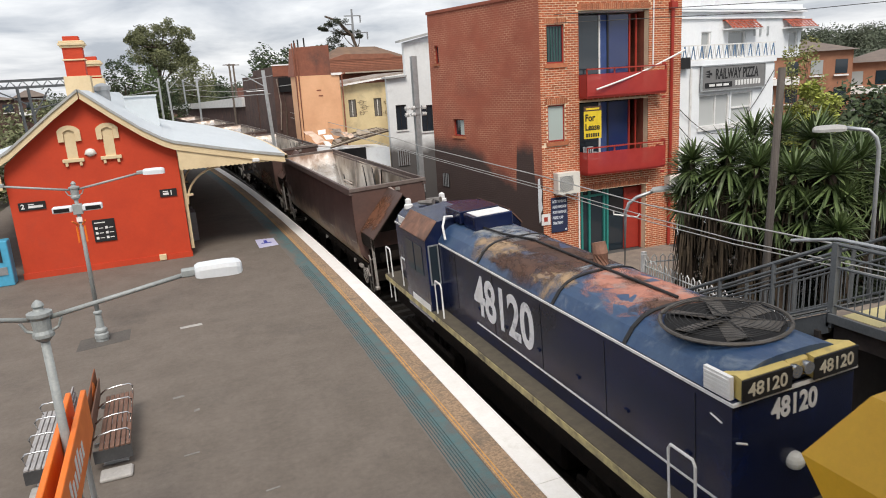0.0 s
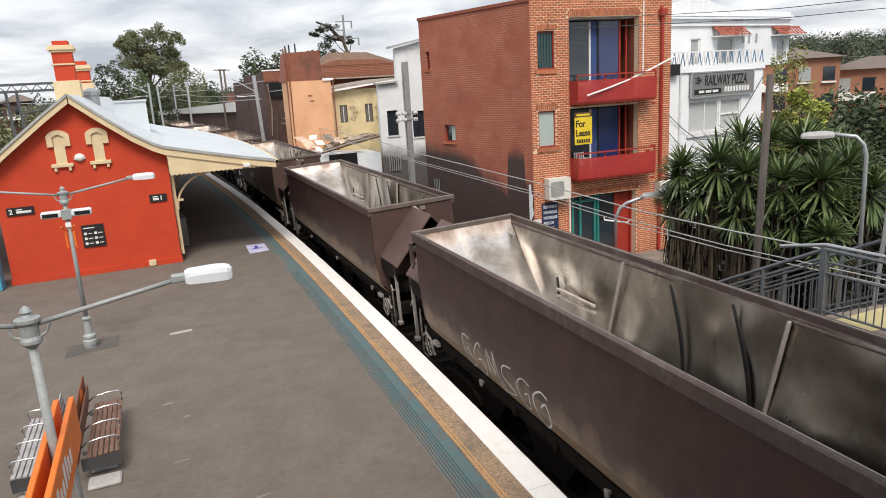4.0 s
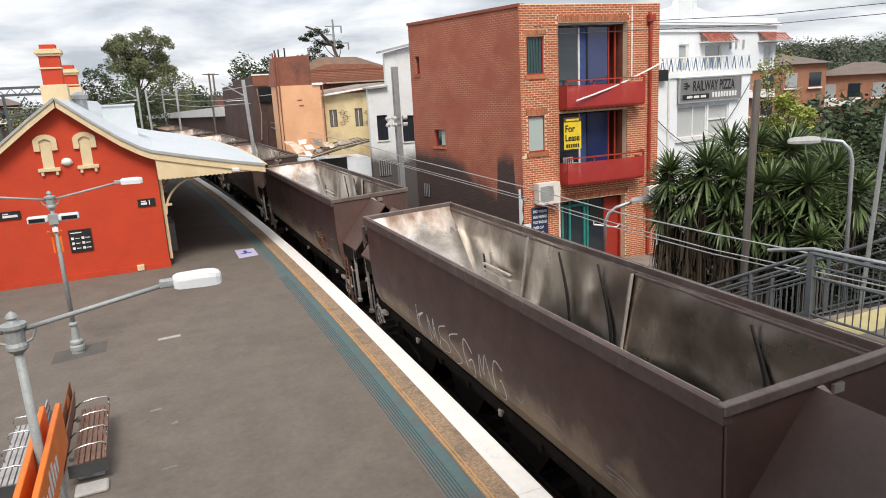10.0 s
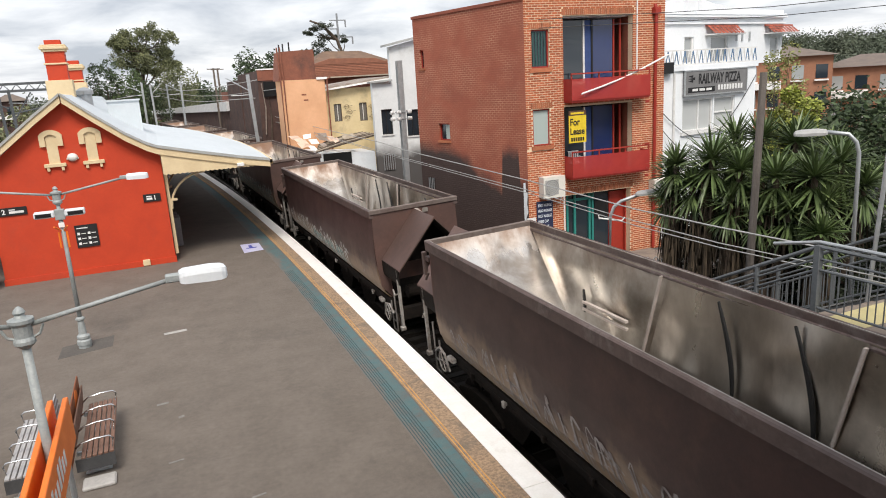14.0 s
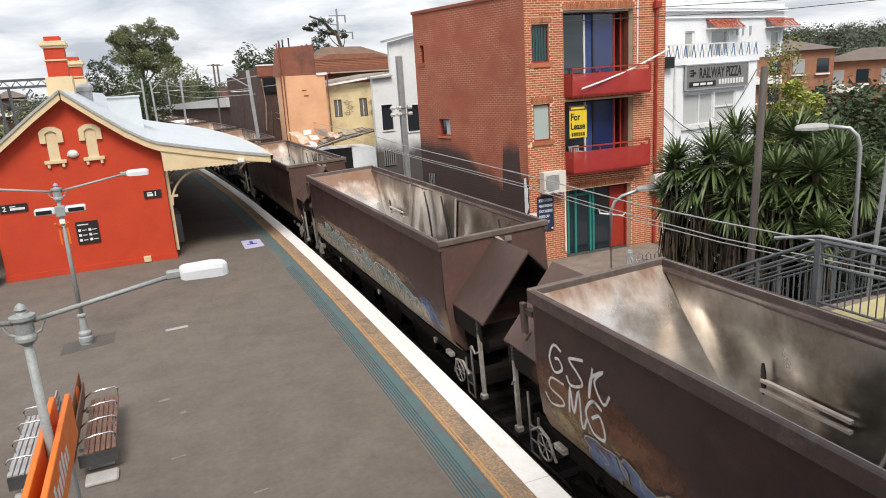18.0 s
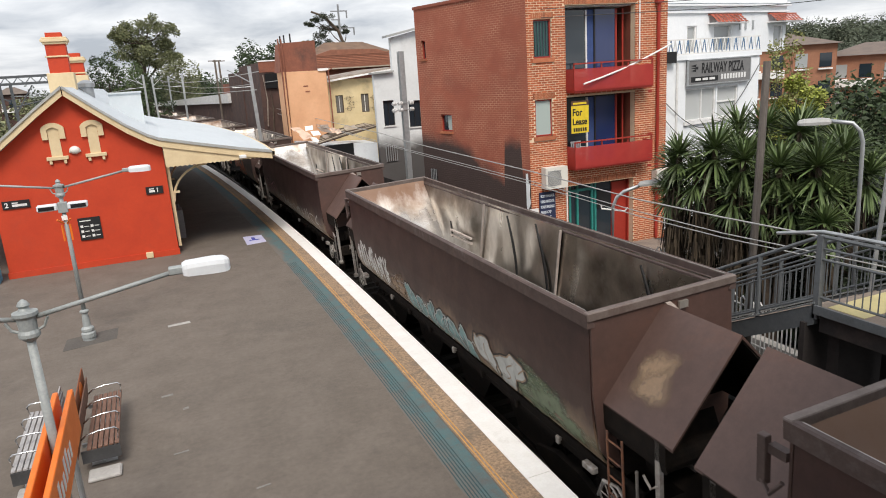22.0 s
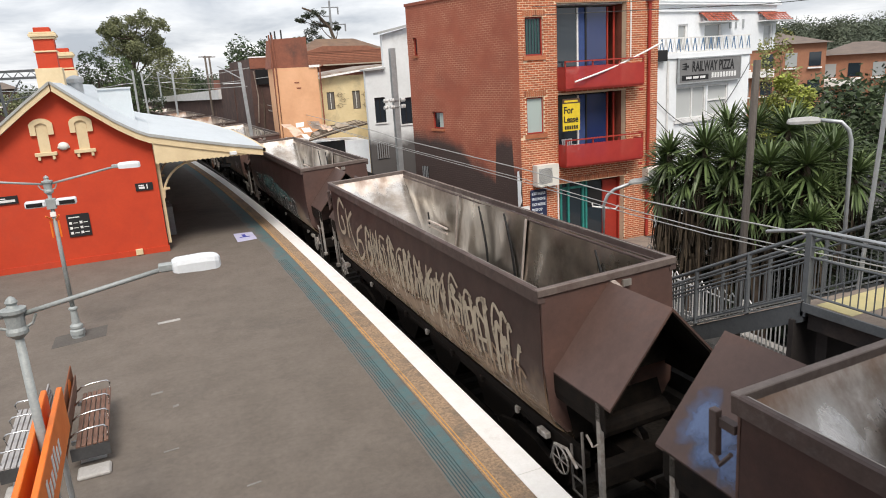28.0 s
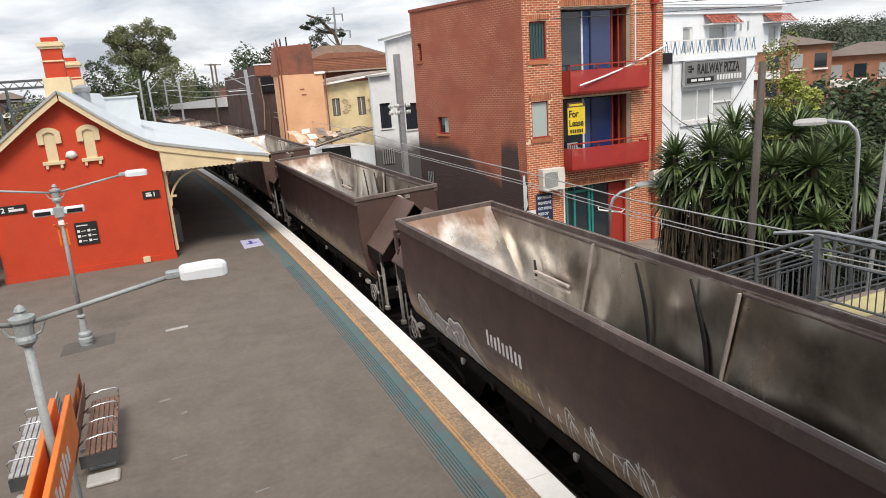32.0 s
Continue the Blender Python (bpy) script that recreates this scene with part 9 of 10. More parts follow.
def build_name_boards():
    for s, x in ((1, -1.515), (-1, -1.705)):
        nb = thing("name_board", "bright orange station name board with white lettering", "sign", group="station name boards")
        bm = bm_new()
        box(bm, x - 0.035, x + 0.035, 7.0, 10.35, 2.16, 2.8, bevel=0.01)
        part("panel", bm, "orange", nb)
        for k in range(7):
            bm = bm_new()
            z0 = 2.36
            box(bm, x + s * 0.036, x + s * 0.041, 7.9 + k * 0.2, 8.02 + k * 0.2, z0, z0 + (0.3 if k in (0, 3, 4) else 0.2))
            part("letter_bar", bm, "white_paint", nb)
        for y in (7.2, 10.1):
            bm = bm_new()
            box(bm, min(x, -1.61), max(x, -1.61), y, y + 0.05, 2.4, 2.5)
            part("bracket", bm, "galv", nb)
    for y in (7.22, 10.12):
        bm = bm_new()
        tube(bm, [(-1.61, y, 0), (-1.61, y, 2.5)], 0.04, 8)
        tagged(part("sign_post", bm, "galv"), "galvanised post holding the name boards", "post", group="sign posts")


build_name_boards()


def build_bench(x, y0, y1, s, board):
    """A long platform seat facing away from its back board."""
    bn = thing("platform_bench", "timber slat platform bench with chrome arm loops" + (" and orange-brown back board" if board else ""), "bench", group="platform benches")
    for k in range(6):
        bm = bm_new()
        a = x + s * (0.1 + 0.095 * k)
        box(bm, min(a, a + s * 0.075), max(a, a + s * 0.075), y0, y1, 0.43 + 0.004 * k, 0.47 + 0.004 * k, bevel=0.006)
        part("seat_slat", bm, "bench_wood" if board else "grey_slat", bn)
    for k in range(4):
        bm = bm_new()
        a = x - s * (0.0 - 0.012 * k)
        box(bm, min(a, a - s * 0.03), max(a, a - s * 0.03), y0, y1, 0.52 + k * 0.11, 0.6 + k * 0.11, bevel=0.006)
        part("back_slat", bm, "bench_wood" if board else "grey_slat", bn)
    n = 4
    for k in range(n):
        y = y0 + 0.15 + (y1 - y0 - 0.3) * k / (n - 1)
        bm = bm_new()
        tube(bm, [(x + s * 0.02, y, 0.6), (x + s * 0.12, y, 0.68), (x + s * 0.35, y, 0.72), (x + s * 0.6, y, 0.72), (x + s * 0.66, y, 0.66), (x + s * 0.62, y, 0.45)], 0.018, 8)
        part("arm_loop", bm, "chrome", bn, "chrome arm loop", smooth=True)
    for y in (y0 + 0.35, y1 - 0.35):
        bm = bm_new()
        box(bm, min(x, x + s * 0.62), max(x, x + s * 0.62), y - 0.03, y + 0.03, 0.36, 0.43)
        tube(bm, [(x + s * 0.3, y, 0), (x + s * 0.3, y, 0.38)], 0.04, 8)
        box(bm, min(x + s * 0.1, x + s * 0.55), max(x + s * 0.1, x + s * 0.55), y - 0.12, y + 0.12, 0.0, 0.02)
        part("support", bm, "galv", bn)
    bm = bm_new()
    box(bm, min(x, x + s * 0.66), max(x, x + s * 0.66), y0 - 0.02, y0 + 0.02, 0.2, 0.44)
    part("end_plate", bm, "end_dark", bn, "dark grey end plate")
    if board:
        bm = bm_new()
        box(bm, x - s * 0.06, x - s * 0.03, y0 - 0.3, y1 + 0.1, 0.4, 1.12, bevel=0.01)
        b = part("back_board", bm, "bench_board", bn, "orange-brown back board")
        bm = bm_new()
        lathe(bm, [(0.3, 0.0), (0.3, 0.006)], 20)
        part("roundel", bm, "orange", b, "orange roundel", m=pose(x - s * 0.03, y1 - 0.7, 0.8, 0, 90 * s, 0))


M["grey_slat"] = surface("grey_slat", (0.4, 0.39, 0.39), (0.33, 0.32, 0.32), 4, 0.6, bump=0.1)
M["end_dark"] = surface("end_dark", (0.07, 0.07, 0.072), (0.05, 0.05, 0.052), 3, 0.5, 0.2, bump=0.05)
build_bench(-1.98, 13.2, 15.7, 1, True)
build_bench(-2.42, 13.0, 15.5, -1, False)
for k, (x, y, h) in enumerate(((-1.62, 12.95, 0.09), (-2.75, 12.9, 0.09))):
    bm = bm_new()
    box(bm, x - 0.28, x + 0.28, y - 0.2, y + 0.2, 0.0, h, bevel=0.03)
    tagged(part("bench_footing", bm, "concrete"), "low grey concrete footing under the bench end", "footing", group="bench footings")


# ---------------------------------------------------------------- stairs, fence, poles and wires beyond the train
def build_stairs():
    st = thing("footbridge_stair", "grey steel footbridge stair with landing and barred balustrades", "stairs")
    x0, x1 = 9.7, 11.7
    yt, zt = 7.5, 2.65
    slope = 0.5
    n = 19
    for k in range(n):
        z = zt - (k + 1) * 0.172
        y = yt + k * 0.172 / slope
        bm = bm_new()
        box(bm, x0 + 0.06, x1 - 0.06, y, y + 0.36, z - 0.05, z, bevel=0.008)
        t = part("tread", bm, "paving", st)
        bm = bm_new()
        box(bm, x0 + 0.08, x1 - 0.08, y, y + 0.05, z, z + 0.006)
        part("nosing", bm, "yellow_edge", t)
    ye, ze = yt + n * 0.172 / slope, zt - n * 0.172
    for x in (x0, x1):
        bm = bm_new()
        vs = [(yt, zt + 0.05), (ye, ze + 0.05), (ye, ze - 0.3), (yt, zt - 0.3)]
        prism(bm, vs, x - 0.05, x + 0.05, "x")
        part("stringer", bm, "stair_grey", st)
        bm = bm_new()
        prism(bm, [(yt, zt + 0.1), (ye, ze + 0.1), (ye, ze + 0.07), (yt, zt + 0.07)], x - 0.07, x + 0.07, "x")
        part("stringer_cap", bm, "galv", st)
        for h, r in ((1.2, 0.035), (1.0, 0.02), (0.82, 0.022), (0.18, 0.022)):
            bm = bm_new()
            tube(bm, [(x, yt, zt + h), (x, ye, ze + h)], r, 8)
            part("rail", bm, "stair_grey", st)
        L = ye - yt
        m = int(L / 0.125)
        for k in range(m):
            y = yt + (k + 0.5) * 0.125
            z = zt - (y - yt) * slope
            bm = bm_new()
            big = k % 10 == 9
            tube(bm, [(x, y, z + (0.0 if big else 0.18)), (x, y, z + (1.2 if big else 0.84))], 0.04 if big else 0.011, 8 if big else 5)
            part("post" if big else "baluster", bm, "stair_grey", st)
    # landing
    bm = bm_new()
    box(bm, x0 - 0.05, x1 + 3.5, 4.6, yt, zt - 0.1, zt, bevel=0.01)
    part("landing", bm, "paving", st)
    bm = bm_new()
    box(bm, x0 + 0.1, x1 - 0.1, yt - 0.75, yt - 0.12, zt, zt + 0.008)
    part("tactile_pad", bm, "yellow_edge", st, "yellow tactile pad")
    bm = bm_new()
    box(bm, x0 - 0.09, x0 - 0.052, 4.6, yt, zt - 0.1, zt + 0.05)
    part("landing_edge", bm, "stair_grey", st)
    for h, r in ((1.2, 0.035), (1.0, 0.02), (0.82, 0.022), (0.18, 0.022)):
        bm = bm_new()
        tube(bm, [(x0, 4.6, zt + h), (x0, yt, zt + h)], r, 8)
        part("rail", bm, "stair_grey", st)
        bm = bm_new()
        tube(bm, [(x1, yt, zt + h), (x1 + 3.0, yt - 0.2, zt + h + 1.2)], r, 8)
        part("rail", bm, "stair_grey", st)
    for k in range(22):
        y = 4.7 + k * 0.127
        bm = bm_new()
        tube(bm, [(x0, y, zt + 0.18), (x0, y, zt + 0.84)], 0.011, 5)
        part("baluster", bm, "stair_grey", st)
    for k in range(22):
        a = k / 22
        bm = bm_new()
        tube(bm, [(x1 + 3 * a, yt - 0.2 * a, zt + 0.18 + 1.2 * a), (x1 + 3 * a, yt - 0.2 * a, zt + 0.84 + 1.2 * a)], 0.011, 5)
        part("baluster", bm, "stair_grey", st)
    for x, y in ((x0, yt), (x1, yt), (x0, 6.0)):
        bm = bm_new()
        box(bm, x - 0.05, x + 0.05, y - 0.05, y + 0.05, zt - 0.2, zt + 1.22)
        part("newel", bm, "stair_grey", st)
    # columns, beam and wall are coloured near-black as the shade under the landing
    for x, y in ((x0 + 0.3, 5.2), (x1 - 0.3, 5.2), (x0 + 0.3, 7.3), (x1 - 0.3, 7.3)):
        bm = bm_new()
        box(bm, x - 0.1, x + 0.1, y - 0.1, y + 0.1, -0.9, zt - 0.2)
        part("column", bm, "soot", st)
    bm = bm_new()
    box(bm, x0 + 0.02, x1 + 3.4, 4.7, yt - 0.05, zt - 0.42, zt - 0.104)
    part("landing_beam", bm, "soot", st, "steel beams painted dark for the shade under the landing")
    bm = bm_new()
    box(bm, x0 - 0.1, x1 + 3.5, 7.62, 7.72, -0.9, zt - 0.3)
    part("under_wall", bm, "soot", st, "dark wall added as the shade below the landing")
    bm = bm_new()
    tube(bm, [(9.75, 8.4, 3.72), (9.72, 7.5, 3.92), (9.7, 4.4, 3.95)], 0.03, 10)
    part("conduit", bm, "galv", st, "pale conduit along the handrail")


M["yellow_edge"] = surface("yellow_edge", (0.58, 0.5, 0.24), (0.48, 0.42, 0.22), 3, 0.6, bump=0.1)
build_stairs()


def build_fence(name, pts, label, h=1.25):
    """White hoop-topped fence along points on the ground."""
    fe = thing(name, label, "fence", group="white fences")
    bm = bm_new()
    pts = [Vector(p) for p in pts]
    bar = None
    for a, b in zip(pts, pts[1:]):
        L = (b - a).length
        n = max(2, int(L / 0.24))
        for k in range(n):
            p, q = a.lerp(b, k / n), a.lerp(b, (k + 0.55) / n)
            bm = bm_new()
            m = (p + q) / 2
            tube(bm, [p, p + Vector((0, 0, h - 0.08)), m + Vector((0, 0, h)), q + Vector((0, 0, h - 0.08)), q], 0.018, 5)
            part("hoop", bm, "white_paint", fe)
        for z in (0.15, h - 0.22):
            bm = bm_new()
            tube(bm, [a + Vector((0, 0, z)), b + Vector((0, 0, z))], 0.02, 6)
            part("rail", bm, "white_paint", fe)
    bm = bm_new()
    box(bm, -0.06, 0.06, -0.06, 0.06, 0, h + 0.12, Matrix.Translation(pts[0]))
    part("corner_post", bm, "white_paint", fe)


build_fence("hoop_fence", [(13.04, 16.46, -0.15), (12.7, 12.9, -0.15), (12.55, 11.0, -0.15), (12.4, 8.3, -0.15)], "white hoop-topped steel fence along the railway")
build_fence("hoop_fence", [(13.1, 16.55, -0.1), (14.9, 15.3, 0.1)], "white hoop-topped steel fence across the path")
bm = bm_new()
prism(bm, [(12.95, 8), (13.2, 8), (13.5, 16.3), (15.2, 15.1), (15.2, 15.4), (13.2, 16.75)], -0.72, -0.1, "z")
tagged(part("garden_wall", bm, "concrete"), "low concrete wall below the fence", "wall", kind="structure")


M["timber_dark"] = surface("timber_dark", (0.115, 0.1, 0.088), (0.06, 0.052, 0.046), 3, 0.9, bump=0.5, grain=15, stretch=(6, 6, 0.5), stain=(0.16, 0.15, 0.14), amount=0.3, stain_scale=0.8)
M["gantry_dark"] = surface("gantry_dark", (0.085, 0.09, 0.095), (0.06, 0.065, 0.07), 3, 0.6, 0.2, bump=0.04)


def build_poles():
    # timber power pole
    tp = thing("power_pole", "weathered grey timber power pole among the yuccas", "power pole", group="power poles")
    bm = bm_new()
    tube(bm, [(12.5, 11.5, -0.7), (12.55, 11.45, 2.5), (12.62, 11.4, 6.55)], 0.1, 10, 0.078)
    part("pole", bm, "timber_dark", tp, smooth=True)
    bm = bm_new()
    tube(bm, [(12.44, 11.37, 0.3), (12.48, 11.34, 1.7)], 0.025, 6)
    part("earth_conduit", bm, "grey_paint", tp, "pale earth conduit")
    # steel mast with insulators beside the flats
    ms = thing("catenary_mast", "grey steel overhead-wire mast with white insulators", "mast", group="catenary masts")
    bm = bm_new()
    for d in (-0.12, 0.12):
        box(bm, 11.25, 11.5, 31 + d - 0.015, 31 + d + 0.015, -1.2, 7.78)
    box(bm, 11.36, 11.39, 30.88, 31.12, -1.2, 7.78)
    part("mast", bm, "galv", ms)
    for z in (5.15, 5.45):
        for x in (10.75, 11.05, 11.6):
            bm = bm_new()
            for q in range(3):
                tube(bm, [(x + 0.07 * q, 30.85, z), (x + 0.07 * q + 0.04, 30.85, z)], 0.09, 8)
            part("insulator", bm, "white_paint", ms, "white insulator")
        bm = bm_new()
        box(bm, 10.7, 11.8, 30.82, 30.88, z - 0.02, z + 0.02)
        part("cross_bar", bm, "galv", ms)
    for x0, y, x1, top, arm in ((8.35, 55.0, 8.0, 8.05, -1.4), (5.5, 97.0, 5.6, 8.5, -1.6), (0.9, 93.0, 0.95, 8.6, -1.8), (4.9, 122.0, 4.9, 8.8, -1.7), (2.2, 99.0, 2.0, 8.4, 1.0)):
        ms = thing("catenary_mast", "grey steel overhead-wire mast with bracket arm", "mast", group="catenary masts")
        bm = bm_new()
        box(bm, -0.12, 0.12, -0.1, 0.1, -1.2, top, Matrix.Translation((x0, y, 0)) @ Matrix.Shear("XY", 4, (0, 0)))
        vs = [v for v in bm.verts]
        for v in vs:
            v.co.x += (x1 - x0) * (v.co.z + 1.2) / (top + 1.2)
        part("mast", bm, "galv", ms)
        bm = bm_new()
        tube(bm, [(x1, y, top - 1.2), (x1 + arm, y, top - 0.3), (x1 + arm * 1.15, y, top - 0.2)], 0.045, 6)
        tube(bm, [(x1, y, top - 1.5), (x1 + arm, y, top - 1.5)], 0.035, 6)
        part("bracket_arm", bm, "galv", ms)
    for x, y, top in ((8.55, 84.0, 9.6), (9.2, 86.0, 9.6)):
        bm = bm_new()
        tube(bm, [(x, y, -1), (x, y, top)], 0.14, 8, 0.1)
        box(bm, x - 0.7, x + 0.7, y - 0.05, y + 0.05, top - 0.15, top - 0.05)
        tagged(part("power_pole", bm, "pole_wood"), "dark distant power pole with crossarm", "power pole", group="power poles")
    # street lamps
    def lamp(pts, head, r, label):
        sl = thing("street_lamp", label, "street lamp", group="street lamps")
        bm = bm_new()
        tube(bm, pts, r, 10)
        part("pole", bm, "galv", sl, smooth=True)
        h0, h1 = Vector(head[0]), Vector(head[1])
        d = (h1 - h0).normalized()
        sd = d.cross(Vector((0, 0, 1))).normalized()
        bm = bm_new()
        rings = []
        for k, (a, w, t) in enumerate(((0, 0.08, 0.05), (0.06, 0.13, 0.08), (0.3, 0.17, 0.1), (0.8, 0.17, 0.09), (0.95, 0.13, 0.07), (1.0, 0.08, 0.04))):
            c = h0.lerp(h1, a)
            rings.append([bm.verts.new(c + sd * x * w + Vector((0, 0, z * t))) for x, z in ((-1, -0.3), (1, -0.3), (1, 0.3), (0.6, 1), (-0.6, 1), (-1, 0.3))])
        for a, b in zip(rings, rings[1:]):
            for k in range(6):
                bm.faces.new([a[k], a[(k + 1) % 6], b[(k + 1) % 6], b[k]])
        bm.faces.new(rings[0])
        bm.faces.new(rings[-1])
        part("lamp_head", bm, "lamp_tray", sl, "pale grey lamp head")
        return sl
    s1 = lamp([(12.0, 16.0, -0.5), (12.0, 16.0, 2.7), (12.08, 15.94, 2.98), (12.25, 15.82, 3.15), (12.64, 15.5, 3.34)], ((12.55, 15.57, 3.33), (13.1, 15.12, 3.4)), 0.05, "grey street lamp with curved arm before the flats")
    bm = bm_new()
    tube(bm, [(11.75, 16.2, 2.75), (11.75, 16.2, 2.66), (12.25, 15.8, 2.58), (12.32, 15.75, 2.68)], 0.025, 6)
    part("cross_arm", bm, "coping", s1)
    lamp([(13.05, 9.25, -0.7), (13.0, 9.32, 4.9), (12.97, 9.37, 5.12), (12.88, 9.48, 5.28), (12.6, 9.86, 5.34)], ((12.66, 9.78, 5.3), (12.28, 10.26, 5.28)), 0.042, "grey street lamp with curved arm above the stair")
    bm = bm_new()
    tube(bm, [(11.65, 6.95, 2.4), (11.72, 6.98, 5.2), (11.9, 6.95, 5.9)], 0.05, 10)
    tagged(part("lamp_standard", bm, "galv"), "grey steel lamp standard rising from the stair", "lamp standard")
    bm = bm_new()
    tube(bm, [(11.55, 7.9, 2.2), (11.72, 7.75, 7.4)], 0.04, 8)
    tagged(part("sign_pole", bm, "galv"), "thin grey steel pole beside the stair", "pole")
    # tall transmission pole far behind
    tw = thing("transmission_pole", "tall grey transmission pole with crossarms far off", "transmission pole")
    bm = bm_new()
    tube(bm, [(31.2, 112, 0), (31.2, 112, 18.0)], 0.25, 8, 0.15)
    part("pole", bm, "grey_paint", tw)
    for x0, x1, z in ((29.9, 32.6, 16.9), (31.2, 33.6, 14.3), (30.0, 31.2, 15.6)):
        bm = bm_new()
        box(bm, x0, x1, 111.9, 112.1, z, z + 0.15)
        tube(bm, [(x1 - 0.1, 112, z), (x1 - 0.1, 112, z - 1.0)], 0.12, 6)
        part("crossarm", bm, "grey_paint", tw)
    # lattice gantry beyond the station roof
    gn = thing("signal_gantry", "grey lattice steel gantry over the far tracks", "gantry")
    bm = bm_new()
    for z in (8.25, 7.75):
        box(bm, -14, -5.8, 60, 60.15, z, z + 0.18)
    part("beam", bm, "gantry_dark", gn)
    for k in range(10):
        bm = bm_new()
        x = -14 + k * 0.82
        tube(bm, [(x, 60.07, 7.8), (x + 0.41, 60.07, 8.3), (x + 0.82, 60.07, 7.8)], 0.04, 5)
        part("lattice", bm, "gantry_dark", gn)
    for x in (-8.9, -8.2):
        bm = bm_new()
        tube(bm, [(x, 60, -1), (x - 0.2, 60, 7.8)], 0.11, 6)
        part("leg", bm, "gantry_dark", gn)
    for a, b in (((-8.5, 60, 5.5), (-7.0, 60, 7.7)), ((-8.6, 60, 6.6), (-10.5, 60, 7.7)), ((-8.5, 60, 6.2), (-6.2, 60, 6.6))):
        bm = bm_new()
        tube(bm, [a, b], 0.05, 5)
        part("brace", bm, "gantry_dark", gn)


build_poles()


def build_wires():
    def wire(pts, r, label, mat="wire"):
        bm = bm_new()
        tube(bm, pts, r, 5)
        tagged(part("overhead_wire", bm, mat), label, "wire", group="overhead wires")
    wire([(10.6, 60, 4.6), (10.55, 44, 4.25), (10.5, 31.8, 4.05), (10.5, 28.7, 3.9), (10.5, 18, 3.7), (10.5, 13.1, 3.55), (10.5, 10.4, 3.56), (10.5, 8.0, 3.6)], 0.018, "pale aerial cable slung beside the line")
    wire([(10.6, 60, 4.2), (10.5, 28.8, 3.55), (10.5, 18, 3.4), (10.5, 13, 3.26), (10.5, 10.4, 3.23), (10.5, 6.5, 3.34)], 0.013, "thin aerial cable slung beside the line")
    wire([(10.6, 60, 4.15), (10.5, 28.8, 3.48), (10.5, 18, 3.31), (10.5, 13, 3.15), (10.5, 10.4, 3.14), (10.5, 6.5, 3.25)], 0.013, "thin aerial cable slung beside the line")
    for dx, z0, z1 in ((0.0, 6.3, 6.8), (0.3, 7.6, 8.0), (2.2, 6.9, 7.2)):
        wire([(8.2 + dx, 54, z0), (6.4 + dx, 75, (z0 + z1) / 2 - 0.5), (5.4 + dx, 97, z1 - 0.6), (4.0 + dx, 122, z1)], 0.03, "overhead traction wire along the line")
    for z in (8.15, 8.45):
        wire([(14, 23, z + 0.3), (19, 17, z), (24, 11, z + 0.1), (32, 2, z + 0.6)], 0.012, "thin street power line", "wire_dark")
    wire([(0.9, 93, 7.2), (-4, 75, 6.6), (-8.5, 60, 7.0)], 0.03, "overhead traction wire along the line")


build_wires()


# ---------------------------------------------------------------- plants and distance
def sword(bm, c, d, L, w, droop):
    """One folded sword leaf from c along d, bending down."""
    s = d.cross(Vector((0, 0, 1)))
    s = s.normalized() if s.length > 1e-3 else Vector((1, 0, 0))
    up = s.cross(d)
    prev = None
    for f, k in ((0.04, 0.7), (0.4, 1.0), (0.78, 0.75)):
        p = c + d * L * f - Vector((0, 0, droop * L * f * f))
        row = [bm.verts.new(p - s * w * k + up * w * 0.35), bm.verts.new(p), bm.verts.new(p + s * w * k + up * w * 0.35)]
        if prev:
            bm.faces.new([prev[0], prev[1], row[1], row[0]])
            bm.faces.new([prev[1], prev[2], row[2], row[1]])
        prev = row
    tip = bm.verts.new(c + d * L - Vector((0, 0, droop * L)))
    bm.faces.new([prev[0], prev[1], tip])
    bm.faces.new([prev[1], prev[2], tip])


def rosette(bm, c, L, rnd, up, down):
    """A head of stiff sword leaves round c, the old ones hanging below."""
    for k in range(up + down):
        az = 2.39996 * k + rnd.uniform(-0.25, 0.25)
        if k < up:
            el, droop, l = math.asin(-0.12 + 1.1 * (k + 0.5) / up if (k + 0.5) / up < 0.95 else 0.93), rnd.uniform(0.04, 0.16), L * rnd.uniform(0.82, 1.08)
        else:
            el, droop, l = -rnd.uniform(0.15, 1.15), rnd.uniform(0.1, 0.3), L * rnd.uniform(0.75, 1.1)
        d = Vector((math.cos(el) * math.cos(az), math.cos(el) * math.sin(az), math.sin(el)))
        sword(bm, c + Vector((0, 0, -0.25 * (k >= up))), d, l, 0.034 * rnd.uniform(0.8, 1.2), droop)


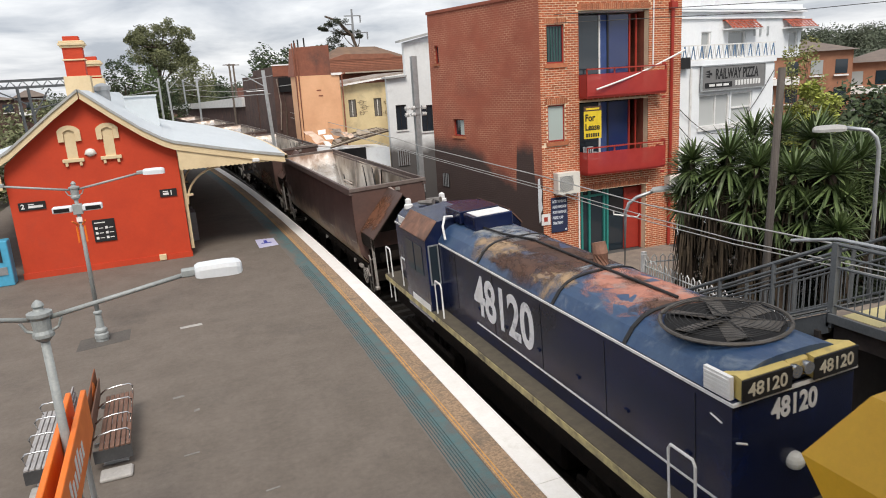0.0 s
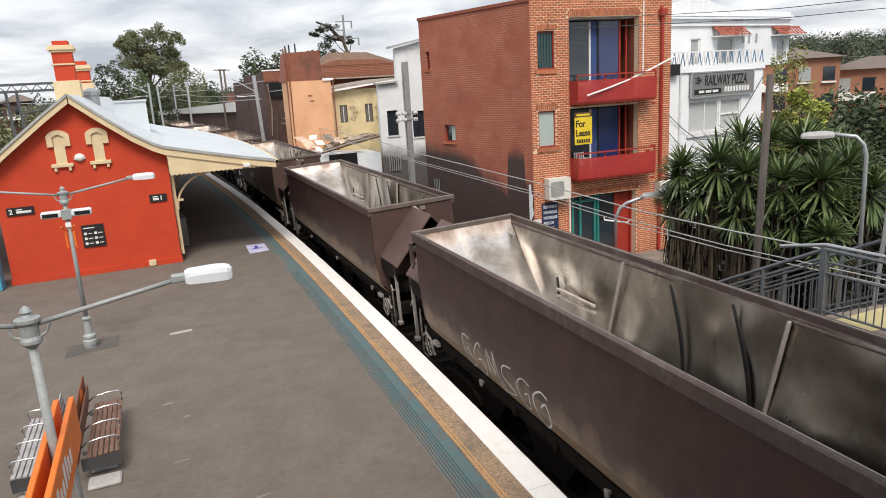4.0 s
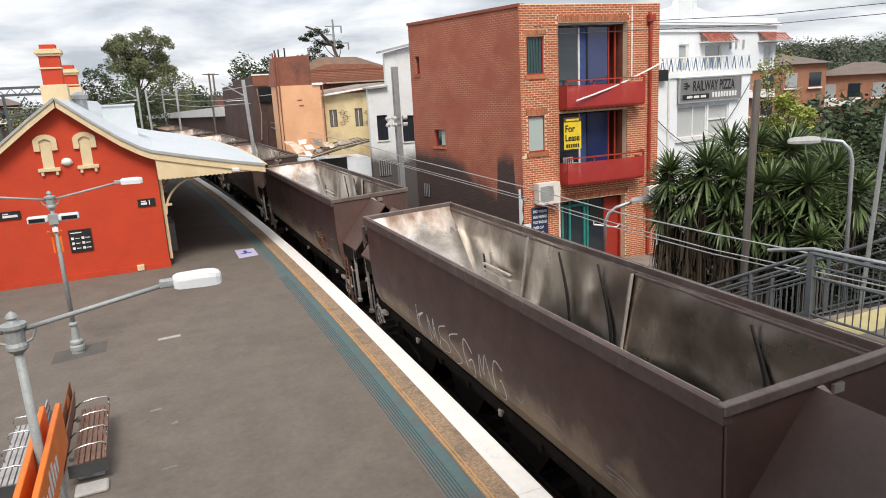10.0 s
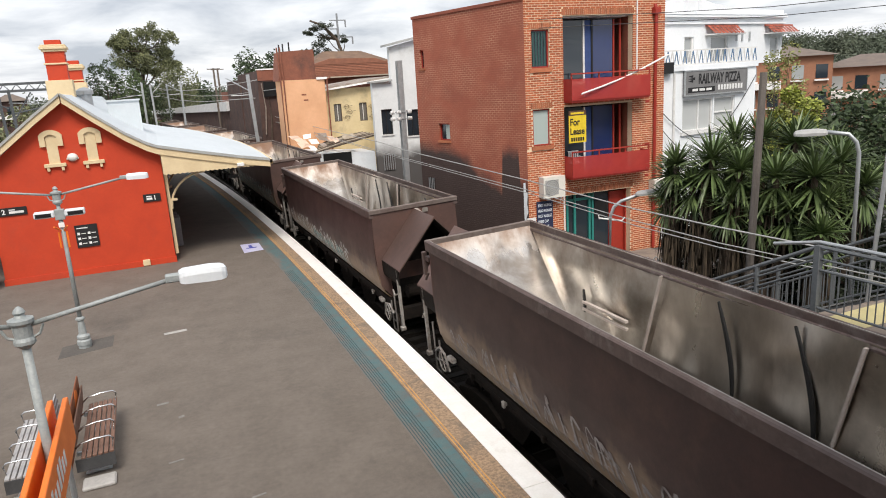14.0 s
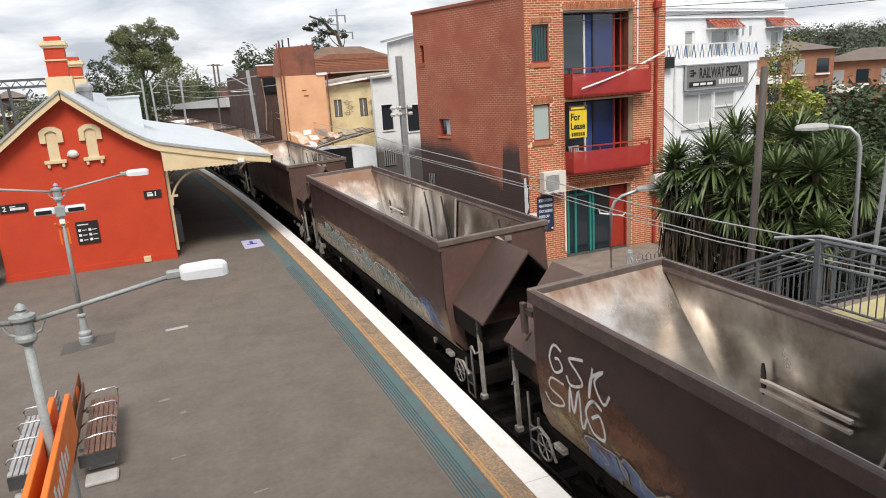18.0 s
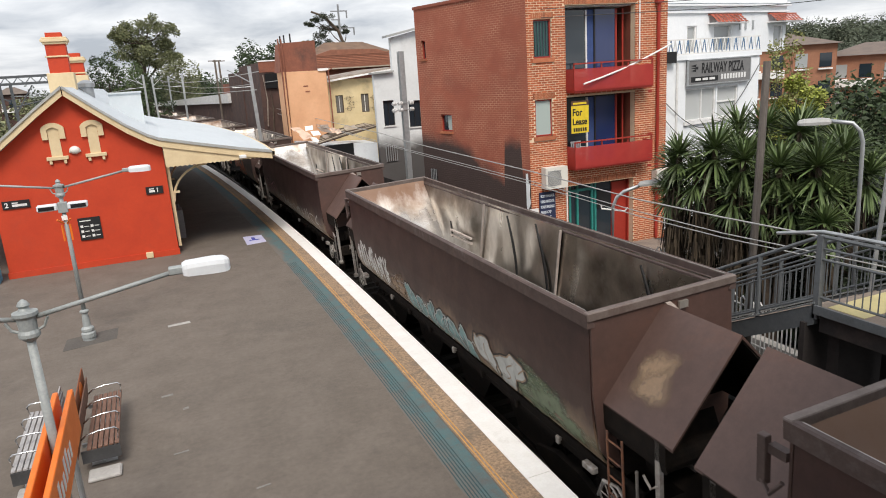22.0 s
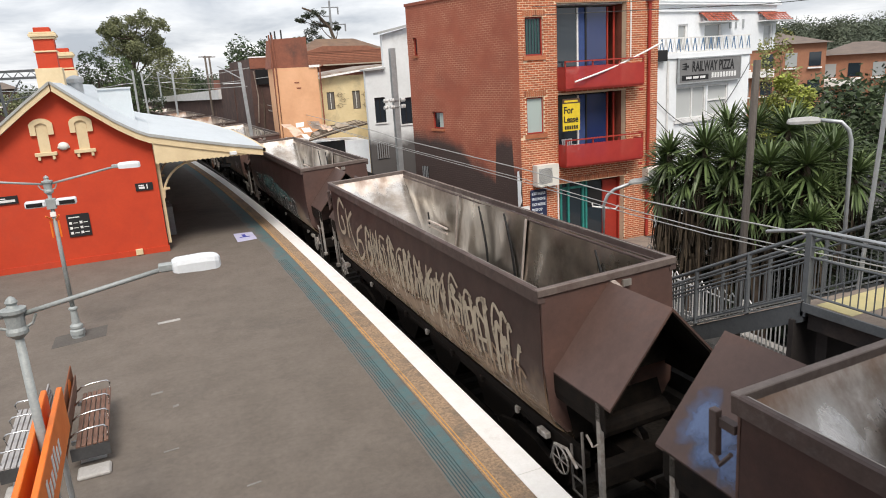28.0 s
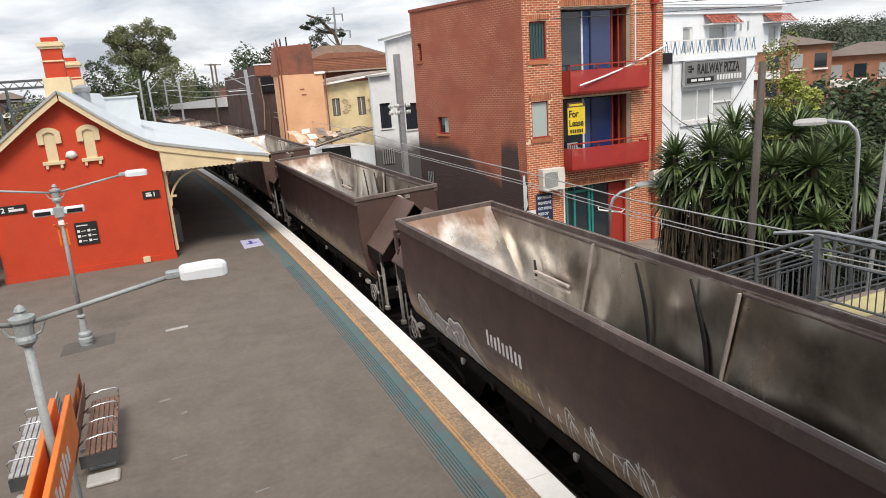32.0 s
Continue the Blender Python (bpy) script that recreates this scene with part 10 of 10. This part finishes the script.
def build_yucca(base, heads, seed, label, skirt=False):
    rnd = random.Random(seed)
    yc = thing("yucca", label, "yucca", Matrix.Translation(base), "yuccas behind the fence")
    for (hx, hy, hz, L) in heads:
        hx, hy, hz = hx - base[0], hy - base[1], hz - base[2]
        bm = bm_new()
        mid = Vector((hx * 0.55 + rnd.uniform(-0.1, 0.1), hy * 0.55, hz * 0.55))
        tube(bm, [(hx * 0.2, hy * 0.2, 0), mid, (hx, hy, hz)], 0.12, 7, 0.07)
        part("trunk", bm, "bark", yc)
        bm = bm_new()
        rosette(bm, Vector((hx, hy, hz)), L, rnd, 84, 62)
        part("leaf_head", bm, "yucca", yc, "rosette of sword leaves")
        bm = bm_new()
        for k in range(110 if skirt else 40):
            a = rnd.uniform(0, 2 * math.pi)
            r = rnd.uniform(0.06, 0.3)
            z = hz - rnd.uniform(0.5, 2.6 if skirt else 1.3)
            p = Vector((hx * z / hz + r * math.cos(a), hy * z / hz + r * math.sin(a), z))
            q = p + Vector((0.12 * math.cos(a), 0.12 * math.sin(a), -rnd.uniform(0.5, 1.1)))
            t = Vector((-math.sin(a), math.cos(a), 0)) * 0.026
            bm.faces.new([bm.verts.new(v) for v in (p - t, p + t, q + t * 0.3, q - t * 0.3)])
        tagged(part("dead_skirt", bm, "dead_leaf", yc), "skirt of dead brown leaves", kind="stuff")


def build_yuccas():
    build_yucca((13.2, 14.7, -0.7), [(13.2, 14.9, 3.85, 0.78), (12.95, 14.4, 4.25, 0.75), (12.95, 14.7, 3.3, 0.65)], 1, "yucca against the flats with a skirt of dead leaves", True)
    build_yucca((13.3, 13.8, -0.7), [(13.4, 13.6, 4.4, 1.02), (13.15, 14.0, 3.7, 0.75), (13.75, 14.1, 4.0, 0.85)], 2, "tall yucca with a broad head and a long dead skirt", True)
    build_yucca((13.6, 13.0, -0.7), [(13.65, 12.9, 4.15, 0.92), (13.45, 13.0, 3.35, 0.75), (13.9, 13.3, 3.5, 0.8)], 3, "yucca leaning beside the power pole", True)
    build_yucca((15.0, 14.0, -0.7), [(15.0, 14.4, 4.75, 0.92), (15.1, 13.6, 4.8, 0.92), (14.4, 13.8, 4.3, 0.9)], 4, "tall yucca standing behind the others")
    build_yucca((14.1, 12.2, -0.7), [(14.1, 12.2, 4.0, 0.95), (14.15, 11.8, 3.2, 0.8), (13.8, 12.4, 3.1, 0.72)], 5, "dense green yucca beside the power pole")
    build_yucca((14.5, 11.3, -0.7), [(14.43, 11.4, 4.05, 1.05), (14.55, 11.2, 3.4, 0.85), (14.9, 11.9, 3.9, 0.9)], 6, "dense green yucca with a broad head behind the stair")
    build_yucca((15.6, 12.7, -0.7), [(15.4, 12.8, 4.7, 0.98), (16.5, 13.6, 4.7, 0.75), (15.9, 13.2, 4.5, 0.9)], 7, "tall yucca with pale dead stalks below its head")
    build_yucca((15.4, 11.5, -0.7), [(15.3, 11.4, 4.3, 0.98), (16.3, 12.4, 4.45, 0.8), (15.5, 10.9, 3.8, 0.8)], 8, "yellow-green yucca beside the leafy shrub")
    build_yucca((14.0, 10.8, -0.7), [(14.0, 10.8, 2.85, 0.68)], 9, "small young yucca behind the stair")


def leaf_crown(bm, clumps, n, size, rnd):
    """Small leaf blades scattered in clumps (centre, radius)."""
    for c, r in clumps:
        c = Vector(c)
        for k in range(n):
            d = Vector((rnd.gauss(0, 1), rnd.gauss(0, 1), rnd.gauss(0, 0.8)))
            d.normalize()
            p = c + d * r * rnd.uniform(0.45, 1.05) ** 0.7
            a, b = Vector((rnd.uniform(-1, 1), rnd.uniform(-1, 1), rnd.uniform(-0.6, 0.6))).normalized(), Vector((rnd.uniform(-1, 1), rnd.uniform(-1, 1), rnd.uniform(-1, 1))).normalized()
            l = size * rnd.uniform(0.6, 1.5)
            bm.faces.new([bm.verts.new(v) for v in (p, p + a * l * 0.5 + b * l * 0.3, p + a * l, p + a * l * 0.5 - b * l * 0.3)])


def build_tree(base, height, spread, seed, material, label, clumps=14, n=130, size=0.5, trunk=0.35, low=0.35, group="trees", flat_top=1.0):
    rnd = random.Random(seed)
    tr = thing("tree", label, "tree", Matrix.Translation(base), group)
    cs = []
    bm = bm_new()
    tube(bm, [(0, 0, 0), (rnd.uniform(-0.3, 0.3), 0, height * low), (rnd.uniform(-0.5, 0.5), 0, height * 0.75)], trunk, 8, trunk * 0.35)
    for k in range(clumps):
        a = 2.4 * k + rnd.uniform(-0.4, 0.4)
        f = (k + 0.5) / clumps
        z = height * (low + (1 - low) * f * flat_top)
        r = spread * (0.35 + 0.65 * math.sin(math.pi * min(1, 0.15 + 0.8 * f))) * rnd.uniform(0.45, 0.95)
        c = Vector((r * math.cos(a), r * math.sin(a), z))
        cs.append((c, spread * rnd.uniform(0.28, 0.48)))
        tube(bm, [(0, 0, height * low * rnd.uniform(0.7, 1.2)), c * 0.55 + Vector((0, 0, height * low * 0.3)), c], trunk * 0.28, 5, trunk * 0.06)
    part("trunk", bm, "bark", tr)
    bm = bm_new()
    leaf_crown(bm, cs, n, size, rnd)
    part("crown", bm, material, tr, "uneven leafy crown")
    return tr


def build_open_tree(base, trunk, clumps, r0, seed, material, label, n, size, flat_=0.8):
    """A tree of limbs that reach separate leaf clumps (x, z, radius), with sky between them."""
    rnd = random.Random(seed)
    tr = thing("tree", label, "tree", Matrix.Translation(base), "trees")
    bm = bm_new()
    tube(bm, trunk, r0, 8, r0 * 0.35)
    cs = []
    for x, z, r in clumps:
        c = Vector((x, rnd.uniform(-1.6, 1.6), z))
        root = min((Vector(p) for p in trunk), key=lambda p: abs(p.z - (z - 1.6 * r)) + 0.3 * abs(p.x - x))
        tube(bm, [root, root.lerp(c, 0.55) + Vector((rnd.uniform(-0.2, 0.2), 0, -0.25 * r)), c], r0 * 0.3, 5, r0 * 0.07)
        for k in range(7):
            o = Vector((rnd.gauss(0, 0.5), rnd.gauss(0, 0.6), rnd.gauss(0, 0.4 * flat_))) * r
            cs.append((c + o, r * rnd.uniform(0.32, 0.55)))
    part("trunk", bm, "bark", tr)
    bm = bm_new()
    leaf_crown(bm, cs, n, size, rnd)
    part("crown", bm, material, tr, "open clumped crown")
    return tr


# leaf clumps of the two open trees: along x from the trunk, height, radius
GUM = [(-2.0, 16.9, 1.7), (-0.1, 17.3, 1.9), (2.0, 17.2, 1.7), (3.8, 16.7, 1.7), (-2.8, 15.6, 1.1), (-1.0, 15.3, 1.9), (0.8, 15.2, 2.1), (3.0, 15.1, 1.9), (4.5, 14.7, 1.3), (-1.5, 13.7, 1.5), (0.2, 13.3, 1.9), (1.7, 12.9, 1.9), (3.7, 13.1, 1.7), (5.1, 12.9, 1.0), (-0.3, 11.7, 1.3), (2.5, 11.9, 1.1)]
PINE = [(-1.1, 17.3, 1.1), (-3.0, 16.4, 0.8), (-0.1, 15.7, 1.2), (-0.8, 14.5, 1.3), (-1.6, 13.1, 1.5), (0.3, 13.1, 1.1), (2.7, 15.0, 0.6), (1.5, 15.7, 0.8), (-2.2, 16.8, 0.6)]


def build_trees():
    build_open_tree((1.2, 120, -1.2), [(0, 0, 0), (0.2, 0, 6.0), (0.0, 0, 9.0), (0.6, 0, 12.0), (0.9, 0, 15.0)], GUM, 0.5, 11, "leaf_gum", "large grey-green gum tree behind the station", 230, 0.27)
    build_tree((-3.6, 112, -1.2), 13.0, 2.9, 12, "leaf_dark", "dark bushy tree beside the gum", 22, 260, 0.3, 0.3, 0.15)
    build_tree((-0.6, 110, -1.2), 11.6, 3.0, 13, "leaf", "green bushy tree beside the gum", 20, 240, 0.3, 0.3, 0.1)
    build_tree((1.9, 116, -1.2), 10.4, 2.6, 31, "leaf_dark", "dark bushy tree under the gum", 18, 240, 0.3, 0.3, 0.1)
    build_tree((6.8, 130, -1.2), 12.6, 4.5, 14, "leaf_gum", "rounded tree behind the line", 26, 260, 0.4, 0.3, 0.12)
    build_tree((11.5, 150, -1.2), 9.6, 4.5, 15, "leaf_dark", "dark rounded tree behind the line", 14, 140, 0.6, 0.3, 0.1)
    build_tree((17.5, 116, -1.2), 13.4, 3.6, 16, "leaf_dark", "dark tree behind the brick tower", 16, 150, 0.5, 0.3, 0.3)
    build_tree((22.0, 118, -1.2), 13.2, 3.6, 17, "leaf_dark", "dark tree behind the brick tower", 16, 150, 0.5, 0.3, 0.3)
    build_tree((26.2, 112, -1.2), 13.4, 2.4, 19, "leaf_dark", "low dark tree behind the roofs", 10, 120, 0.45, 0.3, 0.4)
    build_open_tree((29.4, 112, -1.2), [(2.4, 0, 0), (2.4, 0, 11.0), (2.2, 0, 13.0), (1.5, 0, 15.2), (-0.5, 0, 17.4), (-2.6, 0, 18.2)], PINE, 0.4, 18, "leaf_pine", "wind-swept open pine above the roofs", 110, 0.22, 0.45)
    build_tree((21.4, 18.5, -0.7), 7.9, 0.85, 20, "leaf_olive", "thin yellow-green street tree before the white shop", 16, 110, 0.12, 0.1, 0.5)
    build_tree((21.5, 17.95, -0.7), 6.4, 0.95, 21, "leaf_lime", "yellow-green street tree with dense crown", 18, 420, 0.13, 0.14, 0.35)
    build_tree((21.6, 18.0, -0.7), 4.9, 1.5, 24, "leaf_dark", "dark shrubby tree below the street tree", 16, 180, 0.22, 0.14, 0.2)
    build_tree((33.4, 25.6, -0.7), 5.0, 3.2, 22, "leaf_dark", "broad dark tree in the far street", 18, 220, 0.3, 0.25, 0.25)
    build_tree((36.5, 24.6, -0.7), 5.2, 3.2, 23, "leaf_dark", "broad dark tree in the far street", 18, 220, 0.3, 0.25, 0.25)
    build_tree((30, 25, -0.7), 4.2, 2.6, 25, "leaf_dark", "dark tree in the far street", 14, 200, 0.3, 0.25, 0.2)
    build_tree((17.6, 9.6, -0.7), 5.6, 1.6, 26, "leaf", "leafy green shrub behind the stair", 16, 260, 0.12, 0.12, 0.15)
    build_tree((17.2, 12.2, -0.7), 4.6, 1.6, 27, "leaf_dark", "dark shrub under the yuccas", 14, 220, 0.15, 0.12, 0.1)
    build_tree((15.6, 14.6, -0.7), 3.8, 1.5, 28, "leaf_dark", "dark shrub under the yuccas", 14, 220, 0.15, 0.12, 0.1)
    # near-black shrubs fill the gaps between yuccas as painted shade
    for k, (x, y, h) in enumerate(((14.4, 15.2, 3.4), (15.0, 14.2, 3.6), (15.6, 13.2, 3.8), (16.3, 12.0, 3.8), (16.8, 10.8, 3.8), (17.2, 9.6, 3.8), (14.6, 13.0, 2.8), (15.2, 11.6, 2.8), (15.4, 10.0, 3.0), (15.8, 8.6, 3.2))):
        build_tree((x, y, -0.7), h, 1.15, 60 + k, "gap_shade_leaf", "near-black shrub added as shade between the yuccas", 14, 240, 0.14, 0.1, 0.05, "shrubs among the yuccas")
    for k, (x, y, h, r) in enumerate(((-12, 66, 5.6, 3.0), (-17, 74, 6.4, 3.6), (-9, 82, 6.0, 3.2), (-24, 90, 8.0, 4.0), (-14, 100, 7.4, 4.0), (-5, 95, 7.0, 2.6))):
        build_tree((x, y, -1.2), h, r, 40 + k, "leaf_dark" if k % 2 else "leaf_gum", "dark green bushy tree beside the far track", 14, 150, 0.4, 0.2, 0.1)
    # far wooded ridges all round
    rnd = random.Random(5)
    bm = bm_new()
    for k in range(420):
        a = radians(-75 + 150 * k / 419 + rnd.uniform(-0.15, 0.15))
        d = rnd.uniform(180, 330)
        deg = math.degrees(a)
        h = 6.5 + 3.0 * noise.noise((deg * 0.08, 1.5, 0)) + 8.2 * min(1, max(0, (deg - 42) / 7)) * (d / 300) ** 1.5
        r = rnd.uniform(3.5, 7.0)
        c = Vector((d * math.sin(a), d * math.cos(a), h - r * 0.4))
        leaf_crown(bm, [(c, r * 0.8), (c, r * 0.45), (c + Vector((r * 0.7, 0, -2)), r * 0.7)], 210, 0.7, rnd)
        if k % 2:
            leaf_crown(bm, [(Vector((c.x, c.y, h * 0.4)), r)], 120, 0.8, rnd)
    tagged(part("far_woods", bm, "far_leaf"), "hazy wooded ridge along the horizon", "woods", kind="stuff")
    bm = bm_new()
    pts = [(-75 + 150 * k / 60) for k in range(61)]
    sheet(bm, [[(300 * math.sin(radians(a)), 300 * math.cos(radians(a)), -1.4) for a in pts], [(345 * math.sin(radians(a)), 345 * math.cos(radians(a)), 6.5 + 2 * noise.noise((a * 0.1, 0, 0)) + 6.0 * min(1, max(0, (a - 42) / 7))) for a in pts]])
    tagged(part("far_ridge", bm, "far_leaf"), "low wooded ridge at the horizon", "ridge", kind="structure")


M["leaf_pine"] = surface("leaf_pine", (0.035, 0.045, 0.028), (0.06, 0.07, 0.04), 3, 0.6, bump=0, each=0.4)
M["gap_shade_leaf"] = surface("gap_shade_leaf", (0.011, 0.018, 0.008), (0.02, 0.03, 0.012), 3, 0.6, bump=0, each=0.5)
M["leaf_olive"] = surface("leaf_olive", (0.2, 0.22, 0.07), (0.28, 0.29, 0.1), 3, 0.6, bump=0, each=0.4)
M["leaf_gum"] = surface("leaf_gum", (0.13, 0.145, 0.065), (0.19, 0.2, 0.1), 3, 0.6, bump=0, each=0.5)
M["far_leaf"] = surface("far_leaf", (0.07, 0.09, 0.06), (0.11, 0.125, 0.085), 0.05, 0.8, bump=0, each=0.4)
build_yuccas()
build_trees()


def build_far_houses():
    def block(x, y, w, d, z0, z1, ang, wall, roof, label, bands):
        hs = thing("apartment_block", label, "apartment building", pose(x, y, 0, 0, 0, ang), "far houses")
        bm = bm_new()
        box(bm, -w / 2, w / 2, -d / 2, d / 2, z0, z1)
        part("wall", bm, wall, hs)
        bm = bm_new()
        e = 0.5
        lo_ = [bm.verts.new(v) for v in ((-w / 2 - e, -d / 2 - e, z1), (w / 2 + e, -d / 2 - e, z1), (w / 2 + e, d / 2 + e, z1), (-w / 2 - e, d / 2 + e, z1))]
        hi_ = [bm.verts.new(v) for v in ((-w * 0.12, 0, z1 + 1.25), (w * 0.12, 0, z1 + 1.25))]
        for f in ((0, 1, 2, 3),):
            bm.faces.new([lo_[i] for i in f][::-1])
        bm.faces.new([lo_[0], lo_[1], hi_[1], hi_[0]])
        bm.faces.new([lo_[1], lo_[2], hi_[1]])
        bm.faces.new([lo_[2], lo_[3], hi_[0], hi_[1]])
        bm.faces.new([lo_[3], lo_[0], hi_[0]])
        part("roof", bm, roof, hs, "dark hipped roof")
        for k in range(bands):
            z = z1 - 2.3 - k * 2.8
            for j in range(4):
                u = -w / 2 + (j + 0.3) * w / 4
                bm = bm_new()
                box(bm, u, u + w / 8, -d / 2 - 0.05, -d / 2 + 0.02, z, z + 1.4)
                wn = part("window", bm, "window" if j % 2 else "shop_glass", hs)
                bm = bm_new()
                box(bm, u - 0.1, u + w / 8 + 0.1, -d / 2 - 0.3, -d / 2, z - 0.25, z - 0.1)
                part("sill", bm, "coping", wn)
            if k:
                continue
            bm = bm_new()
            box(bm, -w / 2 + 0.3, -w / 2 + w * 0.45, -d / 2 - 1.0, -d / 2, z - 0.9, z - 0.3)
            b = part("balcony", bm, "coping", hs, "pale balcony slab")
    block(66.5, 58.5, 9.0, 12, -0.7, 7.0, -40, "far_brick", "far_roof", "red-brown brick apartment block beyond the street trees", 2)
    block(76.0, 54.0, 9.0, 12, -0.7, 5.6, -52, "far_brick", "far_roof", "red-brown brick apartment block with pale balconies", 2)
    block(88.0, 52.5, 10, 12, -0.7, 5.2, -56, "far_brick", "far_roof", "red-brown brick apartment block further along", 2)
    block(-21, 150, 5, 5, -1.2, 7.6, 10, "dark_brick", "far_roof", "dark brick house on the far rise", 1)
    block(-32, 160, 14, 10, -1.2, 7.4, 10, "dark_brick", "far_roof", "long dark brick house on the far rise", 1)
    # parked cars at the end of the street
    for k, (x, y, c) in enumerate(((31.5, 18.2, "white_paint"), (33.5, 17.2, "galv"))):
        car = thing("parked_car", "small parked car at the end of the street", "car", pose(x, y, -0.7, 0, 0, 35), "parked cars")
        bm = bm_new()
        prism(bm, [(-2.1, 0.35), (2.1, 0.35), (2.15, 0.8), (1.3, 0.95), (0.7, 1.42), (-1.1, 1.45), (-1.9, 0.95), (-2.15, 0.85)], -0.85, 0.85)
        part("body", bm, c, car)
        bm = bm_new()
        prism(bm, [(1.15, 0.97), (0.68, 1.36), (-1.05, 1.38), (-1.7, 0.97)], -0.86, 0.86)
        part("glass", bm, "window", car)
        for wx in (-1.3, 1.3):
            for wy in (-0.8, 0.8):
                bm = bm_new()
                tube(bm, [(wx, wy - 0.08, 0.32), (wx, wy + 0.08, 0.32)], 0.32, 12)
                part("wheel", bm, "black", car)


build_far_houses()


# bricks of the flats' front last
build_front_bricks()


def motions():
    ts = [0.5 * i for i in range(65)]
    for k, w in enumerate(wagons):
        rows = []
        for t in ts:
            s = LOCO_S + PITCH * (k + 1 - passed(t)) - SLACK.get(k + 1, 0.0)
            rows.append((t, on_track(s)))
        walk(w, rows)
    walk(loco, [(t, on_track(LOCO_S + PITCH * (1 - passed(t)) - 17.95, 4.5)) for t in ts])
    walk(lead, [(t, on_track(LOCO_S + PITCH * (1 - passed(t)) - 17.95 - 15.5, 4.5)) for t in ts])


motions()
